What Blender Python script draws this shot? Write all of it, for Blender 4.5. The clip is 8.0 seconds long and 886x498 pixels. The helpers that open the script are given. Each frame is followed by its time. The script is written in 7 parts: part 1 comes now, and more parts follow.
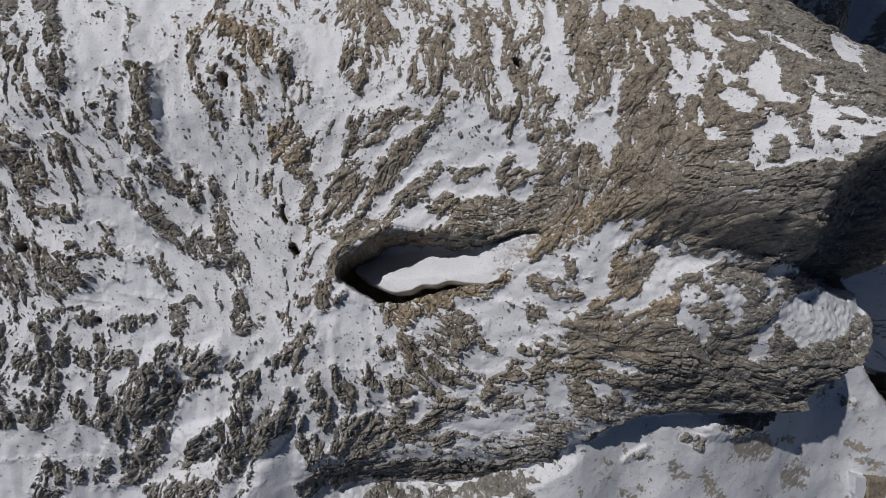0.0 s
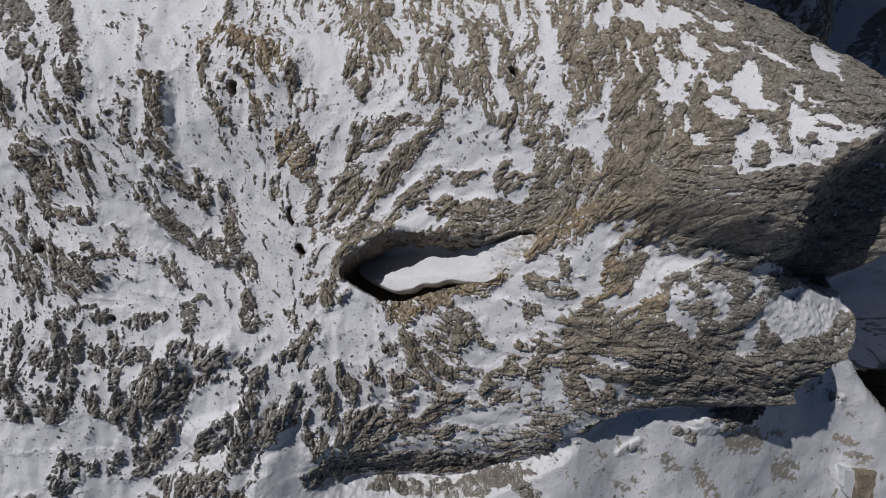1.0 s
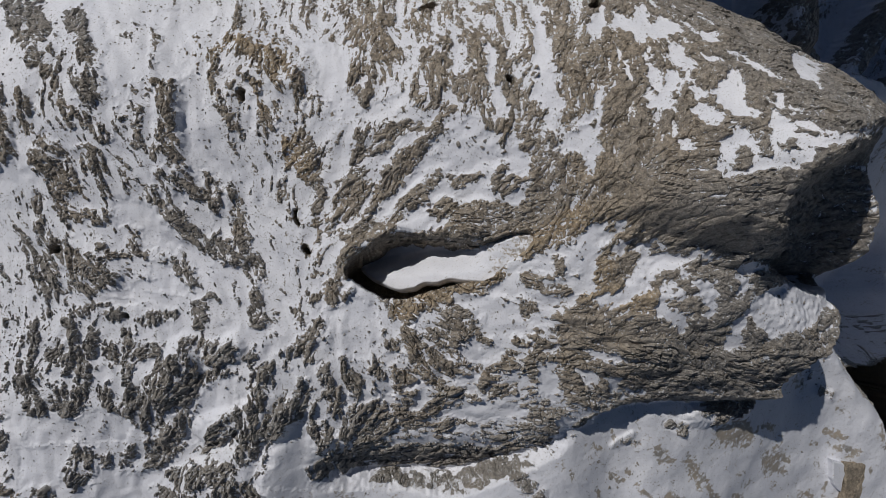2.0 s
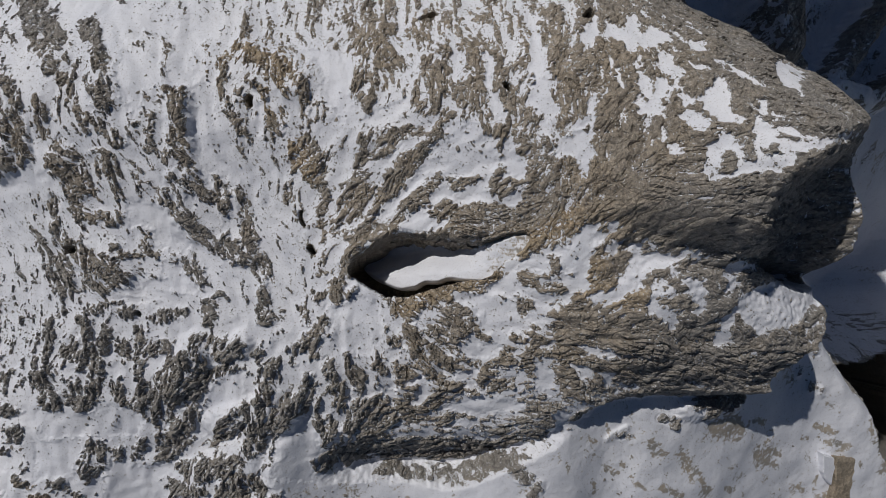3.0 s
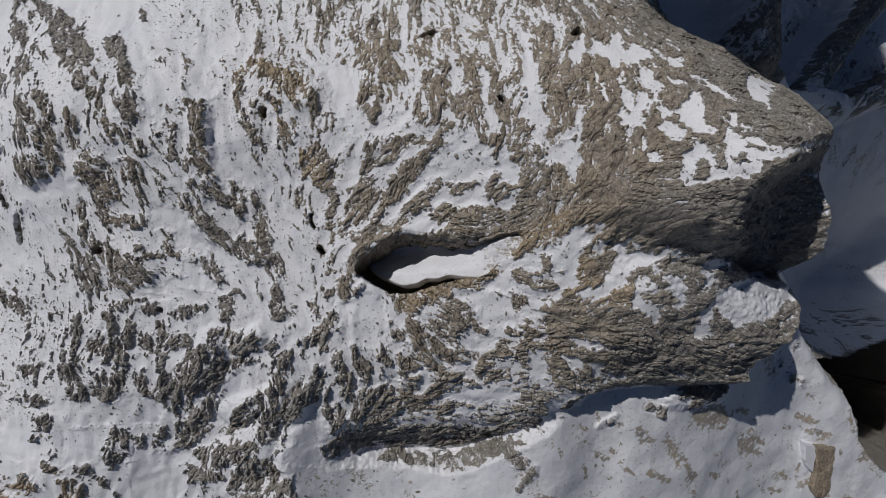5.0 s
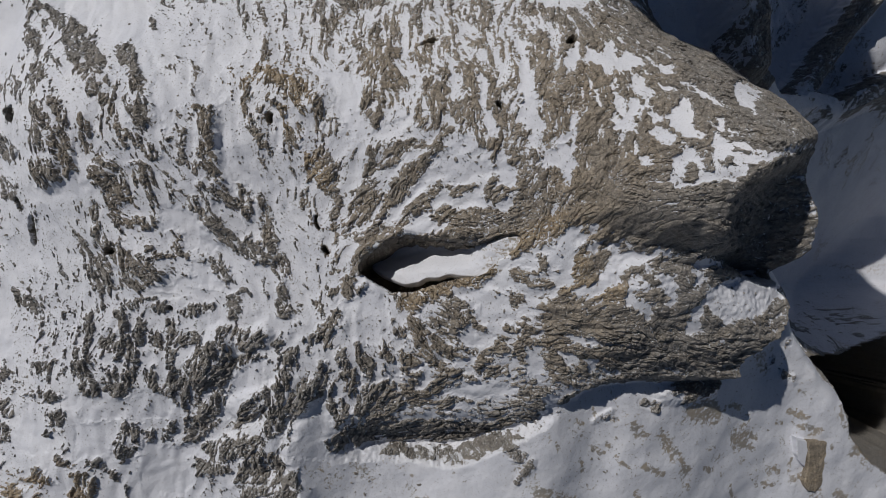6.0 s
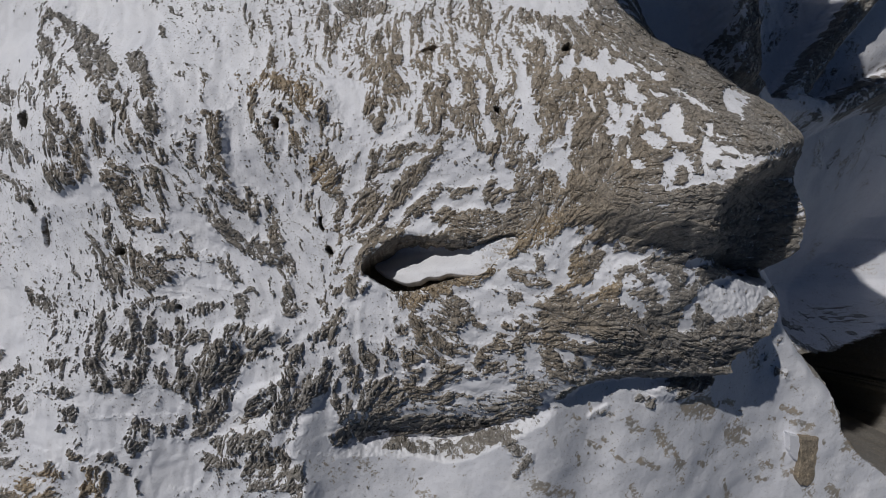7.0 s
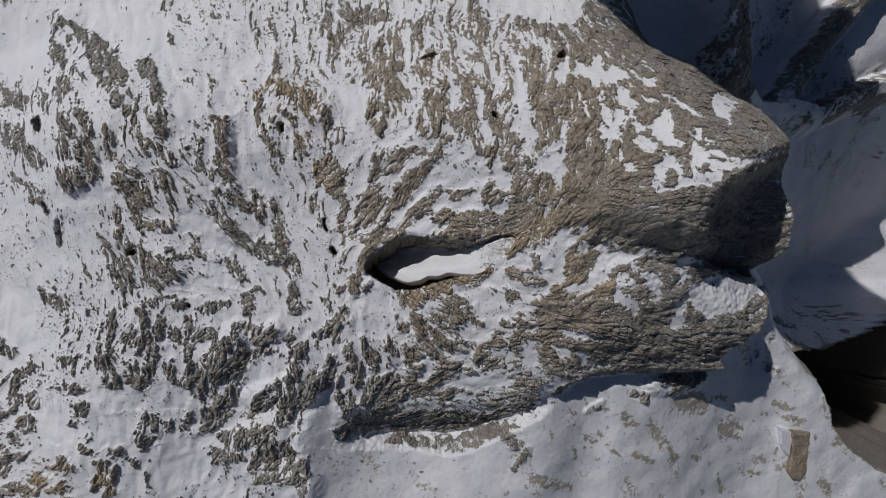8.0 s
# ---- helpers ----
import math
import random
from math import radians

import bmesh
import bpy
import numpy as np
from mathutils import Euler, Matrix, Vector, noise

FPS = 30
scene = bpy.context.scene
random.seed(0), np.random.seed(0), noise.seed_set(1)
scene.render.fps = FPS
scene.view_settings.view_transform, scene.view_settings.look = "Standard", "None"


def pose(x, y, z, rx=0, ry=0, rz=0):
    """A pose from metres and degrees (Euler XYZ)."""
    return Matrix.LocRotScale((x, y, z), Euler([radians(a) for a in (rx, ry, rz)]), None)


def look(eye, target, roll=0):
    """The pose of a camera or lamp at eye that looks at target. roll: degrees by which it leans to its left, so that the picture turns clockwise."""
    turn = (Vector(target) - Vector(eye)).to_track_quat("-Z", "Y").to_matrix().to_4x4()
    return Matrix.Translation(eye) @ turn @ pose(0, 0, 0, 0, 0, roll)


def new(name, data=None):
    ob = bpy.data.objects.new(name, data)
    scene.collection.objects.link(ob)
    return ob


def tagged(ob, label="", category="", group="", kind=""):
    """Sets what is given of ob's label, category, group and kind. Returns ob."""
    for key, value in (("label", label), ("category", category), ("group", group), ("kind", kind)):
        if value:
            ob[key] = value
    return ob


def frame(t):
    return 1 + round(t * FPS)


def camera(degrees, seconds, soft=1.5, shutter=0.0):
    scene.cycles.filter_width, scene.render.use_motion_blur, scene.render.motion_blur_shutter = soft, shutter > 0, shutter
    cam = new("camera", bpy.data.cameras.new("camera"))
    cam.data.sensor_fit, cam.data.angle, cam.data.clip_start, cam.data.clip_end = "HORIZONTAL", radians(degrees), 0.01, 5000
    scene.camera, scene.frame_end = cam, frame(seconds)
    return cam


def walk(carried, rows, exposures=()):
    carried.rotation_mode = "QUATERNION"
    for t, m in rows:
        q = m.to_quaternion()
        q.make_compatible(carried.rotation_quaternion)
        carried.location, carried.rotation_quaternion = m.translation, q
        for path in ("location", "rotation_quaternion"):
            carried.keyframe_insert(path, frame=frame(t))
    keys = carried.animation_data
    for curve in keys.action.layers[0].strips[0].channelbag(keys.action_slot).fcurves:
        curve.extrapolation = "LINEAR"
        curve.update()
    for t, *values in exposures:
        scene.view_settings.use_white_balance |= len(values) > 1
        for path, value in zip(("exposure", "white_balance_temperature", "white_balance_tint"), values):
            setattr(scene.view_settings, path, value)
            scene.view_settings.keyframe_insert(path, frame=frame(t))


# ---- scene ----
cam = camera(73.7, 8.0, soft=0.35)
METRES, EYE, TILT, LEAN, TURN = 16.0, 45.0, -90.0, 0.0, 0.0
ROWS = [
    (0.0, 0.0, 0.0, 0.0, -0.0, 0.2, -0.37),
    (0.5, 0.0009, -0.0634, 0.0009, 0.0, 0.18, -0.32),
    (1.0, 0.001, -0.1231, -0.0, -0.0, 0.21, -0.28),
    (1.5, 0.0005, -0.1871, 0.0004, 0.0, 0.2, -0.22),
    (3.0, 0.0023, -0.3732, -0.0001, 0.05, 0.19, -0.11),
    (3.5, 0.0034, -0.4368, 0.001, 0.05, 0.18, -0.06),
    (4.0, 0.004, -0.5, -0.0001, 0.07, 0.19, -0.02),
    (4.5, 0.004, -0.5634, -0.001, 0.07, 0.19, 0.02),
    (6.0, 0.0057, -0.7496, -0.0018, 0.12, 0.2, 0.14),
    (6.5, 0.0066, -0.8126, -0.0013, 0.14, 0.22, 0.19),
    (7.0, 0.0073, -0.8729, -0.0018, 0.17, 0.22, 0.23),
    (7.5, 0.0093, -0.9364, -0.0003, 0.19, 0.2, 0.28),
    (8.0, 0.0108, -0.9996, -0.0027, 0.2, 0.22, 0.32),
]
walk(cam, [(t, pose(0, 0, EYE, TILT, LEAN, TURN) @ pose(METRES * x, METRES * y, METRES * z, 90 + pitch, roll, yaw)) for t, x, y, z, yaw, pitch, roll in ROWS],
     exposures=((0.0, 0.03), (4.0, -0.02), (8.0, -0.1)))
SUN, SKY, FINE = 2.3, 0.02, 0.083

# ---- sky and sun ----
SUN_FROM = Vector((-0.67, 0.68, 1.17)).normalized()
world = bpy.data.worlds.new("sky")
scene.world = world
world.use_nodes = True
sky = world.node_tree.nodes.new("ShaderNodeTexSky")
sky.sky_type, sky.sun_disc = "NISHITA", False
sky.sun_elevation, sky.sun_rotation = math.asin(SUN_FROM.z), math.atan2(SUN_FROM.x, SUN_FROM.y)
sky.altitude, sky.ozone_density = 2400, 4.0
world.node_tree.links.new(sky.outputs[0], world.node_tree.nodes["Background"].inputs[0])
world.node_tree.nodes["Background"].inputs[1].default_value = SKY
sun = new("sun", bpy.data.lights.new("sun", "SUN"))
sun.data.energy, sun.data.angle, sun.data.color = SUN, radians(0.53), (1.0, 0.965, 0.925)
sun.matrix_world = look(SUN_FROM * 100, (0, 0, 0))


# ---- materials ----
def material(name, roughness, build):
    m = bpy.data.materials.new(name)
    m.use_nodes = True
    tree = m.node_tree
    shader = tree.nodes["Principled BSDF"]
    shader.inputs["Roughness"].default_value = roughness
    build(tree, shader)
    return m


def node(tree, kind, **values):
    n = tree.nodes.new(kind)
    for key, value in values.items():
        n.inputs[key.replace("_", " ")].default_value = value
    return n


def spread(tree, scale, detail=6, rough=0.6):
    """Noise laid out in metres: lumps of 1 / scale."""
    place = tree.nodes.new("ShaderNodeNewGeometry")
    n = node(tree, "ShaderNodeTexNoise", Scale=scale, Detail=detail, Roughness=rough)
    tree.links.new(place.outputs["Position"], n.inputs["Vector"])
    return n.outputs[0]


def ramp(tree, value, *stops):
    n = tree.nodes.new("ShaderNodeValToRGB")
    while len(n.color_ramp.elements) < len(stops):
        n.color_ramp.elements.new(0.5)
    for e, (at, colour) in zip(n.color_ramp.elements, stops):
        e.position, e.color = at, (*colour, 1)
    tree.links.new(value, n.inputs[0])
    return n.outputs[0]


def mix(tree, by, a, b, kind="MIX"):
    n = tree.nodes.new("ShaderNodeMix")
    n.data_type, n.blend_type = "RGBA", kind
    for socket, value in ((n.inputs[0], by), (n.inputs[6], a), (n.inputs[7], b)):
        if isinstance(value, (int, float)):
            socket.default_value = value
        elif isinstance(value, tuple):
            socket.default_value = (*value, 1)
        else:
            tree.links.new(value, socket)
    return n.outputs[2]


def bump(tree, shader, *layers):
    last = None
    for value, strength, distance in layers:
        n = node(tree, "ShaderNodeBump", Strength=strength, Distance=distance)
        tree.links.new(value, n.inputs["Height"])
        if last:
            tree.links.new(last, n.inputs["Normal"])
        last = n.outputs[0]
    tree.links.new(last, shader.inputs["Normal"])


def math_node(tree, kind, a, b):
    n = tree.nodes.new("ShaderNodeMath")
    n.operation = kind
    for socket, value in zip(n.inputs, (a, b)):
        if isinstance(value, (int, float)):
            socket.default_value = value
        else:
            tree.links.new(value, socket)
    return n.outputs[0]


def sprinkle(tree, sign, start, end):
    """Grains of snow on rock, or of rock on snow, thickest where the two meet."""
    bareness = tree.nodes.new("ShaderNodeAttribute")
    bareness.attribute_name = "bareness"
    drift = math_node(tree, "MULTIPLY", bareness.outputs["Fac"], 0.04 * sign)
    return ramp(tree, math_node(tree, "ADD", spread(tree, 4.5, 10, 0.78), drift), (start, (0, 0, 0)), (end, (1, 1, 1)))


def limestone(tree, shader):
    coarse, fine, grain = spread(tree, 0.35), spread(tree, 2.2, 8, 0.7), spread(tree, 11, 6, 0.7)
    grey = ramp(tree, fine, (0.3, (0.195, 0.182, 0.167)), (0.5, (0.29, 0.272, 0.252)), (0.7, (0.395, 0.373, 0.347)))
    warm = ramp(tree, fine, (0.28, (0.18, 0.142, 0.096)), (0.5, (0.43, 0.342, 0.236)), (0.75, (0.57, 0.472, 0.355)))
    stain = tree.nodes.new("ShaderNodeAttribute")
    stain.attribute_name = "ochre"
    patch = ramp(tree, coarse, (0.48, (0, 0, 0)), (0.72, (0.25, 0.25, 0.25)))
    amount = mix(tree, 1.0, stain.outputs["Fac"], patch, "ADD")
    colour = mix(tree, amount, grey, warm)
    speck = ramp(tree, grain, (0.34, (0.5, 0.5, 0.51)), (0.5, (0.98, 0.98, 0.97)), (0.66, (1.36, 1.35, 1.32)))
    gravel = node(tree, "ShaderNodeTexVoronoi", Scale=5.5)
    place = tree.nodes.new("ShaderNodeNewGeometry")
    tree.links.new(place.outputs["Position"], gravel.inputs["Vector"])
    lone = tree.nodes.new("ShaderNodeSeparateColor")
    tree.links.new(gravel.outputs["Color"], lone.inputs[0])
    pebble = ramp(tree, lone.outputs[0], (0.0, (0.8, 0.8, 0.8)), (0.55, (1, 1, 1)), (1.0, (1.18, 1.17, 1.15)))
    sway = tree.nodes.new("ShaderNodeVectorMath")
    sway.operation = "MULTIPLY_ADD"
    shift = node(tree, "ShaderNodeTexNoise", Scale=1.6, Detail=5.0, Roughness=0.65)
    tree.links.new(place.outputs["Position"], shift.inputs["Vector"])
    tree.links.new(shift.outputs["Color"], sway.inputs[0])
    sway.inputs[1].default_value = (0.9, 0.9, 0.9)
    tree.links.new(place.outputs["Position"], sway.inputs[2])
    cells = node(tree, "ShaderNodeTexVoronoi", Scale=1.5)
    cells.feature = "DISTANCE_TO_EDGE"
    tree.links.new(sway.outputs[0], cells.inputs["Vector"])
    joint = ramp(tree, cells.outputs["Distance"], (0.0, (0.26, 0.25, 0.24)), (0.07, (1, 1, 1)))
    toned = mix(tree, 1.0, colour, speck, "MULTIPLY")
    jointed = mix(tree, 0.35, mix(tree, 1.0, toned, pebble, "MULTIPLY"), joint, "MULTIPLY")
    tree.links.new(mix(tree, sprinkle(tree, -1, 0.535, 0.55), jointed, (0.75, 0.785, 0.84)), shader.inputs["Base Color"])
    bump(tree, shader, (joint, 0.4, 0.1), (math_node(tree, "SUBTRACT", 1.0, gravel.outputs["Distance"]), 0.5, 0.05), (fine, 0.7, 0.17), (grain, 0.8, 0.08), (spread(tree, 30, 4, 0.7), 0.7, 0.025))


def snow_look(tree, shader):
    broad, wind, dust = spread(tree, 0.25, 4), spread(tree, 3.0, 6), spread(tree, 9, 8, 0.75)
    colour = ramp(tree, broad, (0.3, (0.735, 0.752, 0.815)), (0.7, (0.83, 0.84, 0.885)))
    dirt = ramp(tree, dust, (0.55, (1, 1, 1)), (0.68, (0.5, 0.46, 0.4)))
    thin = tree.nodes.new("ShaderNodeAttribute")
    thin.attribute_name = "thin"
    patchy = math_node(tree, "ADD", spread(tree, 2.2, 10, 0.75), math_node(tree, "MULTIPLY", thin.outputs["Fac"], 0.24))
    worn = ramp(tree, patchy, (0.645, (0, 0, 0)), (0.69, (0.8, 0.8, 0.8)))
    earth = ramp(tree, spread(tree, 0.6, 4), (0.35, (0.2, 0.175, 0.13)), (0.65, (0.34, 0.265, 0.165)))
    clean = mix(tree, 1.0, colour, dirt, "MULTIPLY")
    grained = mix(tree, sprinkle(tree, 1, 0.55, 0.565), clean, (0.2, 0.18, 0.15))
    tree.links.new(mix(tree, worn, grained, earth), shader.inputs["Base Color"])
    shader.inputs["Specular IOR Level"].default_value = 0.25
    bump(tree, shader, (wind, 0.4, 0.12), (dust, 0.45, 0.04))


ROCK = material("weathered_limestone", 0.92, limestone)
SNOW = material("old_snow", 0.65, snow_look)

# ---- the lie of the land ----
rng = np.random.default_rng(7)
TURNS = rng.random((6, 256, 256)) * 2 * np.pi
GX, GY = np.cos(TURNS).astype(np.float32), np.sin(TURNS).astype(np.float32)


def perlin(x, y, size, layer=0):
    """Gradient noise, about -1 to 1, with lumps of that size in metres."""
    x, y = x / size + 37.7, y / size + 91.3
    i, j = np.floor(x).astype(np.int32), np.floor(y).astype(np.int32)
    u, v = (x - i).astype(np.float32), (y - j).astype(np.float32)
    gx, gy = GX[layer], GY[layer]
    i0, j0, i1, j1 = i & 255, j & 255, (i + 1) & 255, (j + 1) & 255
    a = gx[i0, j0] * u + gy[i0, j0] * v
    b = gx[i1, j0] * (u - 1) + gy[i1, j0] * v
    c = gx[i0, j1] * u + gy[i0, j1] * (v - 1)
    d = gx[i1, j1] * (u - 1) + gy[i1, j1] * (v - 1)
    u, v = u * u * u * (u * (u * 6 - 15) + 10), v * v * v * (v * (v * 6 - 15) + 10)
    return 1.5 * ((a + (b - a) * u) * (1 - v) + (c + (d - c) * u) * v)


def step(a, b, x):
    s = np.clip((x - a) / (b - a), 0, 1)
    return s * s * (3 - 2 * s)


def mounds(x, y, level, east, north, radius, *tops):
    """A sloping plain with broad rounded swellings (x, y, height) on it."""
    z = level + east * 6 * np.tanh(x / 60) + north * 6 * np.tanh(y / 60)
    for cx, cy, h in tops:
        z = z + h * np.exp(-((x - cx) ** 2 + (y - cy) ** 2) / radius ** 2)
    return z


def rock_level(x, y):
    z = mounds(x, y, -5.2, 1.25, 0.6, 11,
               (-40, -22, 3.9), (-40, -9, 2.3), (-40, 3, 2.5), (-40, 14, 5.7), (-27, -22, -0.5), (-27, -9, 3.6), (-27, 3, 2.8),
               (-27, 14, 6.0), (-14, -22, 1.6), (-14, -9, 3.7), (-14, 3, 1.2), (-14, 14, 3.2), (0, -22, -3.2))
    return z + mounds(x, y, 0, 0, 0, 11,
                      (0, -9, 2.7), (0, 3, 1.1), (0, 14, 4.7), (13, -22, -1.0), (13, -9, 1.8), (13, 3, 1.9), (13, 14, 5.1),
                      (24, -9, -1.0), (24, 3, 10.7), (24, 14, 2.1), (33, -9, -3.1), (33, 3, -1.2), (33, 14, 2.3)) \
        + mounds(x, y, 0, 0, 0, 5.5, (27, 6, 2.0), (29.5, 9.5, 1.6), (30.5, 17.5, -4.0), (24, 24.5, -5.0), (31, -5.5, 2.0), (29, -12, 1.2))


def valley_level(x, y):
    z = mounds(x, y, -3.05, -4.4, 2.18, 14, (10, -24, 3.9), (20, -13, 3.2), (36, -20, 7.1), (54, -26, 2.2), (46, -4, 4.5), (52, 14, -2.5), (46, 26, -6.5), (34, 26, 3.0), (-8, -26, -6))
    # the snow slope under the cliff sinks to the east
    slope_z = -12 - 12.5 * step(20, 50, x) - 0.2 * np.maximum(x - 50, 0) + 0.32 * np.maximum(y + 23.4, -25)
    z = z + (slope_z - z) * step(11, 20, x) * step(-3, -11, y)
    # a steep gully that drops to the south-east, closed by the apron to the south
    down = 0.63 * (x - 43) - 0.78 * (y - 13)
    fall = 1.16 * np.minimum(1.5 * np.logaddexp(0, np.clip(down / 1.5, -30, 30)), 34)
    return z - fall * step(0, 10, x - 43 + 0.8 * (y + 9)) * step(-25.5, -6, y)


def inside(x, y, ring):
    """Distance in metres to the edge of a closed ring of points, positive within it."""
    near, odd = np.full(x.shape, 1e9, np.float32), np.zeros(x.shape, bool)
    for (ax, ay), (bx, by) in zip(ring, ring[1:] + ring[:1]):
        dx, dy = bx - ax, by - ay
        s = np.clip(((x - ax) * dx + (y - ay) * dy) / (dx * dx + dy * dy), 0, 1)
        near = np.minimum(near, (x - ax - s * dx) ** 2 + (y - ay - s * dy) ** 2)
        if ay != by:
            odd ^= ((ay > y) != (by > y)) & (x < ax + (y - ay) * dx / dy)
    return np.where(odd, 1, -1) * np.sqrt(near)


OCCLUDER_CREST = [(-7.2, 57.6, 92), (6.2, 70.8, 92)]  # an unseen rock tower, added only so that its shadow falls into the gully
# ---- outlines ----
ROCK_EDGE = [(19.5, 29), (20.8, 25.3), (22.6, 22.4), (26.5, 19.8), (28.9, 17.1), (31.3, 14.2), (32.9, 10.5), (34.2, 7.6), (35.5, 4.8), (36.8, 2.2), (37, 0.2), (36.7, -1.5),
    (35.4, -3.2), (36.5, -6.1), (34.2, -9.3), (32, -11.5), (31.9, -14), (27.7, -14), (21.1, -13.6), (16.2, -14.2), (13.3, -15.7), (11, -17.8),
    (7.4, -20.4), (0.9, -23.4), (-5.7, -22.7), (-12, -22.1), (-13, -20.7), (-11.5, -15.1), (-15.5, -18.1), (-17, -22.1), (-15.6, -26.4),
    (-16, -29.3), (-20, -60), (-60, -900), (-3000, -900), (-3000, 3000), (60, 3000), (24, 60)]
HOLLOW = [(-8.3, -2.1), (-7.9, -0.8), (-5.6, 0.5), (-3.5, 1), (-0.9, 0.7), (2.1, 0.2), (4.3, 0.4), (6, 1), (6.8, 1.1), (5.7, -0.1), (4.8, -1.2),
    (3.8, -2.2), (0.9, -2.6), (-0.9, -3.2), (-2.7, -3.8), (-4.8, -4.1), (-6.2, -3.3)]
PLUG = [(-7.7, -2.1), (-7.8, -0.4), (-5.6, 1.1), (-3.5, 1.4), (-0.9, 1.2), (2.1, 0.7), (4.3, 0.9), (6.1, 1.5), (8.1, 2), (8.1, 0.8), (7.2, -0.6),
    (6.2, -1.9), (4.7, -2.9), (2.6, -2.8), (0.9, -2.5), (-0.5, -2.9), (-1.7, -3), (-2.7, -3.6), (-4.3, -3.7), (-5.8, -3)]
PIT = [(55, -18.1), (59.3, -17.6), (65.4, -17.6), (114.5, -10.7), (123.1, -52.8), (75.9, -36.5), (68.3, -34.5), (62.2, -30.5), (58.1, -26.4),
    (55.8, -21)]
MASSES = [
    ("rock_spire", [(-44.5, 18.6), (-44, 28), (-40.8, 26.6), (-34.7, 21.8), (-30.7, 14), (-35, 5.7), (-41.5, 5.9)],
     "steep grey rock spire with snow in its clefts"),
    ("rock_outcrop", [(-20.7, 16.6), (-17.9, 18.3), (-13.1, 18), (-11.2, 14.8), (-12.1, 12.2), (-14.8, 8.5), (-18.1, 9), (-18.1, 13.9)],
     "tan and ochre rock outcrop pierced by a small cave"),
    ("rock_dome", [(12.2, 21.5), (20.7, 23.6), (31, 18), (36.5, 10.5), (38.8, 2.4), (37.5, -2.4), (33.3, -3.6), (27.8, -2.2), (23.6, -1.2), (19.8, -0.5), (16.9, 0.1), (14, 1.6), (11.6, 2.7), (10.6, 7.5)],
     "bare grey rounded rock dome with streaks of snow"),
    ("rock_shoulder", [(11.6, 2.7), (14, 1.6), (16.9, 0.1), (19.8, -0.5), (23.6, -1.2), (27.8, -2.2), (33.3, -3.6), (35.9, -2.9), (40.6, -7.3), (33.9, -16.1), (13.4, -17.4), (10.5, -11.9), (9.5, -5.6), (12.4, -1.5)],
     "layered rock shoulder with curling snow patches under the dome"),
    ("rock_brow", [(-8.6, -2.1), (-10.4, 2.7), (-6, 8.4), (-0.2, 7.6), (5.3, 6.3), (10.6, 7.5), (11.6, 2.7), (6.5, 1.1), (4.3, 0.4), (2.1, 0.2), (-0.9, 0.7), (-3.5, 1), (-5.6, 0.5), (-7.9, -0.8)],
     "folded dark rock brow over the deep hollow"),
    ("rock_cliff", [(-13.7, -13), (-8.9, -11.8), (-1.6, -12), (10.5, -11.9), (13.4, -17.4), (7.4, -22), (-5.8, -24.1), (-14.6, -23.5), (-14, -15.7)],
     "dark ribbed rock cliff above a snow slope"),
    ("rock_ridge", [(-28.1, -11.9), (-21.2, -7.7), (-17, -8.6), (-14.5, -11.7), (-13.7, -13), (-14, -15.7), (-16.1, -18.5), (-14.9, -27.1), (-23.2, -29), (-27.1, -26.2), (-29, -20.3)],
     "fluted dark grey rock ridge half buried in snow"),
]

# ---- the sheets: close lines over the place, wider ones out to the horizon ----
def axis(*spans):
    """Grid lines: spans of (end, spacing) after the first start, and widening steps beyond both ends."""
    start, marks = spans[0], []
    at = start
    for end, gap in spans[1:]:
        n = round((end - at) / gap)
        marks += [at + (end - at) * k / n for k in range(n)]
        at = end
    out = [1.35 ** k for k in range(2, 27)]
    return np.array([start - g for g in reversed(out)] + marks + [at] + [at + g for g in out], np.float32)


xs = axis(-60, (-45, 0.15), (37, FINE), (69, 0.18))
ys = axis(-39, (-24, 0.14), (26.5, FINE), (34, 0.15), (82, 0.9))
X, Y = np.meshgrid(xs, ys)
WARP_X = X + 0.20 * perlin(X, Y, 1.3, 1) + 0.12 * perlin(X, Y, 0.5, 2)
WARP_Y = Y + 0.20 * perlin(X, Y, 1.3, 3) + 0.12 * perlin(X, Y, 0.5, 4)

RAGGED_X = WARP_X + 0.2 * perlin(X, Y, 0.45, 4) + 0.15 * perlin(X, Y, 0.22, 5)
RAGGED_Y = WARP_Y + 0.2 * perlin(X, Y, 0.45, 1) + 0.15 * perlin(X, Y, 0.22, 0)

EDGE = inside(WARP_X + 0.6 * perlin(X, Y, 4, 5), WARP_Y, ROCK_EDGE)
ON_ROCK = step(-1.3, 0.9, EDGE)
LAND = valley_level(X, Y) * (1 - ON_ROCK) + rock_level(X, Y) * ON_ROCK
# the added out-of-view shadow caster, merged into the land as a steep ridge
OCCLUDER = np.full(X.shape, 1e9, np.float32)
for (ax, ay, ah), (bx, by, bh) in zip(OCCLUDER_CREST, OCCLUDER_CREST[1:]):
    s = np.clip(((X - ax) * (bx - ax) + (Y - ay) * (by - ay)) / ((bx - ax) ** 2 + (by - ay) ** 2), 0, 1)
    OCCLUDER = np.minimum(OCCLUDER, 20 * np.maximum(np.hypot(X - ax - s * (bx - ax), Y - ay - s * (by - ay)) - 3.5, 0) - ah - s * (bh - ah))
LAND = np.maximum(LAND, -OCCLUDER + 4 * perlin(X, Y, 12, 1) + 2 * perlin(X, Y, 5, 4))
DOME = ON_ROCK * step(-0.5, 1.2, inside(WARP_X, WARP_Y, [ring for name, ring, label in MASSES if name == "rock_dome"][0]))
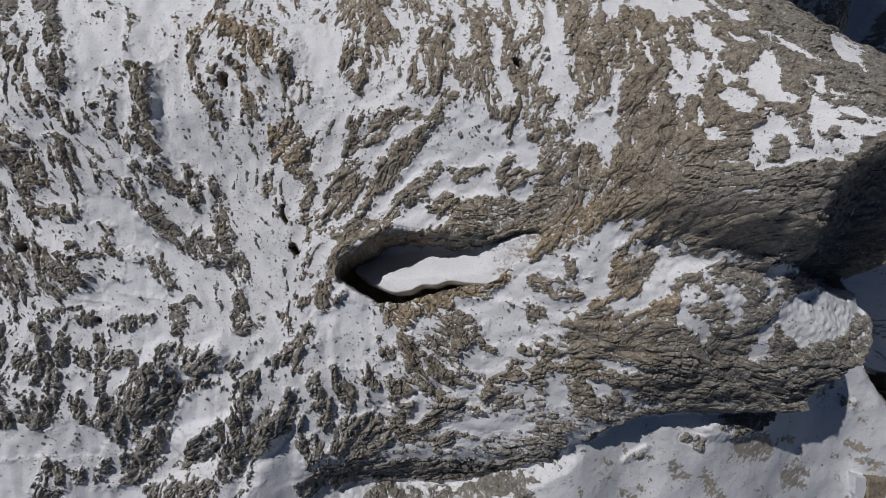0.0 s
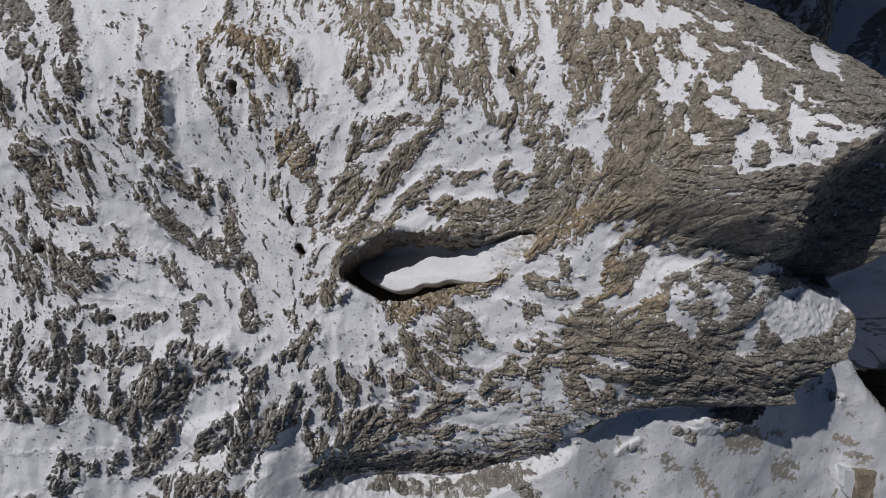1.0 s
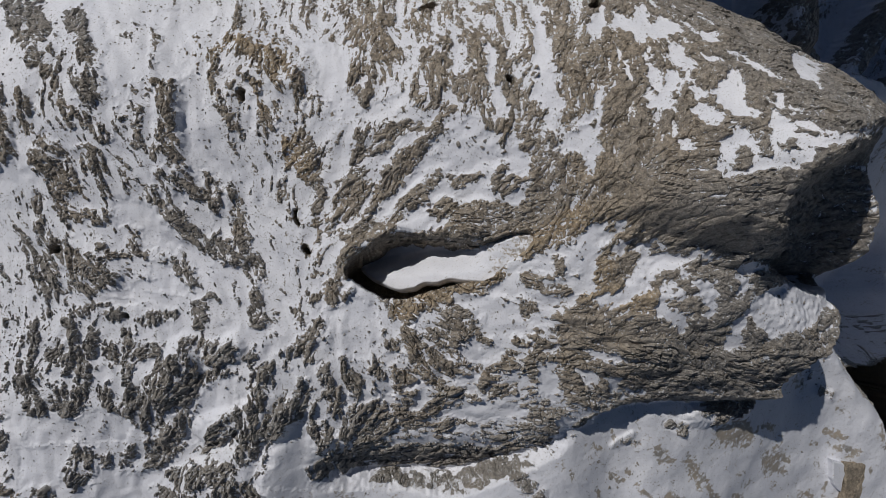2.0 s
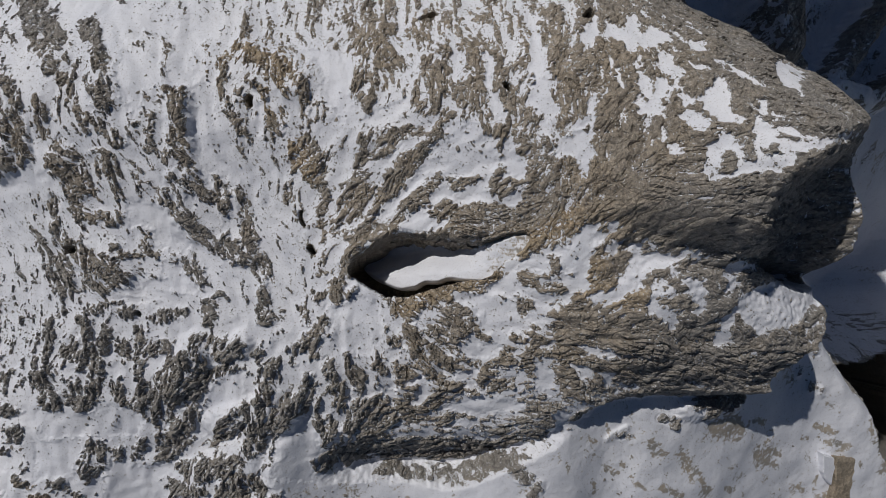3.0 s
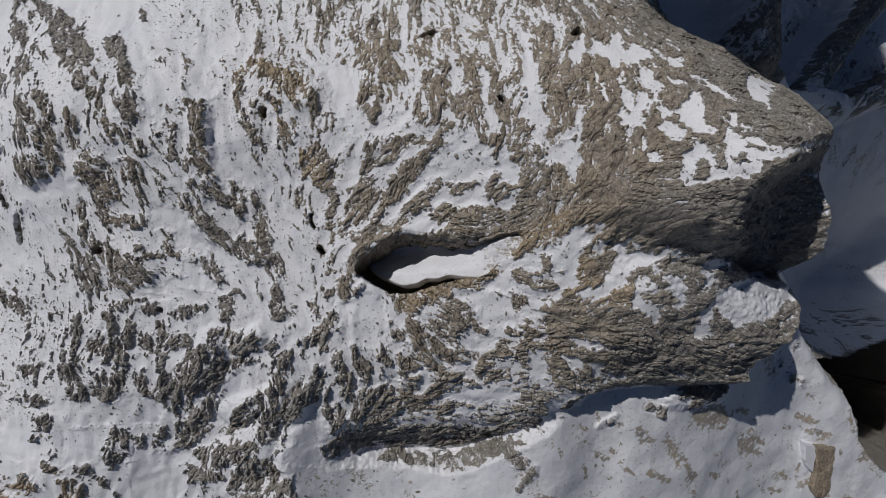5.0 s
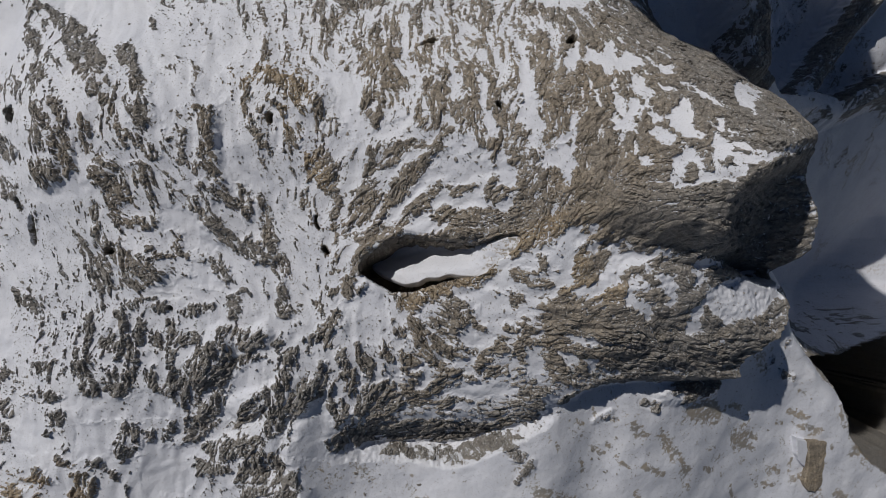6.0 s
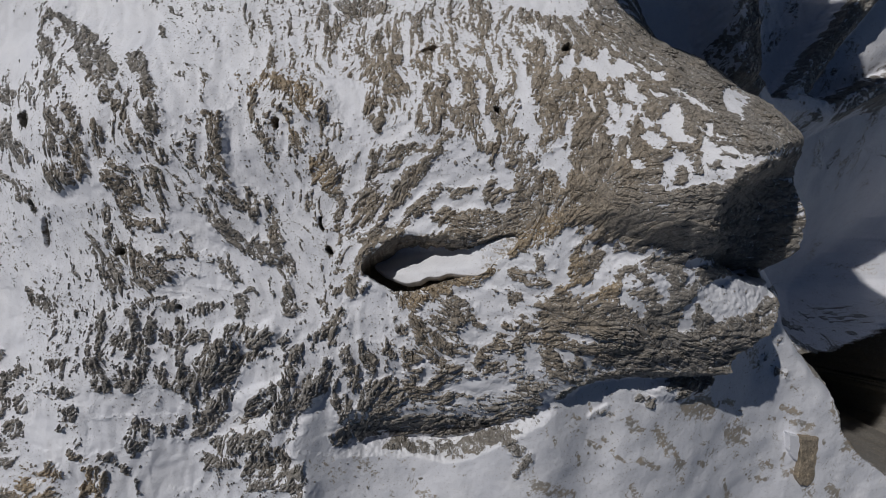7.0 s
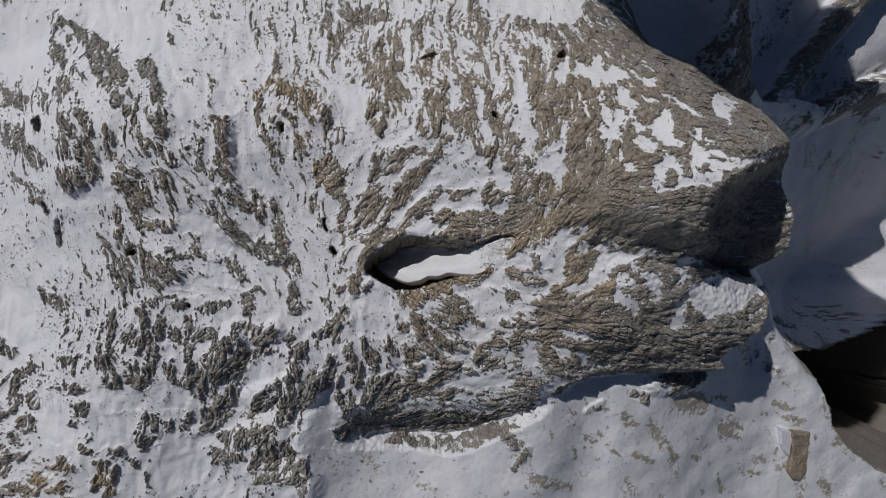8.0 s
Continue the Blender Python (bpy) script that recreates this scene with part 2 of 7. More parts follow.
LAND -= 1.8 * DOME * step(18, 24, X) * step(-1.5, 2, Y - 0.1 * X) * np.clip((4.5 - EDGE) / 4.5, 0, 1.2) ** 2  # the dome rolls over towards the gully
LAND += 0.35 * perlin(X, Y, 7, 2) + 0.16 * perlin(X, Y, 3, 3)

SHOULDER = ON_ROCK * step(-0.5, 1.2, inside(WARP_X, WARP_Y, [ring for name, ring, label in MASSES if name == "rock_shoulder"][0]))
rib_field, snow_field, ochre, lift, caves, ledges, soil = (np.zeros(X.shape, np.float32) for _ in range(7))


def mark(field, width, amount, soft, points):
    """Raise a field along a line of that width, with an uneven edge that fades over soft metres."""
    far = width / 2 + soft + 0.8
    px, py = [p[0] for p in points], [p[1] for p in points]
    i0, i1 = np.searchsorted(xs, (min(px) - far, max(px) + far))
    j0, j1 = np.searchsorted(ys, (min(py) - far, max(py) + far))
    x, y = WARP_X[j0:j1, i0:i1], WARP_Y[j0:j1, i0:i1]
    near = np.full(x.shape, 1e9, np.float32)
    for (ax, ay), (bx, by) in zip(points, points[1:] or points):
        dx, dy = bx - ax, by - ay
        s = np.clip(((x - ax) * dx + (y - ay) * dy) / max(dx * dx + dy * dy, 1e-6), 0, 1)
        near = np.minimum(near, np.hypot(x - ax - s * dx, y - ay - s * dy))
    hill = amount * (1 - step(width / 2 - soft, width / 2 + soft, near))
    part_of = field[j0:j1, i0:i1]
    np.maximum(part_of, hill, out=part_of)


def rib(width, *points):
    mark(rib_field, width, 1.75, max(0.15, 0.35 * width), points)


def rocky(width, amount, *points):
    mark(rib_field, width, amount, 0.45 * width, points)


def snow(width, *points):
    mark(snow_field, 0.9 * width, 2.6, max(0.12, 0.3 * width), points)


def snowy(width, amount, *points):
    mark(snow_field, width, amount, 0.45 * width, points)


def within(points):
    """The part of the grid round a ring, and how far inside the ring it lies."""
    px, py = [p[0] for p in points], [p[1] for p in points]
    i0, i1 = np.searchsorted(xs, (min(px) - 1, max(px) + 1))
    j0, j1 = np.searchsorted(ys, (min(py) - 1, max(py) + 1))
    here = (slice(j0, j1), slice(i0, i1))
    return here, step(-0.3, 0.3, inside(RAGGED_X[here], RAGGED_Y[here], list(points)))


def patch(*points):
    """A field of snow with a ragged outline."""
    here, much = within(points)
    snow_field[here] = np.maximum(snow_field[here], 2.9 * much)


def island(*points):
    """Bare rock inside a field of snow."""
    here, much = within(points)
    snow_field[here] *= 1 - much
    rib_field[here] = np.maximum(rib_field[here], 1.4 * much)


def dirt(width, *points):
    mark(soil, 0.95 * width, 1.0, 0.45 * width, points)


def tan(width, *points):
    mark(ochre, width, 0.9, 0.45 * width, points)


def tinted(width, amount, *points):
    mark(ochre, width, amount, 0.45 * width, points)


def crag(width, height, *points):
    mark(lift, width, height, 0.3 * width, points)


def scarp(height, reach, *points):
    """A sharp step along a line, high on its left, that dies away to both sides and at both ends."""
    near, side, along, gone = np.full(X.shape, 1e9, np.float32), np.zeros(X.shape, np.float32), np.zeros(X.shape, np.float32), 0.0
    for (ax, ay), (bx, by) in zip(points, points[1:]):
        dx, dy = bx - ax, by - ay
        long = math.hypot(dx, dy)
        s = np.clip(((WARP_X - ax) * dx + (WARP_Y - ay) * dy) / long ** 2, 0, 1)
        qx, qy = WARP_X - ax - s * dx, WARP_Y - ay - s * dy
        d = np.hypot(qx, qy)
        closer = d < near
        near, side = np.where(closer, d, near), np.where(closer, np.sign(dx * qy - dy * qx), side)
        along = np.where(closer, gone + s * long, along)
        gone += long
    fade = min(3.0, 0.4 * gone)
    lift[:] += height * (0.5 + 0.5 * np.tanh(side * near / 0.3)) * np.exp(-near / reach) * step(0, fade, along) * step(0, fade, gone - along)


def brink(drop, reach, far, where, *points):
    """The land falls away to the right of a line, over that reach, as far as so many metres out."""
    near, side, along, gone = np.full(X.shape, 1e9, np.float32), np.zeros(X.shape, np.float32), np.zeros(X.shape, np.float32), 0.0
    for (ax, ay), (bx, by) in zip(points, points[1:]):
        dx, dy = bx - ax, by - ay
        long = math.hypot(dx, dy)
        s = ((WARP_X - ax) * dx + (WARP_Y - ay) * dy) / long ** 2
        s = np.clip(s, -9 if gone == 0 else 0, 9 if (bx, by) == points[-1] else 1)
        qx, qy = WARP_X - ax - s * dx, WARP_Y - ay - s * dy
        d = np.hypot(qx, qy)
        closer = d < near
        near, side = np.where(closer, d, near), np.where(closer, np.sign(dx * qy - dy * qx), side)
        along = np.where(closer, gone + s * long, along)
        gone += long
    lift[:] -= drop * where * step(0, reach, -side * near) * step(far, 0.8 * far, near) * step(-2, 4, along) * step(-2, 4, gone - along)


def groove(depth, north, south, points):
    """A furrow along a line that runs east: steep on its north side, gentle on its south side."""
    near, side, along, gone = np.full(X.shape, 1e9, np.float32), np.zeros(X.shape, np.float32), np.zeros(X.shape, np.float32), 0.0
    for (ax, ay), (bx, by) in zip(points, points[1:]):
        dx, dy = bx - ax, by - ay
        long = math.hypot(dx, dy)
        s = np.clip(((WARP_X - ax) * dx + (WARP_Y - ay) * dy) / long ** 2, 0, 1)
        qx, qy = WARP_X - ax - s * dx, WARP_Y - ay - s * dy
        d = np.hypot(qx, qy)
        closer = d < near
        near, side = np.where(closer, d, near), np.where(closer, dx * qy - dy * qx, side)
        along = np.where(closer, gone + s * long, along)
        gone += long
    lift[:] -= depth * ON_ROCK * np.exp(-(near / np.where(side > 0, north, south)) ** 2) * step(0, 6, along)


def ledged(width, amount, *points):
    mark(ledges, width, amount, 0.4 * width, points)


def cave(width, *points):
    mark(caves, width, 1.0, 0.25 * width, points)
    mark(rib_field, width + 0.5, 1.0, 0.3, points)


# broad cover: bare dome and jaw, drifted flats
rocky(11.59, 1.35, (19.6, 5.4), (27.6, 3.1), (28.1, -0.5))
rocky(11.03, 1.2, (18.8, -8), (29.4, -10.4))
rocky(8.32, 0.5, (18.7, 21.2), (23.3, 15.7), (27.1, 9))
rocky(6.79, 0.8, (10.8, 9.6), (11.8, 18.7))
rocky(7.63, 0.35, (-0.4, -15.6), (7.1, -15.5))
rocky(6.96, 0.35, (-9.3, -18), (0.9, -20.1))
rocky(6.72, 0.2, (-23.6, -11.8), (-22.3, -20.2))
rocky(13.37, 0.38, (-11.1, 23.5), (3.8, 20), (4.2, 11.6))
rocky(8.05, 0.1, (-17.5, 11.9), (-11.9, 8.5))
rocky(8.93, 0.1, (-31.9, -0.2), (-28.2, 6.7), (-27.3, 13.9))
rocky(7.46, 0.4, (-36.4, -9.5), (-29.9, -11.3))
rocky(9.63, 0.35, (-1.5, -8.8), (6.8, -8.1), (9.4, -2.1))
rocky(5.76, 0.4, (-43.3, -5.9), (-44.4, -9.8))
rocky(3.96, 0.4, (-50, 0.6), (-46.7, 1.8))
snowy(8.59, 0.8, (-48, -7.4), (-47.1, -0.1))
snowy(8.46, 0.55, (-43.4, -22.3), (-32.7, -25.2))
snowy(6.5, 0.6, (-23.9, 19.9), (-29.1, 21.5))
snowy(5.37, 0.5, (-7.5, -6.9), (-1.3, 9.8), (-8.3, 10.7))
snowy(5.34, 0.5, (-19.9, -3.2), (-25.9, -3.8), (-14.6, -8))
# north-west snowfield and spire
snow(6.6, (-50.6, 25.1), (-47, 23.3))
snow(5.16, (-40.3, 27.7), (-36.5, 26.3), (-31.5, 23.2))
snow(2.15, (-29, 21.1), (-23.7, 19.2), (-20.4, 20))
snow(2.39, (-20.5, 11.8), (-19.8, 9), (-18.3, 6.5))
# tan outcrop and the middle slope
tan(3.47, (-19.9, 16.3), (-16.6, 17.4), (-13, 15.5), (-15.2, 12.5))
tan(2.33, (-13.1, 8.5), (-11.4, 6.8))
snow(0.59, (8.1, 14.1), (8.6, 10.8))
snow(0.54, (11.8, 18.7), (11.4, 15.5))
snow(3.16, (8.4, 25.4), (12.5, 24.2))
snow(1.29, (15, 18.1), (14.8, 15.9))
# the dome
rib(3.92, (26.2, 5.4), (30.7, 4.8))
# western slope
rib(2.13, (-39.6, 7.7), (-36.4, 7))
snow(1.81, (-41, 5.8), (-36.2, 6.2), (-34.4, 6.8))
rib(0.58, (-49.4, 9.1), (-46.2, 7.3))
snow(6.06, (-51.7, -6.5), (-51.9, -10.3))
rib(1.14, (-33.2, 7.9), (-32.4, 6.8), (-30.7, 6.1))
rib(0.62, (-29.1, 8.3), (-27.5, 7.8), (-27.5, 6.1))
rib(1.05, (-33.7, 4.5), (-34, 1.6))
rib(0.93, (-31.9, 4.5), (-31.4, 2.8), (-29.2, 3))
rib(1.04, (-23.3, 6), (-23.3, 3.3), (-21.4, 2.1))
rib(0.69, (-21.8, 7.8), (-21.1, 6))
rib(0.7, (-19.5, 5.6), (-18.8, 3.2))
rib(0.82, (-18.3, 6.1), (-17.3, 4.4), (-16.9, 1.5))
snow(1.3, (-23.4, -2.6), (-25.9, -3.2))
snow(0.96, (-29, -3.3), (-22.9, -4.4))
rib(0.69, (-24.2, 5), (-24, 3.9))
snow(1.74, (-20, 6.7), (-21.3, 4.5))
rib(0.92, (-35.3, 8.5), (-34.4, 6.8))
# brow and lids of the hollow
rib(0.65, (-10.7, 2.7), (-10.4, 0.9))
rib(1.99, (-7.1, 5.8), (-8.2, 3.4))
rib(1.03, (-3.6, 7.3), (-4.8, 4.9), (-5.9, 3.6))
rib(1.27, (-1.4, 4.1), (-3.7, 2.8), (-5.6, 1.9))
rib(0.8, (-1.1, 6), (-2.4, 4.9), (-3.6, 3.8))
rib(1.07, (-8, -1.6), (-7.7, 0.8), (-5.8, 2.1))
rib(1.54, (-5.6, 1.2), (-2.6, 1.9), (0.9, 1.5), (4.9, 1.8))
rib(0.71, (-10.2, 5), (-10.8, 3.3))
snow(0.65, (-5.9, 3.1), (-4.7, 5.8), (-4.2, 6.6))
snow(0.7, (-4.9, 3.9), (-2.5, 6), (-1.2, 7.2))
snow(0.87, (-0.9, 3.3), (-2.4, 2.4), (-4, 1.2), (-5.6, 0.3))
snow(0.81, (-0.8, 4.5), (0.7, 5.3), (3.7, 5.2))
snow(1.02, (-1.2, 7.2), (1.6, 7.1), (5.3, 7.9))
rib(1.38, (0.3, 3.6), (3.2, 3.6), (5.9, 2.9))
rib(0.84, (2.5, 5.9), (3.2, 6.8))
rib(0.68, (0.9, 5.5), (1.4, 5))
rib(0.92, (-0.9, 5.6), (-0.5, 6.1))
rib(2.16, (5, 2.4), (8.1, 3), (9.6, 4.1), (10.9, 6))
rib(1.43, (7, 5.7), (6.5, 4))
rib(0.97, (9.1, 5.5), (8.5, 7.2))
snow(0.67, (5.3, 4), (6.2, 4.6))
snow(0.29, (-0.8, 2.5), (0.9, 2.7))
tan(2.02, (-3.6, -5.1), (-0.8, -4), (2.8, -2.8), (5.5, -1.1), (8.1, 1.2), (10.9, 2.3))
rib(1.43, (-3.4, -5.2), (-0.9, -4.2), (1.6, -3.3), (3.3, -2.7), (4.5, -2))
rib(1.04, (5.5, -1.1), (6.6, -0.1), (8.3, 1.1))
rib(1.53, (10, 2.8), (11.7, 3.3))
rib(1.5, (6.7, -2.2), (7.9, -3.4))
rib(1.7, (10.6, -3.2), (12.3, -4.1), (14, -2), (13.8, 0.4))
rib(1.74, (11.4, -6.5), (10.4, -8.7))
snow(1.19, (11.9, 0.8), (10.8, -0.5))
snow(0.99, (15.2, -3), (13.3, -4.2), (10.5, -4))
rib(1.16, (7.4, -4.4), (6.1, -5.6))
rib(0.59, (0.2, -5.7), (0.9, -7.5))
rib(1.07, (1.9, -7), (2.8, -6.3))
rib(1.32, (-2.6, -7.5), (-4, -7.7))
rib(0.95, (-1, -6.9), (-0.7, -7.3))
snow(2.14, (-7.5, -6), (-8.7, -8.1))
snow(1.17, (4.5, -4.5), (5, -7.5))
snow(0.95, (-13.4, -4.4), (-11, -6.8))
rib(0.65, (-13.4, -4.4), (-11.9, -5.6))
rib(0.83, (-11, -4.1), (-9.2, -3.3))
rib(1.07, (-14.2, -7.4), (-13.9, -8.6))
rib(0.83, (-8.6, -4.5), (-7.7, -3.3))
# the jaw
# south-western ribs
tan(4.09, (-49.7, -27.4), (-40.9, -24.9), (-39.1, -26.4))
snow(2.37, (-30.1, -24), (-32.3, -26.8))
snow(1.69, (-44.1, -21), (-43, -24.3), (-42, -26.6))
snow(1.56, (-44.6, -15.7), (-35.7, -15.9), (-29.5, -16))
# southern cliff
# snow slope below the cliff
# rocks over the eastern gully
rocky(7.05, 0.5, (42.5, -12.4), (53.3, -14.4), (62.1, -13.2))
snow(2.38, (45.9, 28), (42.2, 23.3), (38.2, 17.8))
snow(2.51, (29.4, 24.6), (24.8, 24.4))
# the ridge beside the gully
crag(4.47, 1.2, (-18.9, -20), (-23.4, -23.2), (-20.3, -26.6), (-16.9, -27.1))
crag(2.43, 0.8, (-15.5, -13), (-18.1, -18.6))
snow(1.04, (-21.9, -21.7), (-20.6, -22.3))
# small caves and cracks
cave(0.62, (-16.6, 12.85), (-16.55, 12.6))
cave(0.79, (-43.8, 14.3), (-43.3, 13.6))
cave(0.2, (-12.5, 3.4), (-12.3, 2.2))
cave(0.3, (-11.7, 0.3), (-11.45, -0.15))
cave(0.3, (-1.9, 19.6), (-1.0, 19.9))
cave(0.36, (-27.3, -5.6), (-27.1, -5.7))
cave(0.48, (-33.5, -0), (-32.8, 0.1))
cave(0.3, (11.2, 18.6), (11.8, 19.1))
cave(0.49, (-43.8, 5.3), (-43.5, 4.5))
cave(0.62, (-42.3, 3.3), (-42.6, 1.1))
cave(0.3, (4.9, 13.2), (5.1, 12.9))
# the head of the gully: a buttress, a couloir beside it, and rock bands over the drop
crag(6, 6.5, (29, 38), (32, 29), (34, 21))
crag(3.4, 4.5, (58, 38), (52.5, 30), (47, 21.5), (43, 16.5))
crag(3.2, 5.0, (46, 19), (52, 18.5), (60, 22), (70, 25))
crag(3.0, 5.0, (35, 20), (40, 17.5), (46, 18.5))
crag(1.6, 1.5, (50, 11), (51.5, 7))
rocky(8, 3.6, (33, 40), (35, 30), (36, 21))
rocky(3.2, 3.0, (58, 38), (52.5, 30), (47, 21.5))
rocky(3.0, 2.4, (50, 18.5), (60, 22), (70, 25))
rocky(0.9, 1.6, (4.4, -21.9), (6.4, -20.9))
# creases and cliffs
groove(3.6, 1.5, 3.2, [(11, 3.0), (14, 1.8), (16.9, 0.6), (19.8, 0.2), (23.6, -0.6), (27.8, -1.9), (33.3, -3.3), (36.5, -3)])
scarp(0.6, 2.0, (11.6, 2.7), (14, 1.6), (16.9, 0.1), (19.8, -0.5), (23.6, -1.2), (27.8, -2.2), (33.3, -3.6), (35.3, -3))
scarp(0.8, 1.4, (-8.6, -2.7), (-7.7, -0.4), (-5.6, 1), (-3.5, 1.6), (-0.8, 1.4), (2.1, 1.2), (5.4, 1.5))
scarp(0.5, 1.2, (-35.6, 6), (-34.7, 10.7), (-35.4, 14.2))
scarp(0.35, 1.0, (-22.2, 2.7), (-21.6, 8.4), (-21.7, 13.5))
# crags and spires of the west
crag(6.9, 0.7, (-41.4, 22.5), (-35.2, 14.8))
crag(3.86, 0.8, (-42.8, 25.7), (-39.1, 21.5))
crag(2.5, 1.0, (25.7, -16.3), (31.9, -16.3))
crag(3.45, 1.0, (-37.4, 13.1), (-38.3, 8.1))
crag(2.04, 0.4, (-22.2, 12.3), (-22.2, 6.7))
crag(1.99, 0.3, (-22.6, 2.1), (-16.9, -0.5))
crag(3.56, 0.4, (-30, -0.8), (-28.9, -2))
crag(3.5, 0.5, (-16.5, 16.4), (-13, 14.9))
crag(2.38, 0.3, (-6.7, 21.7), (-5.3, 16.3))
snowy(18.3, 1.1, (52.9, 8.4), (57, -3.2))
ledged(5.62, 0.4, (15.1, 3.7), (20.7, 1.1), (29.1, 0.6))
ledged(3.6, 0.5, (13.5, -7.6), (18, -9), (24, -10), (30.1, -11))
ledged(5.2, 0.15, (-4.3, -19.2), (7.3, -17.7))
ledged(3.54, 0.35, (-5, 2), (5.4, 2.2), (9.6, 3.4))
ledged(3.57, 0.3, (-30.1, -1.4), (-27.7, -2.6))
ledged(4.8, 0.4, (22.2, 17.7), (25.6, 10.4))
ledged(4.15, 0.6, (25.4, -16.8), (32.3, -16.2))
ledged(5.2, 0.7, (64.4, -36.1), (69.3, -37.7))
rocky(9.67, 1.2, (15.2, 23.5), (21.7, 19.8), (25.7, 14.5), (28.7, 9.7))
rocky(6.86, 0.6, (10.2, 23.1), (14, 19.2))
rocky(5.07, 0.5, (-25.6, 13.9), (-22.5, 2.7))
tinted(17.3, 0.4, (-17.5, 14.2), (-4.7, 15.1), (6.3, 13.1))
tinted(12.18, 0.35, (-1.6, -10.7), (10.2, -6.8), (12, -2.1))
tinted(11.29, 0.3, (-33, 11.2), (-28.3, 2.7))
tinted(6.34, 0.5, (9.3, 9.7), (12.5, 3.3))
rocky(15.47, 0.55, (46.2, -31.4), (57, -32.6))
rocky(9.23, 0.5, (43.2, -15.7), (52.5, -15.1))
# the dome
rocky(10.66, 1.6, (14.8, 5.2), (20.6, 3), (21.9, 1))
rocky(7.92, 1.6, (22.1, 14.7), (24.5, 9))
rocky(7.1, 1.3, (9.5, 12.2), (12.8, 10), (13.4, 14.2))
rocky(7.7, 1.3, (10.2, 4.5), (14.3, 4.2))
rocky(7.69, 1.3, (15.9, 11.1), (20.2, 11.2))
# the shoulder under the dome
rocky(9.71, 1.7, (13.4, -6.5), (22, -7.3), (30.5, -8.9))
rocky(6.35, 1.5, (13, -1.7), (20, -1.9))
tan(2.38, (12.5, -1.3), (11.3, -3), (15.8, -3.7))
tan(1.6, (9.4, 1.8), (8.4, 0.7))
# south of the hollow
rocky(12.43, 0.3, (-3, -15.1), (5.5, -13.8))
rocky(7.83, 0.3, (-4, -17.4), (8.5, -16.5))
rib(1.15, (-4.1, -4.9), (-2.7, -5.6))
rib(1.32, (-2.8, -4.4), (-0.5, -3.7))
rib(0.89, (-3.2, -6.8), (-2.8, -7.1))
rib(0.7, (0.3, -5.3), (-0.3, -6.7))
rib(0.96, (1.4, -5), (1.2, -6.9), (0.9, -7.9))
rib(0.79, (2.3, -5.9), (2.8, -6.9))
rib(0.52, (3.4, -5.4), (3.3, -6.1))
rib(0.53, (3.1, -7.5), (3.5, -7.5))
rib(0.49, (3.4, -8.4), (3.5, -8.6))
rib(1.03, (6.5, -3.9), (6.3, -5))
rib(0.6, (7.6, -4.7), (8.1, -5.1))
rib(0.79, (6.1, -7.3), (6.7, -6.9))
rib(0.61, (7.5, -6.9), (7.8, -6.5))
rib(2.27, (10.8, -4.8), (10.7, -7), (10.4, -8.6))
rib(0.62, (-4.6, -7.8), (-4.1, -8.4))
rib(0.54, (-3.1, -8.5), (-1.5, -8))
rib(1.08, (-2.6, -9.4), (-0.9, -9.8))
rib(1.08, (2.1, -9.7), (0.3, -9.8), (-1, -10.2))
rib(0.9, (1, -9), (1.3, -9.5))
rib(0.82, (3.8, -10.6), (3.6, -12.3))
rib(0.81, (5.3, -9.7), (5.8, -9.3))
rib(0.8, (7.4, -9), (8.1, -11.1))
rib(0.64, (-3.8, -10.6), (-3.5, -11))
rib(1.19, (-3.2, -11.3), (-2.9, -11))
rib(0.92, (-4.3, -11.4), (-4, -11.8))
rib(1.11, (-0.1, -12.4), (1.8, -12.3))
rib(1.04, (-0.6, -13.7), (0.9, -14))
rib(0.56, (2.5, -13.5), (3.2, -13.2))
rib(1.12, (-2.8, -12.7), (-3.6, -14.2))
rib(0.86, (-0.8, -14.4), (-0.2, -14.2))
rib(0.65, (5.3, -12.8), (5.7, -12.5))
rib(2.46, (11.4, -12.5), (10.7, -11))
rib(2.16, (8.4, -14.7), (8.1, -16.6))
rib(0.53, (-1.1, -16.1), (0.9, -16.1))
rib(0.43, (-3, -15.4), (-1.4, -15.1))
rib(0.44, (-3, -16.4), (-1.9, -16.3))
rib(0.44, (-0.6, -17.3), (1, -17.7))
rib(0.68, (4.1, -16.1), (4.5, -15.6))
rib(0.68, (5.6, -17.4), (6.1, -17.1))
rib(1.24, (-5.5, -15.4), (-6.3, -16.7))
rib(1, (-7.3, -11.2), (-7.6, -12.8))
rib(0.63, (-6.1, -10.3), (-5.8, -9.9))
rib(0.53, (-8.6, -6.5), (-8.4, -6.8))
rib(0.97, (-11.1, -7.7), (-11.7, -8.8))
rib(0.8, (-10.2, -9.7), (-10, -11.2))
rib(0.8, (-8.6, -9.2), (-8.3, -11.2))
rib(1.17, (-12.2, -11.6), (-11.8, -13.2))
rib(0.64, (-10.2, -12.5), (-10, -12.9))
rib(1.03, (-8.4, -14.8), (-9.1, -16.5))
rib(0.84, (-7.1, -14.3), (-6.7, -16.1))
rib(0.51, (-12.2, -15.8), (-11.2, -16.4))
snow(1.11, (-6.6, -13.4), (-4.6, -12.8))
snow(1.01, (-9.2, -13.6), (-8.7, -13.2))
snow(0.81, (-4.8, -9.4), (-4.3, -9.2))
snow(0.99, (-0.7, -9), (-0, -8.8))
snow(0.98, (2.6, -8.2), (4.8, -8.7))
snow(0.85, (-2.4, -14.1), (-1.6, -12.7))
snow(0.55, (2.5, -11.6), (3, -11.3))
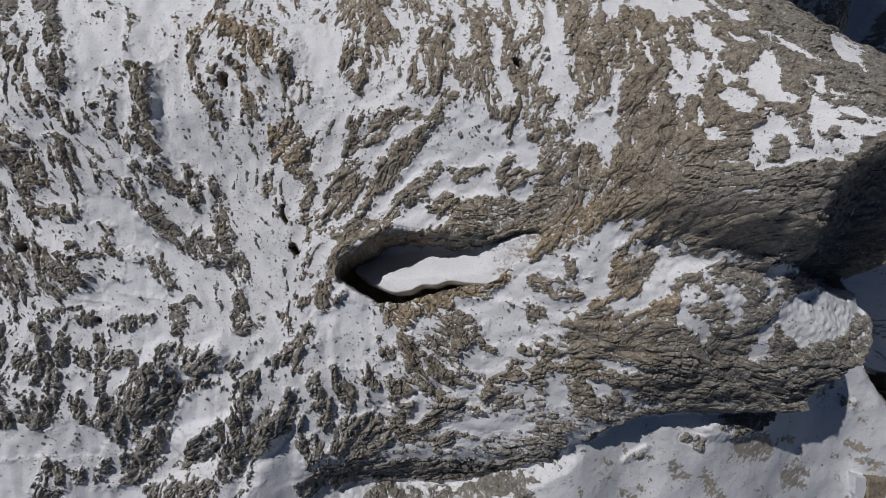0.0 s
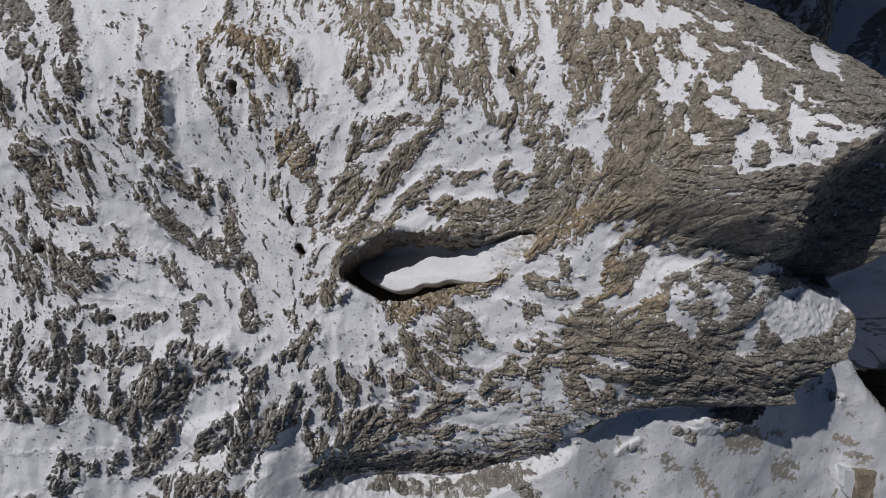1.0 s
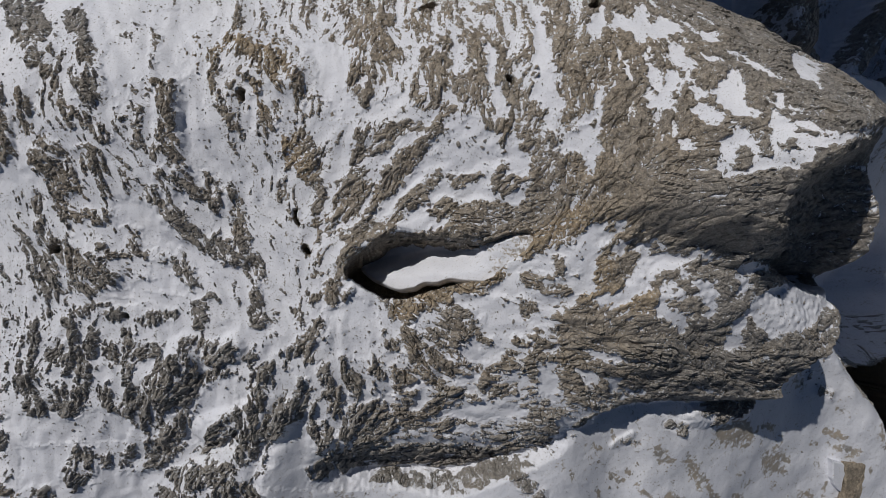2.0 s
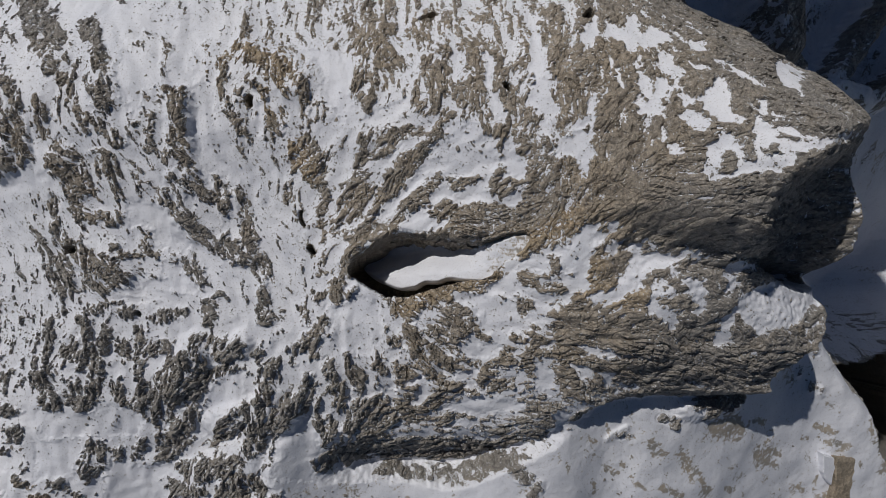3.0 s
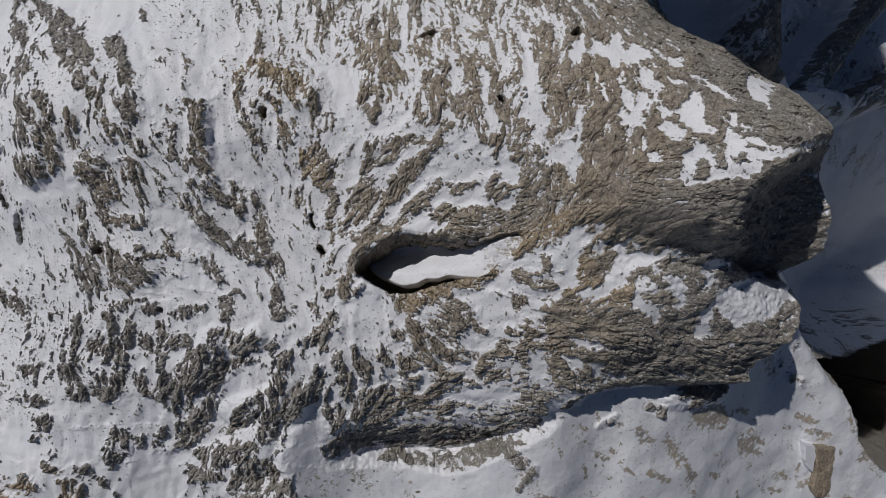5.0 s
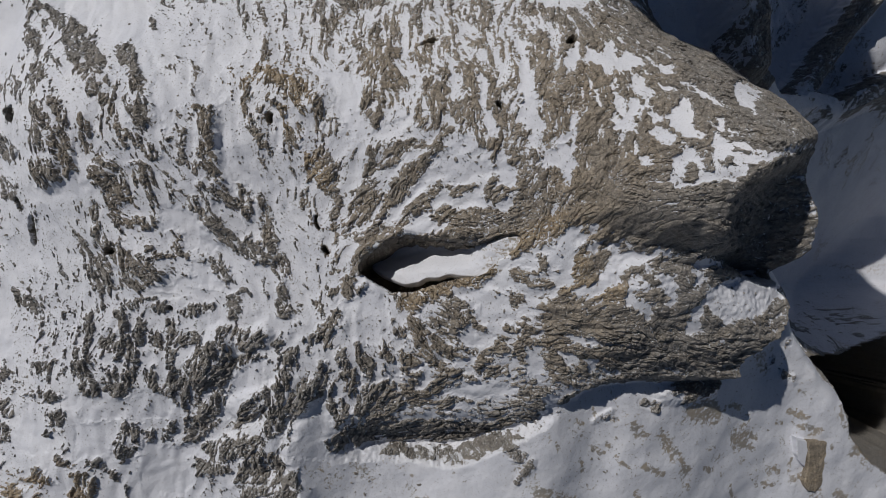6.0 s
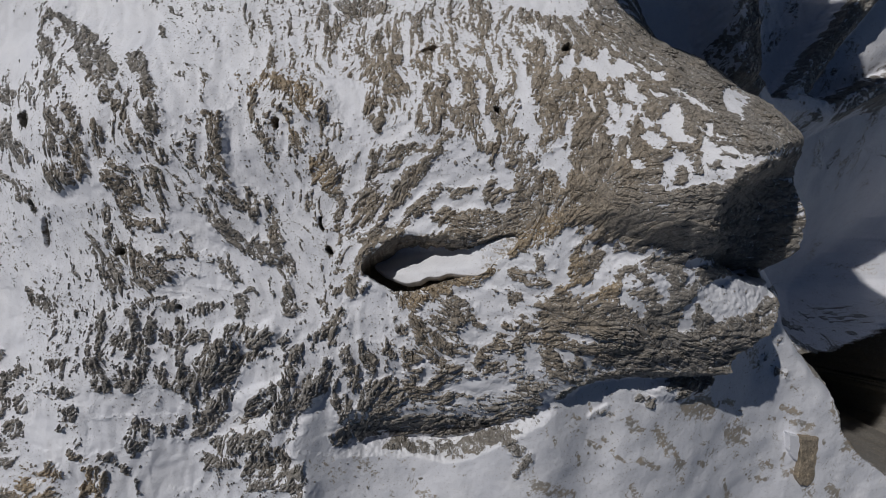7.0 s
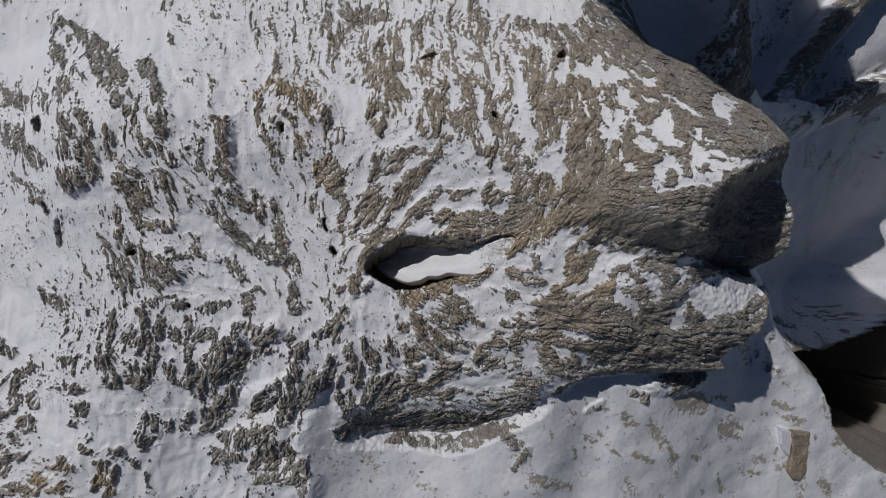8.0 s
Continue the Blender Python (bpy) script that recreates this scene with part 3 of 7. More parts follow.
snow(0.65, (4.3, -12.3), (4.9, -12))
snow(0.41, (0.6, -11.3), (1.4, -11.1))
snow(0.48, (-0.1, -14.9), (3.2, -14.5), (5.6, -14.7))
snow(0.42, (-10, -15.5), (-9.8, -16.3))
snow(1.33, (-9, -5.7), (-6.3, -5.2))
snow(0.41, (-1.4, -11.2), (-3.7, -12.4))
# ridges to the south-west
rocky(5.92, 0.5, (-23.3, -11.3), (-24.8, -15.6))
rocky(5.12, 0.5, (-18.7, -15.2), (-15.7, -14.6))
rocky(5.49, 0.4, (-30.3, -9.1), (-27.3, -9))
rib(1.97, (-22, -9), (-23.5, -10.3))
rib(1.66, (-24.5, -12.4), (-25.4, -14.1))
rib(1.46, (-22.4, -11.8), (-23.3, -13.5))
rib(1.14, (-24.3, -15.6), (-25.2, -17.4))
rib(0.75, (-22.7, -15.2), (-22.7, -16))
rib(1.16, (-19.7, -8.8), (-17.8, -8.4))
rib(0.81, (-20.4, -10.8), (-19.3, -10.2))
rib(0.54, (-17.6, -10.5), (-17.4, -10.9))
rib(1.14, (-20.9, -16.6), (-19.1, -15.3))
rib(1.02, (-18.8, -14.9), (-18, -14.3))
rib(0.9, (-15.9, -12), (-15.8, -13.7))
rib(0.98, (-14.7, -10), (-15.8, -11.2))
rib(0.53, (-12.9, -8.4), (-13.2, -9.1))
rib(1.06, (-16, -6.2), (-15, -6.1))
rib(0.7, (-16, -3.8), (-15.5, -4.6))
rib(0.71, (-20.2, -5.1), (-20.5, -6.6))
rib(0.7, (-20.1, -4.2), (-19.6, -3.9))
rib(0.71, (-20.7, -7.7), (-20.2, -8.2))
rib(0.53, (-12.1, -5.1), (-11.8, -6.6))
rib(0.81, (-28.8, -5.6), (-27.7, -5.6))
rib(0.62, (-26, -6), (-24, -5.7))
rib(0.62, (-22.9, -5.2), (-22.8, -5.8))
rib(0.68, (-33, -6.3), (-32.5, -7.4))
rib(0.82, (-30.6, -8.1), (-30.7, -9.2))
rib(0.82, (-29.3, -9.3), (-28.9, -8.4))
rib(1.02, (-32.4, -9.7), (-32.1, -11.2))
rib(0.84, (-35.2, -9.4), (-34.7, -9.1))
rib(0.63, (-27.1, -7), (-26.8, -7.3))
rib(0.99, (-24.9, -8.4), (-24.1, -9))
rib(0.55, (-27.7, -10), (-27.1, -10.2))
rib(1.23, (-33.2, -14.3), (-32.3, -12.6))
rib(0.85, (-34, -12.5), (-33.8, -13))
rib(0.85, (-35.9, -14.2), (-35.4, -14.4))
rib(1.04, (-27.8, -14.2), (-28.1, -13))
rib(0.86, (-27.8, -15.6), (-27.6, -16))
rib(0.83, (-25.5, -12.5), (-25.7, -13.5))
rib(0.84, (-30.6, -13), (-29.8, -14.2))
rib(1.2, (-13.3, -14.5), (-14.9, -16.3))
rib(0.89, (-30.5, -3.3), (-29.6, -3.5))
snow(1.53, (-23.9, -8.9), (-25.4, -10.9))
snow(1.64, (-18.6, -12.6), (-21, -14.9))
snow(2.2, (-32.5, -15.7), (-29.8, -16.4))
snow(1.15, (-18.4, -6.6), (-17.8, -6.4))
snow(1.15, (-14.5, -8.4), (-13.9, -8))
snow(0.94, (-35, -11.3), (-34.3, -11))
snow(0.93, (-30.4, -11.2), (-29.7, -10.9))
snow(0.62, (-28.2, -4.4), (-26.3, -4.4))
crag(2.68, 0.9, (-22, -8.9), (-24.5, -12.4))
crag(2.33, 0.9, (-18.7, -15.2), (-21.4, -16.5))
crag(1.78, 0.7, (-19.7, -8.8), (-17.8, -8.4))
crag(1.83, 0.8, (-13.4, -14.1), (-15, -16.2))
# folds north of the hollow
rocky(11.11, 0.3, (-15.2, 9.5), (-3.6, 15.9), (3, 9.7))
rib(0.97, (-16.8, 17.4), (-15.3, 16.4), (-14.2, 15.5))
rib(0.83, (-13.1, 15.1), (-12.1, 14.1))
rib(0.83, (-13.1, 13.5), (-12.9, 13))
rib(0.38, (-11.8, 14.7), (-11.5, 13.2))
rib(0.51, (-15.6, 14.1), (-15.1, 13))
rib(0.38, (-13.9, 12), (-13.5, 10.7))
rib(0.38, (-11.5, 12.1), (-11.8, 10.7))
rib(0.47, (-11.8, 10), (-10.9, 8.6))
rib(0.6, (-13.1, 8.9), (-13, 7))
rib(0.95, (-11.3, 7), (-10.6, 6.1))
rib(0.52, (-12.2, 8.3), (-11.9, 8.1))
rib(0.44, (-9.3, 12), (-9, 11.3))
rib(0.7, (-5.4, 17.6), (-5.3, 16.3))
rib(0.44, (-4.2, 16.8), (-3.9, 16.3))
rib(0.38, (-6.3, 17.8), (-6.1, 17.1))
rib(0.75, (-4.6, 15.3), (-5.7, 15.7))
rib(0.43, (-4.4, 14.7), (-4.3, 14.1))
rib(0.38, (-6.9, 14.8), (-7.2, 13.5))
rib(0.28, (-7.8, 13.3), (-7.7, 12.4))
rib(0.38, (-6.2, 13.4), (-5.9, 12.7))
rib(0.38, (-5.8, 14.2), (-5.6, 13.5))
rib(0.37, (-3.7, 13.7), (-3.3, 12.9))
rib(0.43, (-2.4, 12.6), (-2, 12.1))
rib(0.73, (-1.1, 15.2), (-0.8, 13.8))
rib(0.54, (-0, 15.1), (0.4, 14.6))
rib(0.66, (-0, 13.2), (0.4, 12.7))
rib(1.07, (1.4, 12.1), (1, 13.4))
rib(0.77, (2.5, 15.3), (2.8, 13.6), (2.5, 12.4))
rib(0.66, (1.6, 16.3), (2.1, 16.1))
rib(0.52, (-0.5, 17.1), (0.6, 16.3))
rib(0.66, (0.4, 11.3), (0.8, 11))
rib(0.53, (3.2, 11.2), (3.6, 10.8))
rib(0.95, (3.2, 9.6), (3.6, 9.5))
rib(0.53, (4.4, 13.1), (4.7, 11.8))
rib(0.53, (5.2, 10.4), (5.5, 9.1))
rib(0.58, (-4.4, 10.1), (-2.6, 10.1))
rib(0.5, (-3.5, 9.6), (-1.4, 9.8))
rib(0.76, (-5.3, 9.1), (-5, 7.7))
rib(0.59, (-7.1, 9.7), (-6.8, 9.2))
rib(0.68, (-6.9, 8.3), (-7.5, 7.4))
rib(0.91, (-1.8, 8.5), (-2.9, 7.5), (-4, 6.7), (-5, 6.5))
rib(0.49, (-0.1, 9.4), (0.5, 9.7))
rib(0.43, (-7.5, 6.3), (-7.3, 5.7))
snow(1.53, (-9.1, 15.6), (-9.6, 13.6))
snow(1.1, (-8.4, 12.4), (-7.8, 11))
snow(1.09, (-6.1, 11), (-4.3, 11.3))
snow(1, (-3.9, 9), (-4.9, 7.7))
snow(0.47, (3.7, 15.2), (3.7, 12.7), (4.3, 11.1))
snow(1.07, (0.2, 7.9), (2.3, 8.3))
snow(0.85, (-3.5, 6.4), (-0.2, 7.2), (2.7, 6.9))
snow(0.86, (-10.8, 16.6), (-10.3, 16.2))
snow(0.76, (-15.5, 12.1), (-15.8, 10.2))
brink(7.5, 3.6, 40, DOME, (21.4, 4.4), (24.2, 6.6), (27.3, 8.6), (32.6, 10.4))
brink(4.6, 6.2, 30, ON_ROCK, (-12.3, -17.1), (-5.5, -17), (0.9, -17.5), (7.2, -16.2), (13, -12.9))
rocky(6.42, 1.0, (7.6, -4.9), (11.3, -3))
brink(2, 4.5, 40, ON_ROCK, (14.8, -8.3), (21.5, -9), (28.3, -8.9), (33.7, -8))
# dirt on the snow slope
dirt(1.6, (25.7, -21.7), (27.9, -24.8))
dirt(0.9, (28.4, -24.9), (30.2, -27.3))
dirt(0.62, (21.7, -19.7), (22.3, -21.5), (23.8, -21.5))
dirt(0.89, (23.7, -25.6), (26.4, -27))
dirt(0.69, (16.9, -22.6), (18.4, -23.6))
dirt(0.54, (15.5, -23.9), (16.1, -25.7))
dirt(0.63, (20, -24.1), (21.5, -25.5))
dirt(0.53, (12.3, -21), (12.6, -21.9))
dirt(0.54, (18.9, -22.4), (19.3, -22.8))
dirt(0.53, (14.8, -18.8), (15.6, -19.5))
dirt(0.53, (16.8, -17.7), (17, -18.5))
dirt(1.56, (11.3, -27.5), (14.5, -29.3))
dirt(0.56, (15.3, -29), (15.9, -30.3))
dirt(0.75, (33.3, -27.8), (34.7, -28.6))
dirt(2.43, (29.6, -19.2), (33.7, -20.8))
dirt(1.15, (31.3, -18.4), (34.8, -19.9))
dirt(0.83, (36, -19.4), (37.9, -20.2))
dirt(1.08, (38, -24.6), (41.7, -26.9))
dirt(0.59, (39.5, -24.1), (42.3, -25.6))
dirt(1.04, (47.2, -22.1), (50, -23))
dirt(0.69, (45.2, -23.4), (46.4, -23.8))
dirt(0.88, (49.1, -24.2), (52.3, -25.2))
dirt(0.64, (55.1, -21.8), (55.5, -23.2))
dirt(0.79, (46.5, -30.4), (47.4, -31.4))
dirt(0.9, (45.1, -33), (46.7, -33.3))
dirt(0.71, (48.8, -29.5), (49.1, -31.4))
dirt(0.44, (38.7, -31.7), (40, -35.3))
dirt(0.89, (36.1, -33.8), (36.4, -34.6))
dirt(1.43, (58.6, -29.1), (59.6, -28.6))
dirt(1.45, (57.3, -35.6), (58.9, -37.5))
dirt(1.57, (49.5, -32.9), (51, -32.3))
dirt(0.74, (54.6, -27.3), (54.9, -28.1))
rocky(1.25, 2.6, (22.6, -17.2), (24.5, -18))
rocky(1.14, 2.6, (17.4, -19.2), (19, -18.7))
rocky(1.84, 2.6, (26.1, -15.7), (32.4, -15.9), (28, -17.2))
rocky(1.51, 2.6, (7.4, -21.8), (8.2, -22.6))
rocky(1.29, 2.6, (9.7, -23.4), (8.3, -25.6))
rocky(1.18, 2.6, (44.5, -11.9), (45, -12))
rocky(1.07, 2.4, (42.5, -14.1), (42.7, -14.6))
rocky(1.51, 2.4, (45.2, -16.5), (46.8, -17.4))
rocky(3.67, 0.9, (48, -13.5), (52.6, -12.5), (62.1, -15.9))
rocky(1.37, 2.2, (51.6, -17.3), (55, -17.8), (58, -16.9))
rocky(1.13, 2.4, (60.7, -8.6), (61, -9.1))
rocky(1.23, 2.0, (61.2, -12.9), (62.7, -13.5))
# rocks of the spire
island((-43.9, 27.3), (-42.4, 26.5), (-39.5, 25), (-36, 22.6), (-34.4, 20.8), (-33.3, 17), (-32.2, 14.8), (-32.6, 14.3), (-34.2, 16.5), (-36.6, 19.1), (-38.4, 21.9), (-40.7, 23.8), (-42.2, 25.6), (-43.7, 25.1), (-43.9, 22.6), (-44.9, 24.6))
island((-44.9, 25.9), (-42.7, 23.1), (-40.5, 20.8), (-40.6, 19.6), (-38.1, 16.9), (-39, 15.3), (-40.4, 16.6), (-41.5, 18.5), (-40.7, 19), (-42.3, 21.1), (-44.1, 22))
island((-40.1, 14.4), (-38.2, 14.7), (-36, 14.5), (-34.9, 12.9), (-35.3, 10.5), (-35, 8.6), (-36.3, 8.2), (-37.2, 9.6), (-38.9, 9.3), (-39.7, 10.8), (-39.2, 12.7))
island((-40.4, 8.9), (-37.7, 8.5), (-35.1, 7.9), (-35.7, 7), (-39.1, 5.9), (-40.3, 6.4), (-40.3, 7.7))
island((-33, 17), (-30.5, 13.7), (-30.2, 11.7), (-27.8, 10.8), (-27.2, 8.9), (-28.4, 9.4), (-29.7, 10.8), (-30.9, 11.3), (-31.2, 13.2), (-32.8, 15.3))
island((-32.1, 20.7), (-30.4, 20.3), (-29.1, 18), (-27.8, 15.7), (-27.1, 14.2), (-28.4, 14.7), (-29.8, 16.9), (-31.2, 18.7))
island((-29.8, 13.7), (-27.9, 14.2), (-26.3, 12.2), (-26.8, 11.2), (-28.7, 12.2))
island((-31.8, 9.9), (-30, 8), (-29.9, 6.1), (-29.2, 4.2), (-31.8, 4.2), (-33, 6.2), (-33.9, 7.1), (-33.1, 8.5))
island((-23.2, 13.7), (-21.6, 14.1), (-21.3, 11.4), (-21.9, 9.4), (-21.1, 8), (-20.8, 6.1), (-19, 4.2), (-20.9, 4.2), (-22.3, 5.1), (-22.5, 7.5), (-23, 9.9), (-22.9, 11.8))
island((-24.3, 18.6), (-23.4, 18.1), (-22.9, 15.6), (-23.7, 15.5))
island((-30.4, 24.6), (-29.4, 23.9), (-28.5, 21.9), (-29.8, 22.6))
island((-25.1, 23.8), (-22.1, 20.9), (-23.2, 21.2))
island((-19.3, 16.5), (-18, 18), (-16, 17.7), (-13.9, 16.1), (-11.8, 14), (-11.8, 11.5), (-13.3, 13), (-14.3, 15), (-16.3, 16.1), (-18.3, 16), (-18.4, 13.9), (-17.7, 11.5), (-16.3, 10), (-16.3, 8.6), (-17.2, 10), (-18.4, 11.4), (-19.1, 13.9))
island((-13.4, 9.6), (-11.4, 10), (-10.2, 7.6), (-10.6, 4.7), (-12, 6.2), (-13, 7.6))
island((-51.7, 19.5), (-46.1, 17.5), (-46.6, 15.9), (-50.5, 17))
island((-51.3, 15.4), (-47.3, 14.3), (-42.1, 10), (-43.8, 8.7), (-47.3, 11.1), (-51.3, 12.6))
island((-46, 7.8), (-43.1, 6.6), (-44, 5.1), (-46.6, 5.8))
island((-33.3, 13.1), (-32.2, 10.8), (-33.1, 10.4), (-34.1, 12.4))
island((-44.2, 18.3), (-42, 16.8), (-40.8, 13.9), (-42.1, 14.6))
# rocks of the ridge and the cliff
island((-24, -7.8), (-22.4, -7.3), (-20.9, -7.8), (-20.7, -9.4), (-22.2, -11), (-24.2, -13.3), (-25.8, -15.7), (-26.5, -15.1), (-25.8, -12.8), (-27, -13.4), (-27.3, -12.2), (-25.4, -10.5))
island((-29.2, -13.4), (-27, -13.4), (-26.2, -15.1), (-27.5, -16), (-29.6, -15.4))
island((-20.9, -7.8), (-18.8, -8), (-17.2, -7.5), (-17.6, -9.3), (-19.5, -10.2), (-20.5, -9.9))
island((-20, -14.3), (-17.7, -13.1), (-15.5, -12.6), (-16, -14.8), (-14.7, -15.4), (-16.5, -17.2), (-18.7, -17), (-21, -17.4), (-21.4, -16.2))
island((-15.9, -10.9), (-15, -9.9), (-14.2, -9.4), (-14.6, -10.9), (-15.7, -11.7), (-16.7, -12))
island((-12.7, -7.3), (-11.4, -6.8), (-10.4, -7.8), (-11.2, -8.9), (-12.5, -9.1))
island((-14.1, -14.8), (-12.4, -12.6), (-12, -13.7), (-13.8, -17.2), (-15.1, -19.6), (-16.9, -20.9), (-16.1, -18.4))
island((-26.1, -20.6), (-23.1, -19.9), (-24.1, -22.5), (-22.4, -23.6), (-24.9, -24.4), (-26.5, -23.8), (-27.5, -22.5))
island((-21.7, -22.3), (-18.1, -20.9), (-16.5, -22.1), (-17.3, -24.6), (-19.1, -25.9), (-21.5, -26.7), (-22.6, -24.9))
island((-17.5, -24), (-15.4, -22.7), (-15.1, -25.7), (-15.8, -28.2), (-16.9, -27.6))
island((-27.8, -17.5), (-25.5, -16.9), (-26.6, -20), (-28, -20.6))
island((-11.6, -11.2), (-11.2, -13.2), (-12.2, -13.2), (-12.4, -12))
island((-12.1, -15.5), (-10.1, -15.6), (-9.7, -17.4), (-11.8, -17.9))
island((-9.8, -12.1), (-8.5, -11.1), (-9, -14.4), (-9.8, -15))
island((-13.1, -20.2), (-10.9, -19.1), (-8.2, -19), (-7, -20.7), (-9.4, -21.4), (-12.1, -21.8))
island((-9.1, -16.2), (-6.5, -15.8), (-5, -17.7), (-5.6, -20.2), (-7.2, -19.4), (-8.2, -18.1))
island((-6.6, -18.9), (-2.8, -18.5), (1, -19.3), (3.8, -18.9), (6.5, -19.1), (8.1, -18.3), (6.6, -20.3), (2.7, -21.8), (-0.7, -22.4), (-4, -21.3), (-6.2, -21.1))
island((-4.3, -15), (-2.2, -14.4), (-0.6, -15.1), (2.7, -15.4), (4.3, -16.3), (1.6, -17), (-1.7, -16.7), (-3.8, -16.6))
island((-6.8, -13.4), (-5.3, -12.8), (-4.8, -14.6), (-5.9, -15.8), (-7, -15.4))
island((6.8, -13.5), (8.9, -13.1), (11.2, -13.7), (11.4, -16.3), (9.2, -18.3), (7.5, -17.1), (6.9, -15.6))
island((-2.6, -10.6), (-0.5, -10.1), (2.6, -9.5), (3.6, -10.3), (1, -11.8), (-1.6, -11.8))
island((-4.8, -12.9), (-3.7, -12), (-2.1, -12.9), (-3.2, -14.1))
island((-0.5, -12.1), (1.6, -11.8), (2.6, -13), (0.5, -13.6))
island((0, -4.8), (1.5, -4.3), (2.8, -6.3), (1.5, -7.9), (0.5, -6.9))
island((-1.5, -8.4), (-0.5, -7.4), (1, -7.9), (-0, -9.5), (-2.1, -9.8))
island((-7.6, -6.3), (-6.1, -5.8), (-4.6, -6.9), (-6.1, -7.9))
island((4.3, -9), (6.1, -8.4), (6.6, -10), (5.1, -10.6))
island((7.5, -6.8), (8.7, -6.3), (9.6, -8.4), (8.6, -9.7), (7.6, -8.9))
island((6, -5.3), (7.2, -4.8), (8.2, -5.5), (6.5, -6.3))
island((-9, -11), (-7.7, -10), (-6.7, -11.1), (-8.1, -12.7))
island((3.6, -11.8), (6.7, -11.2), (6.3, -12.6), (4.2, -12.9))
island((4.3, -17), (7, -16.2), (7, -17.9), (4.9, -18.4))
patch((-22.5, -16.2), (-19.3, -13.2), (-16.5, -12), (-17.1, -13.1), (-20.7, -15.5), (-22.1, -18.6), (-21, -21.7), (-23, -19.3))
# rocks between the outcrop and the dome
patch((-9.8, 17.6), (-8.2, 15.9), (-7.5, 11.8), (-9, 11.4), (-10.5, 13.9))
patch((7, 26.8), (15.3, 26.2), (13, 23.3), (9.2, 23.3))
patch((7, 19.5), (7.8, 18.8), (7.7, 12.3), (8.5, 8.7), (7.7, 8.5), (7, 13.7))
patch((10.2, 9.8), (11.4, 10.2), (11, 8), (10, 8.1))
island((-13, 26), (-12.2, 26.5), (-10.8, 24.1), (-10.4, 22.5), (-11.4, 21.4), (-12.3, 22.9))
island((-10.3, 26.1), (-7.9, 26.9), (-6.1, 26.1), (-6.3, 24.6), (-8.4, 24.2), (-9.4, 24), (-10.9, 22.6))
island((-7.5, 22.6), (-6.5, 22.8), (-5.9, 20.7), (-4.8, 18.3), (-4.2, 16.1), (-5.2, 15.4), (-6.2, 16.8), (-7.1, 19.1), (-8, 21.5))
island((-8.7, 20.9), (-7.4, 19.7), (-6.8, 17.4), (-5.7, 15.7), (-7, 16.3), (-8.1, 18.6))
island((-12.6, 9.1), (-11.5, 9.6), (-10.1, 7.6), (-10.2, 5.6), (-11.4, 6.1), (-12.1, 7.6))
island((-15.4, 12.5), (-14, 11.5), (-13.5, 9.6), (-14.5, 9.6))
island((3.2, 24.1), (4, 26.4), (4.7, 24.6), (4.2, 19.7), (3.5, 18.9))
island((2.3, 17.7), (3, 17.6), (3.2, 14.5), (2.5, 13.1), (1.8, 15.1))
island((3.9, 16.5), (5, 15.3), (5.2, 13.4), (4.3, 13))
island((8, 20), (9.4, 20.2), (9.9, 18.1), (9.4, 14.5), (11, 11.5), (10.6, 10.2), (8.9, 11.3), (8.3, 13.6), (7.7, 16.1))
island((10.3, 19.8), (12, 18.5), (11.3, 16.4), (12, 14.3), (11.5, 12.9), (10.5, 14.4), (10.2, 17))
island((7.3, 23.4), (10.2, 23.2), (12.9, 22.1), (12.6, 20.2), (10.4, 21), (7.7, 22.4))
island((12.7, 20.8), (14.5, 20.1), (13.7, 17.8), (12.5, 17.3))
island((14.1, 23.9), (15.7, 25.6), (15.9, 23.2), (15.2, 20.7), (14.2, 21.4))
island((-0.6, 15.8), (0.4, 15.2), (-0.1, 13.3), (-1.5, 13.9))
island((-2, 16.4), (-1.1, 15.8), (-1.3, 14.6))
island((-6.5, 9.4), (-4.5, 10.8), (-4, 9.8), (-5.6, 7.5), (-7.1, 8))
island((-3.1, 8.3), (-1.6, 9.2), (-0.6, 10.5), (0.1, 10), (-1.6, 7.8), (-3.1, 7.4))
island((3.2, 9.4), (5, 10.2), (5.4, 8.4), (4.6, 7.1), (3.6, 8.1))
island((0.3, 9.1), (2.2, 9.9), (1.8, 8.4))
island((4.5, 12.5), (5.9, 12), (5.9, 9.7), (5, 8.9))
island((6.3, 8.8), (7.7, 8.3), (7.3, 5.6), (6.4, 6.6))
island((-4.6, 6), (-2.1, 7.4), (-3.1, 5), (-5.7, 4.1))
island((0.3, 5.9), (3.2, 6.3), (3.7, 4.8), (0.8, 4.5))
island((7.2, 12.8), (8.1, 12.2), (7.8, 10), (7.2, 10.5))
island((15.1, 18.3), (16.1, 18.9), (16, 16), (15.2, 16.6))
island((13.9, 16.7), (14.8, 15.6), (14, 13.6), (13.5, 14.6))
island((11.8, 12.4), (13.9, 12.7), (15.8, 11.1), (15.3, 9.4), (13.4, 10))
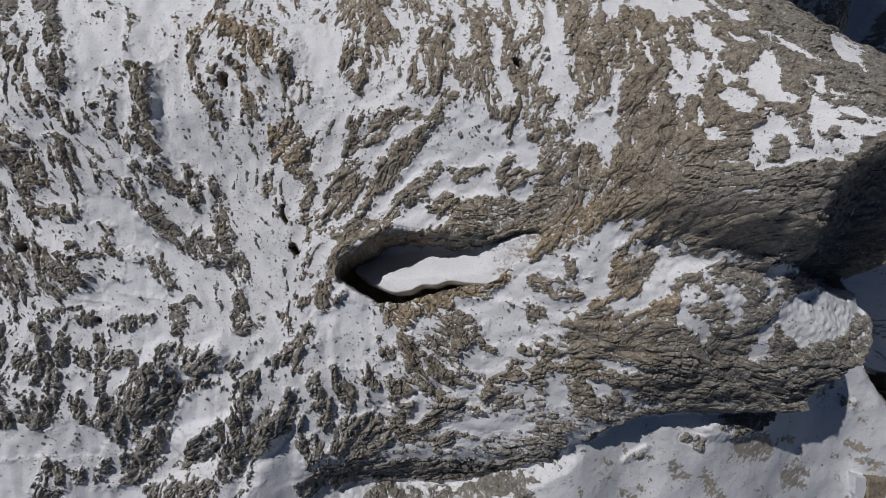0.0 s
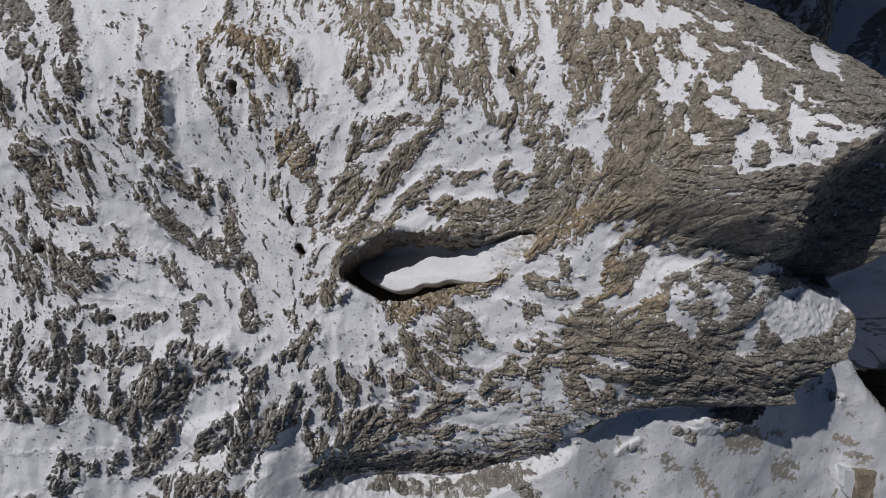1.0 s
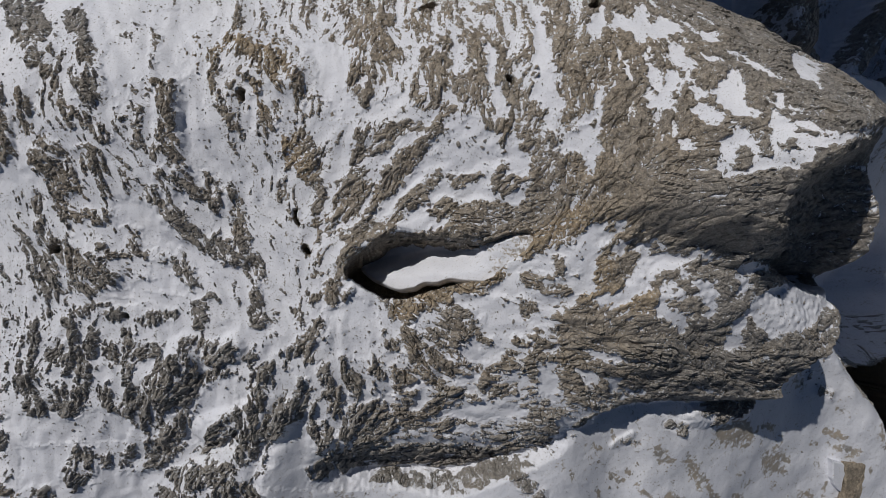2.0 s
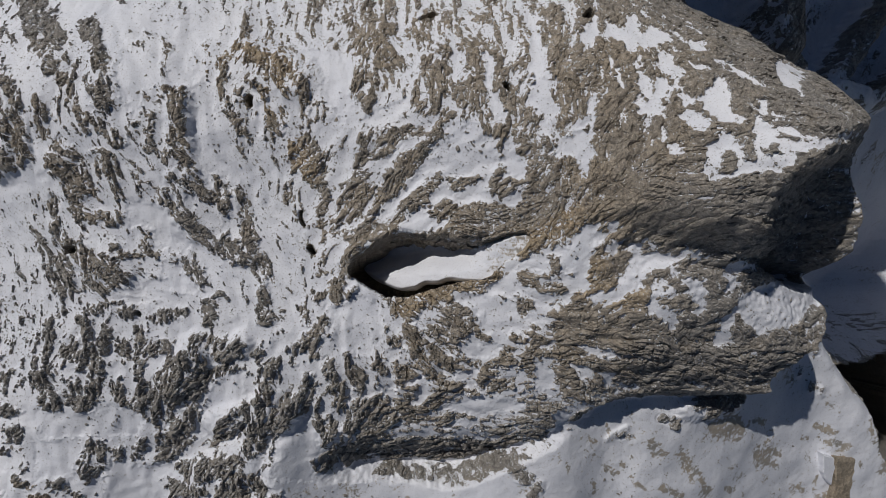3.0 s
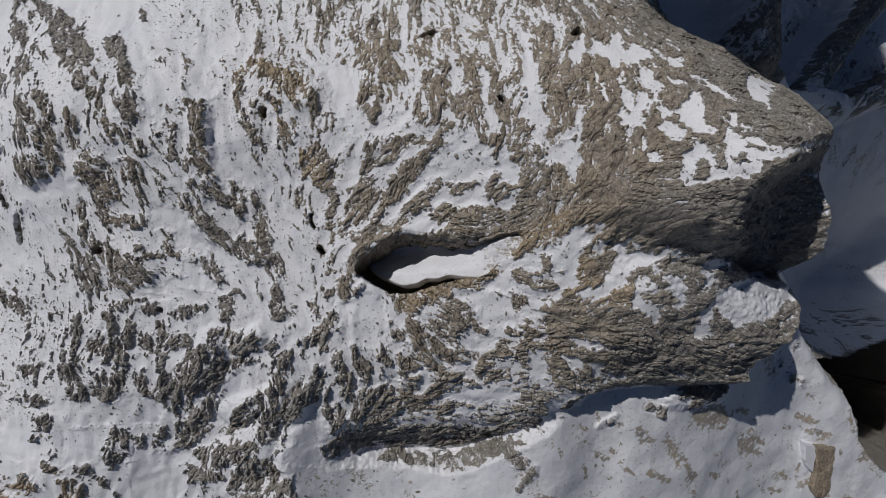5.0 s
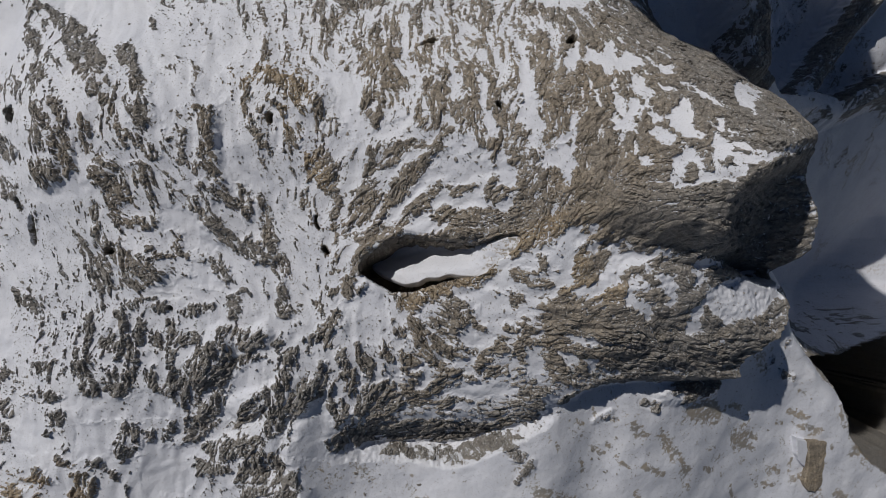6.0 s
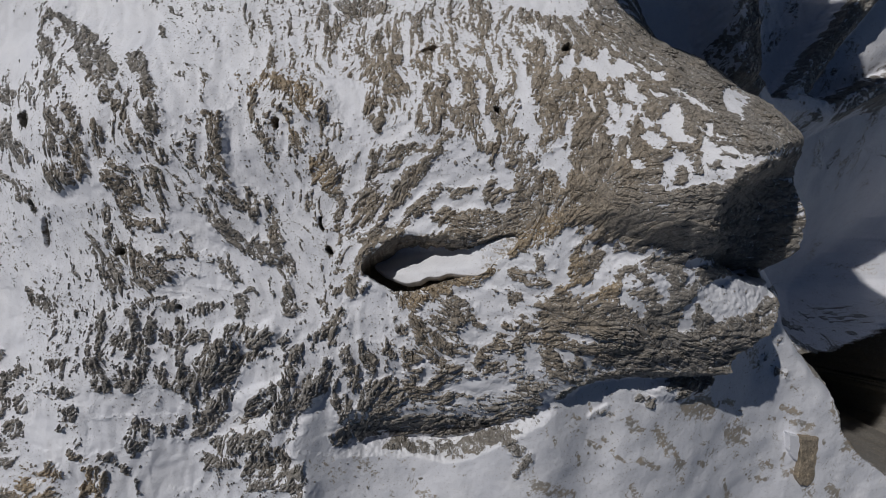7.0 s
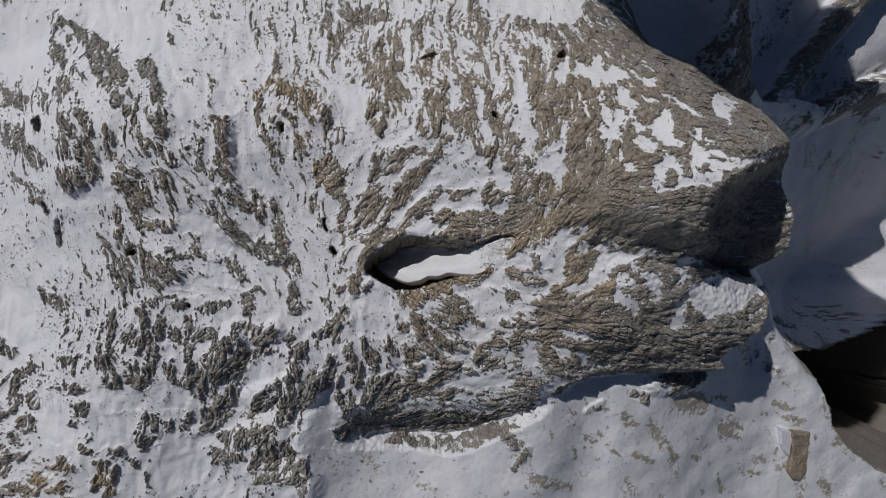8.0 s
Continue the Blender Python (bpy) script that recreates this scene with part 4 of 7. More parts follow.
# rocks of the western slope
patch((-53.2, -3.7), (-47.8, -4.2), (-47, -9.8), (-49.9, -13.4), (-53.6, -9.6))
island((-34.4, 2.7), (-33, 1.2), (-30.9, 0.2), (-29.4, -0.8), (-27.4, -2.4), (-28.6, -3.4), (-30.3, -3.9), (-32.5, -3.4), (-32.9, -1.9), (-33.9, -0.8), (-34.8, 0.7))
island((-36.9, 2.3), (-35.3, 1.2), (-35.1, -0.8), (-34.2, -2.9), (-33.1, -3.4), (-33.8, -4.5), (-35.6, -4), (-36.4, -1.3))
island((-22.5, 2.6), (-20.1, 1.6), (-18.2, 0.6), (-16.3, -0.4), (-15.8, -1.4), (-17.8, -1.2), (-19.7, -0.4), (-22.1, 1.1))
island((-18.1, 4.1), (-16.7, 3.1), (-16.2, 0.6), (-15.3, -1.4), (-15.3, -3.4), (-16.3, -2.9), (-17, 0.1))
island((-24.7, 0.1), (-23.6, 1.1), (-22.7, -0.4), (-21.3, -2.4), (-20.8, -3.7), (-21.8, -3.4), (-22.8, -1.9))
island((-21.3, -4.4), (-19.8, -3.7), (-19.6, -5.5), (-20.7, -7), (-21.2, -6.7))
island((-16.3, -3.9), (-15.3, -5.5), (-14.3, -6.5), (-15.8, -6.7), (-16.5, -5.5))
island((-32.1, -4.7), (-28.1, -4.4), (-29.8, -5), (-31.6, -5.8))
island((-26.6, -6), (-25, -5.2), (-22.9, -4.9), (-23, -6.2), (-25.6, -6.7))
island((-37.1, -6.7), (-35.8, -6.1), (-35.7, -8.2), (-37.1, -9.9), (-37.6, -8.3))
island((-30.6, -6.5), (-29.6, -7.6), (-31, -9.7), (-31.9, -8.7))
island((-26.9, -8.1), (-24.2, -8), (-24.3, -9.1), (-26.5, -9.9))
island((-34.2, -8.2), (-33, -7.6), (-32.8, -10.9), (-34, -11.4))
island((-38.7, -11.6), (-35.7, -10.9), (-35.3, -12.6), (-37.7, -13.7))
island((-34.3, -13.7), (-32, -13.1), (-32.3, -14.8), (-33.9, -15.1))
island((-46.9, -3.6), (-44.6, -4.7), (-41.6, -4.6), (-42.5, -6.8), (-44.8, -6.4), (-46.3, -5.3))
island((-53.6, -9.6), (-50.7, -11.8), (-51.5, -12.4), (-53.7, -11.9))
island((-51.5, -14.1), (-47.5, -13.2), (-49.2, -14.5), (-51.6, -15.3))
island((-45.9, -15.4), (-42.2, -14.5), (-39.6, -15.4), (-41.5, -16.1))
island((-52.4, -15.4), (-50.8, -15.8), (-51.8, -20), (-52.9, -18.3))
island((-42.3, -17.3), (-40.3, -16.8), (-40.4, -18.5), (-42.4, -18.9))
island((-11.2, -6), (-9.2, -5.5), (-9.5, -7.6), (-10.8, -8.1), (-11.8, -9.1), (-12.3, -8))
island((-10.1, 2.6), (-8.6, 3.1), (-9.7, 1.1))
island((-16.9, -9.1), (-15.8, -8), (-16.4, -10.1))
# rocks of the south-western slope
patch((-47.2, -18), (-43.5, -15.4), (-42.6, -18.9), (-42.6, -21.5), (-44.5, -22.3), (-47.1, -22.1), (-47.7, -20.1))
patch((-33.2, -22.2), (-31.5, -21.1), (-28.4, -21.8), (-27.7, -25.6), (-29.6, -27.5), (-33.2, -26))
island((-53.3, -11.2), (-52.2, -11.4), (-51.1, -12.3), (-51.5, -13), (-52.6, -12.6), (-53.4, -12.1))
island((-51.5, -13.8), (-50.7, -14.3), (-51, -16.1), (-50.3, -18.3), (-51.7, -18.2), (-52.4, -17.1), (-52, -15.3))
island((-50.3, -13.7), (-48.3, -13.1), (-46.6, -13.1), (-47.4, -13.7), (-49.5, -14.2))
island((-54, -18.7), (-52.9, -19.2), (-53.4, -20.4), (-54.1, -20.5))
island((-51.4, -19.6), (-49.3, -18.8), (-48.1, -19.6), (-48.6, -21.1), (-50.3, -21.6), (-51.5, -21.1))
island((-50, -16.8), (-47.9, -16.1), (-47.5, -16.9), (-48, -18.4), (-49.3, -18.5))
island((-54.3, -23.2), (-53.2, -23.4), (-52.3, -25.2), (-53.2, -26.8), (-54.4, -27.5), (-55.4, -27.3), (-55.1, -23.3))
island((-52.7, -21.6), (-51.1, -21.7), (-50.9, -22.9), (-52.1, -23.6), (-52.8, -23.1))
island((-52.2, -23.9), (-50.2, -24), (-50.8, -25.3), (-52, -25.5))
island((-50.8, -27.5), (-47.8, -25.6), (-44.9, -24.5), (-44.7, -25.5), (-46.9, -26.7), (-48.2, -27.8), (-49.8, -28.5))
island((-45.5, -23.7), (-44, -23.5), (-42.7, -24.3), (-42.3, -25.5), (-43.4, -25.6), (-45, -25.2))
island((-54.8, -28.5), (-52.7, -28), (-50.2, -28.4), (-48.9, -29.2), (-52.8, -29.6), (-55, -30.1))
island((-47.9, -28.1), (-44.9, -27.4), (-45.2, -28.8), (-47.8, -29.2))
island((-42.4, -17.5), (-41.2, -17), (-40.2, -17.4), (-40.8, -18.4), (-41.9, -18.6))
island((-43, -19.3), (-41.3, -19), (-41, -19.4), (-42.4, -19.9))
island((-42.1, -21.6), (-40.7, -22), (-39.4, -22.9), (-40.4, -23.5), (-41.5, -22.8))
island((-38.5, -22.1), (-36.8, -22), (-36.2, -23.2), (-34.8, -24.7), (-35.4, -25.2), (-36.5, -23.8), (-38.2, -22.9))
island((-40.3, -23.8), (-39.2, -23.5), (-37.7, -24.4), (-37.7, -26), (-39.3, -27), (-41.4, -28.1), (-41.7, -26.8), (-40.1, -25.4))
island((-40.5, -28.4), (-38.4, -26.7), (-38.5, -28.3), (-39.7, -28.8))
island((-35.3, -19.9), (-33.9, -18.2), (-32.6, -18.3), (-32.5, -19.5), (-33.5, -20.9), (-33.1, -21.9), (-34.8, -22.7), (-35.4, -21.7))
island((-32.1, -19.2), (-30.9, -18.9), (-30.8, -20.2), (-31.7, -20.7))
island((-30.1, -19), (-28.6, -18.1), (-28.6, -19.6), (-29.9, -20.8), (-30.6, -20.2))
island((-38.2, -13.9), (-36.6, -13.1), (-35.2, -13), (-34.8, -14.2), (-36, -15), (-37.7, -15.3))
island((-34.8, -14.2), (-33, -13.3), (-32.1, -14.4), (-33.3, -15.5), (-34.6, -15.2))
island((-34.8, -11.9), (-33.9, -12.2), (-34.4, -13.3), (-35, -13))
island((-32.8, -10.2), (-31.3, -9.4), (-31.2, -11), (-31.2, -12.4), (-32.4, -13), (-33, -11.6))
island((-31.1, -12.1), (-29.5, -12.4), (-29.3, -14.2), (-30.5, -13.6))
island((-29.3, -14.2), (-27.3, -12.4), (-25.9, -12.4), (-25.2, -13.5), (-26.7, -15), (-28, -16.2), (-29, -15.6))
island((-27.7, -19.3), (-26.3, -17.5), (-24.7, -16.8), (-24.1, -17.7), (-25.5, -19.6), (-27.1, -20.9), (-27.8, -20.6))
island((-25.1, -10.9), (-23.3, -9.5), (-21.4, -9.8), (-21, -10.9), (-22.8, -12.3), (-23.7, -14.4), (-25.4, -14.1), (-24.5, -12.3))
island((-26.5, -22.2), (-24.9, -20.9), (-23, -20.5), (-23.7, -23.1), (-25.6, -24.4), (-27.1, -25.3), (-27.5, -23.7))
island((-23, -19.9), (-19.9, -19.1), (-18.3, -19.6), (-19.1, -21.5), (-21.5, -22))
island((-22, -24.2), (-18.7, -23.4), (-18.6, -25.9), (-21.3, -26.4))
island((-21.2, -16.1), (-19.3, -14.5), (-17.6, -14.2), (-17.8, -16.3), (-20.3, -17.6))
island((-42, -13.3), (-41.3, -13.3), (-41.7, -14.4), (-42.4, -14.4))
island((-43.4, -11.7), (-40.6, -11.3), (-40.6, -12), (-42.7, -12.8))
tan(1.77, (-50.8, -27.8), (-45, -24.9), (-42.3, -25.2))
tan(1.68, (-39.9, -24.4), (-39.9, -27))
tinted(14.08, 0.4, (-13.1, 17.4), (0.9, 13.5), (8.9, 7.7))
tinted(10.58, 0.35, (11.5, 15.5), (15.8, 9.6))
tinted(7.03, 0.35, (-4.9, 3.8), (9, 4.5))
tinted(7.18, 0.3, (0.9, -8.1), (10.9, -2.1))
# round the hollow
island((-8.6, -0.1), (-7.6, 1.8), (-6.6, 3.3), (-6, 4.8), (-5.2, 5.9), (-5, 4.4), (-6, 2.9), (-6.6, 1.4), (-7.4, -0.5), (-8, -0.9))
island((-5.2, 2.2), (-3.9, 3.7), (-2.3, 4.7), (-1.2, 6), (-0.7, 5.8), (-1.6, 4.4), (-3.1, 2.9), (-4.3, 1.8), (-5.6, 0.9))
island((-9.3, 3), (-7.6, 6.3), (-6.5, 6.3), (-6.3, 4.8), (-7.4, 3), (-8.5, 2.6))
island((-1.2, 2.9), (-0.1, 4), (2.1, 3.8), (3.8, 5.3), (5.2, 5.9), (5.6, 4.6), (4.6, 3.9), (6.7, 3.1), (8.6, 3.8), (9.8, 5.4), (10.9, 6.3), (13.3, 6.1), (13.4, 4.2), (11.1, 3.7), (9.3, 2.4), (8.1, 1.4), (6.1, 0.7), (4, 0.7), (1.8, 1.4), (-1.2, 2))
patch((-3.5, 1.4), (-1.2, 2.6), (0.3, 3.1), (2.1, 2.6), (1, 2.3), (-1.6, 1.7))
patch((-5.4, 2.9), (-4.6, 4.8), (-2.7, 6.5), (-1.6, 6.2), (-3.1, 4.8), (-4.5, 3.3))
patch((-0.1, 4.7), (2.4, 5.7), (3.8, 6.3), (3.5, 5.3), (1.7, 4.1))
patch((4.7, -0.4), (6.9, -0.8), (9.5, 0.3), (11.2, 2), (12.4, 2), (11.4, 0.3), (9.7, -2.2), (7, -3.8), (4, -3.8), (3.7, -3.1), (5.5, -2.3))
patch((-10.5, -4.3), (-7.4, -3.9), (-5.5, -4.7), (-5.1, -7), (-6.7, -9.5), (-9.4, -8.2))
patch((2.6, -4.6), (5.5, -4.2), (9.1, -4.1), (8.9, -6.1), (6.4, -7.3), (3.4, -7))
island((-5.5, -3.9), (-3.9, -4.3), (-1.6, -3.5), (1, -2), (3.3, -1.6), (4, -2.3), (2.2, -3.1), (-0.1, -4.3), (-1.2, -5.5), (-3.6, -5.5), (-4.7, -4.7))
island((-0.5, -5.4), (0.7, -5), (1.8, -6.2), (1.4, -7.4), (-0.1, -7.8), (-0.9, -7))
island((-1.6, -8.2), (0.7, -7.8), (1.9, -9), (-0.9, -9.3))
island((6.2, -1.5), (7.6, -1.5), (8.6, -1.9), (8.4, -3), (6.9, -3))
island((11.1, -0.1), (12.6, 0.6), (13.5, -1.8), (12.7, -3.3), (11.4, -2.9), (12.2, -1.5))
island((7.2, -7.7), (7.4, -6.1), (8.2, -6.5), (7.9, -8.1))
island((9.8, -4.5), (11.8, -3.7), (14.6, -4), (15.7, -9.6), (12.5, -9.2), (10.1, -8), (9.3, -6.4))
island((-10.5, -3.2), (-9.3, -2.4), (-8.6, -2.8), (-8.9, -4.3), (-9.9, -4.7), (-10.3, -3.9))
island((-12.4, -7.8), (-10.9, -6.8), (-10.5, -8.2), (-11.1, -9.8), (-12.1, -9.4))
tan(1.54, (-3.2, -4.7), (1, -2.9), (4, -1.9))
tinted(16, 0.45, (-8, 16), (3, 17), (10, 13))
tan(1.46, (6.1, 0.5), (8.7, 2.1), (10.5, 3.4))
tinted(14.26, 0.35, (-8.6, 0.9), (6.5, 0.8), (5.5, -4.4))
# snow fields and bare ribs, slope by slope
patch((-29.1, 20.2), (-19.8, 20.6), (-20.3, 18.8), (-21.7, 17.1), (-20.8, 14.6), (-21.6, 13.9), (-22.8, 13.9), (-23.3, 14.7), (-23.5, 17), (-24.6, 18.6), (-26.2, 18.2), (-27.9, 17.9))
patch((-27.2, 14.2), (-27.3, 16.8), (-25.9, 17.1), (-24, 16.4), (-23.6, 13.9), (-24.9, 13.2), (-25.5, 10.8), (-26.5, 12.5))
patch((-21.2, 13.4), (-20, 14.6), (-19.3, 12.9), (-19.1, 10.7), (-20, 9.4), (-20.6, 8.1), (-21.2, 9.1), (-21.5, 10.5), (-21.1, 11.9))
island((-36.2, 20.6), (-34.2, 20.5), (-32.6, 17.9), (-32, 16.1), (-31.3, 14.2), (-31.8, 13.7), (-32.5, 14.6), (-32.9, 15.7), (-32.4, 16.1), (-33.3, 17.2), (-34.9, 18.8))
island((-32.4, 20.4), (-30.4, 20.3), (-29, 17.3), (-27.9, 16.2), (-27.3, 14.7), (-26.9, 13.5), (-27.5, 13.5), (-28.3, 14.7), (-29.2, 15.4), (-30.2, 17.6), (-31.5, 18.8))
island((-32.1, 16.7), (-31.1, 16.1), (-30.2, 14.7), (-28.9, 14.1), (-27.1, 13.3), (-26.8, 12.5), (-27.5, 11.6), (-27.6, 10.6), (-26.6, 9.7), (-26.3, 8.9), (-27, 8.5), (-28.1, 9.3), (-28.8, 10.5), (-28.9, 12.4), (-30.6, 14.5))
island((-31, 13.8), (-30.3, 13.1), (-30, 12), (-29.4, 11.1), (-29.2, 9.7), (-29.8, 9.5), (-30.3, 10.9), (-30.7, 12.4))
island((-33.3, 18.9), (-32.5, 18.6), (-31.2, 17.3), (-30.8, 16.4), (-31.6, 16.7))
island((-34, 10.6), (-32.8, 10.2), (-32.7, 9.2), (-33.9, 9), (-34.4, 9.2))
island((-33.2, 8.4), (-31.7, 8.3), (-31.1, 7.1), (-30.4, 6.2), (-32, 6.2), (-33, 6.9))
island((-29.9, 8.3), (-28.3, 8.5), (-27.4, 7.5), (-27.2, 6.2), (-28.8, 6.2), (-29.7, 7.3))
island((-24.7, 18.7), (-24, 18.6), (-23.3, 17.5), (-23.4, 16.8), (-23.8, 17.2))
island((-26, 19.2), (-25.1, 18.8), (-25.1, 18.4), (-25.8, 18.6))
island((-26.1, 18.2), (-25.4, 17.4), (-25.7, 17.3))
island((-24, 17.2), (-23.6, 16.9), (-23.1, 14.2), (-23.5, 14.5))
island((-24.9, 13.2), (-24.1, 12.8), (-24.4, 12.3), (-24.9, 12.5))
island((-24, 12.6), (-23.3, 13.4), (-23.1, 13.1), (-23.4, 12.2), (-22.7, 11.1), (-22.5, 10.7), (-21.6, 10.7), (-21.5, 12.3), (-21.3, 13.2), (-21.6, 13.7), (-22.6, 13.7), (-22.5, 12.6), (-22.5, 11.9), (-22.7, 11.4), (-23.3, 11.5))
island((-23.4, 10.5), (-22.3, 10.5), (-22.5, 9.9), (-23.1, 9.8))
island((-22.4, 10.5), (-21.5, 10.6), (-21.4, 8.8), (-21.2, 7.6), (-20.6, 6.3), (-22.7, 6.2), (-22.4, 8.4))
patch((-26.9, 4.3), (-23.8, 3.7), (-23.5, 2.3), (-22.3, 1.5), (-22.1, 0.1), (-22.6, -0.3), (-24.8, 0.1), (-25.3, 1.9), (-27, 1.9), (-27.3, 3.2))
patch((-24.8, -0.8), (-22.1, -2.2), (-21.3, -3.8), (-23.1, -3.6), (-25.4, -3.3), (-26.9, -3.6), (-29.2, -3.8), (-27.7, -3.4), (-24.9, -2.6))
island((-22.6, 7.1), (-21.3, 7.1), (-21.4, 6.3), (-22.1, 5), (-22, 4.1), (-22.3, 3.2), (-22.6, 4.3), (-22.8, 5.8))
island((-21.3, 6.7), (-20.7, 6.1), (-20.8, 5.1), (-21.2, 5.2))
island((-20.4, 6.8), (-19.6, 6.4), (-18.5, 5.9), (-17.4, 4.2), (-17.5, 3.5), (-18.1, 4.2), (-19.3, 5.3), (-19.7, 5.9))
island((-19.7, 5.5), (-19.1, 4.4), (-18.6, 2.6), (-19.3, 2.2), (-19.5, 3.3), (-19.8, 4.6))
island((-23.4, 4.7), (-22.8, 4.3), (-22.7, 3), (-23.3, 3.4))
island((-23.4, 2.6), (-22.7, 3.2), (-21.3, 3.5), (-21.7, 2.8), (-20.9, 2.1), (-19.5, 1.3), (-18.7, 1.7), (-17.9, 0.6), (-18.4, 0.5), (-19.9, 0.8), (-21.4, 1.5), (-22.4, 1.9))
island((-18.6, 0.6), (-17.5, 0.1), (-17.5, -0.8), (-18.2, -0.3))
island((-22.1, 0.1), (-21.7, -0.3), (-20.8, -1.7), (-20.5, -3.1), (-21.3, -3.5), (-21.7, -2.6), (-21.9, -1.5))
island((-24.1, -0.1), (-22.6, -0.8), (-21.9, -2.2), (-22.4, -2.2), (-23.3, -1))
island((-21, -4.7), (-20.1, -4.2), (-19.8, -4.5), (-20.3, -5.4), (-20.4, -6.6), (-21.1, -6.3))
island((-29.1, 7.1), (-27.1, 6.6), (-26.8, 5.8), (-27.9, 6), (-28.8, 6.2))
island((-28.2, 5.8), (-27.5, 5.8), (-27.6, 4.3), (-28.1, 4.1))
island((-31.6, 6.9), (-30.3, 6.7), (-30.2, 6), (-31.2, 5.8), (-30.8, 4.5), (-31.1, 2.8), (-31, 1), (-31.5, 1.4), (-32, 3.2), (-32.3, 4.7), (-32.1, 5.8))
island((-33.5, 5), (-32.9, 4.5), (-33.7, 1.9), (-33.3, 0.5), (-34.2, -0.2), (-34.8, 0.5), (-33.9, 2.8))
island((-34.5, -0.4), (-32.8, -0.9), (-32.9, -2.7), (-32.8, -3.7), (-33.8, -4), (-34.6, -2.3))
island((-30.6, -0.4), (-28.7, 0.1), (-28.3, -1.3), (-27.1, -2.2), (-27.5, -3.1), (-29, -3.4), (-30.3, -4.1), (-31.6, -3.2))
island((-29.4, 3), (-27.5, 3.4), (-27.6, 2.3), (-28.7, 1.9), (-29.3, 2.1))
island((-28.5, 1), (-27.7, 0.5), (-28.1, -0.1), (-28.7, 0.1))
island((-26.2, 1.9), (-25.4, 1), (-25.3, -0.1), (-24.6, -0.4), (-24.8, -0.8), (-26.4, -0.6), (-28.3, -0.6), (-27.1, -0.1))
island((-26.9, -1.3), (-25.5, -1.7), (-24.4, -2.4), (-24.9, -2.6), (-26, -2.2))
island((-33, -3.2), (-31.8, -3), (-32.4, -4.4), (-33, -4.7))
island((-31.7, -5.1), (-30.5, -5.1), (-30.6, -5.6), (-31.5, -5.7))
island((-29.2, -5.3), (-27.7, -5), (-27.3, -5.7), (-28.6, -6.2), (-29.2, -6))
island((-26.4, -5.9), (-24.4, -5.4), (-22.8, -5.2), (-22.8, -6.4), (-26.2, -6.4))
patch((-37.8, -15.3), (-33.3, -15.5), (-31.5, -14.4), (-29.6, -14.9), (-28.1, -16), (-29.3, -17.8), (-31.8, -17.8), (-32.4, -18.6), (-33.5, -17.7), (-36.1, -17.9), (-38.7, -18))
patch((-39.3, -18.3), (-34.7, -18), (-34.9, -20.1), (-36.1, -21.8), (-39.7, -22.4))
patch((-32.4, -20.3), (-31, -21.3), (-28.1, -21.2), (-26.5, -21.1), (-25.2, -22.5), (-32.5, -22.7))
patch((-20.7, -12.2), (-17.8, -10.6), (-18, -13.1), (-19, -14), (-20.7, -15.2), (-22.4, -17.9), (-23.7, -17.5), (-22.3, -15))
patch((-24.4, -8.8), (-22.8, -7.3), (-22.1, -8.3), (-24.2, -9.7))
island((-36.9, -7.2), (-36, -6.4), (-36.1, -8.2), (-36.7, -10.2), (-35.8, -10.9), (-35.6, -11.6), (-36.2, -11.4), (-37, -10))
island((-35.7, -9.1), (-34.3, -9.1), (-34.6, -9.8), (-35.6, -10))
island((-33.1, -6.1), (-32.3, -6.3), (-32.2, -7.5), (-32.8, -7.8))
island((-32.2, -8.5), (-31.5, -8.8), (-31.2, -10.5), (-31.5, -12.3), (-32.4, -12.3), (-32.7, -10.5))
island((-31, -7.5), (-30, -7.3), (-30.2, -8.7), (-31, -8.8))
island((-29.6, -8), (-28.5, -8.2), (-28.5, -9.4), (-29.5, -9.7))
island((-28, -6.9), (-26.8, -6.7), (-26.6, -7.6), (-25.7, -8.3), (-26, -9.1), (-27.3, -8.9), (-27.8, -8.2))
island((-25.6, -7.8), (-23.8, -8.3), (-24.1, -9), (-25.5, -9.3))
island((-24, -9.6), (-22.1, -8.6), (-21.3, -9.1), (-20.9, -10.1), (-22.3, -11), (-22.7, -12.1), (-24.1, -14.8), (-25.1, -14.6), (-24.7, -12.1), (-24.9, -10.7))
island((-22.5, -7.5), (-21, -8.4), (-21, -9.6), (-21.7, -9.8), (-22.2, -8.8))
island((-20.7, -7.7), (-18, -7.4), (-17.5, -7.6), (-17.7, -9.6), (-18.4, -9.8), (-19.8, -9))
island((-21.1, -10.4), (-20.5, -10.9), (-18.4, -9.8), (-18.2, -10.6), (-20.7, -11.7), (-22.2, -13.3), (-22.8, -13.3), (-22.3, -11.6))
island((-28.2, -12.7), (-24.9, -12.1), (-25.5, -13.9), (-27.1, -16), (-28, -15.4), (-29.4, -14.9), (-29.1, -13.5))
island((-30.7, -12.5), (-29, -13), (-29.4, -14.1), (-30.6, -13.6))
island((-37.7, -13.4), (-36.2, -12.9), (-36, -14.4), (-37.2, -15), (-37.9, -14.5))
island((-35.7, -12.6), (-34.6, -13.1), (-34.8, -14.4), (-35.7, -14.4))
island((-34.5, -14.2), (-32.8, -13.3), (-32, -14.1), (-32.6, -14.9), (-34.4, -15))
island((-25.5, -15.4), (-23, -14.5), (-23.4, -16.2), (-24.5, -18.7), (-26.7, -20.5), (-27.8, -20.8), (-27.9, -19.3), (-26.5, -17.5))
island((-34.6, -19.1), (-33.5, -18), (-32.6, -19.7), (-32.5, -20.8), (-33.3, -20.5), (-34.9, -20.4))
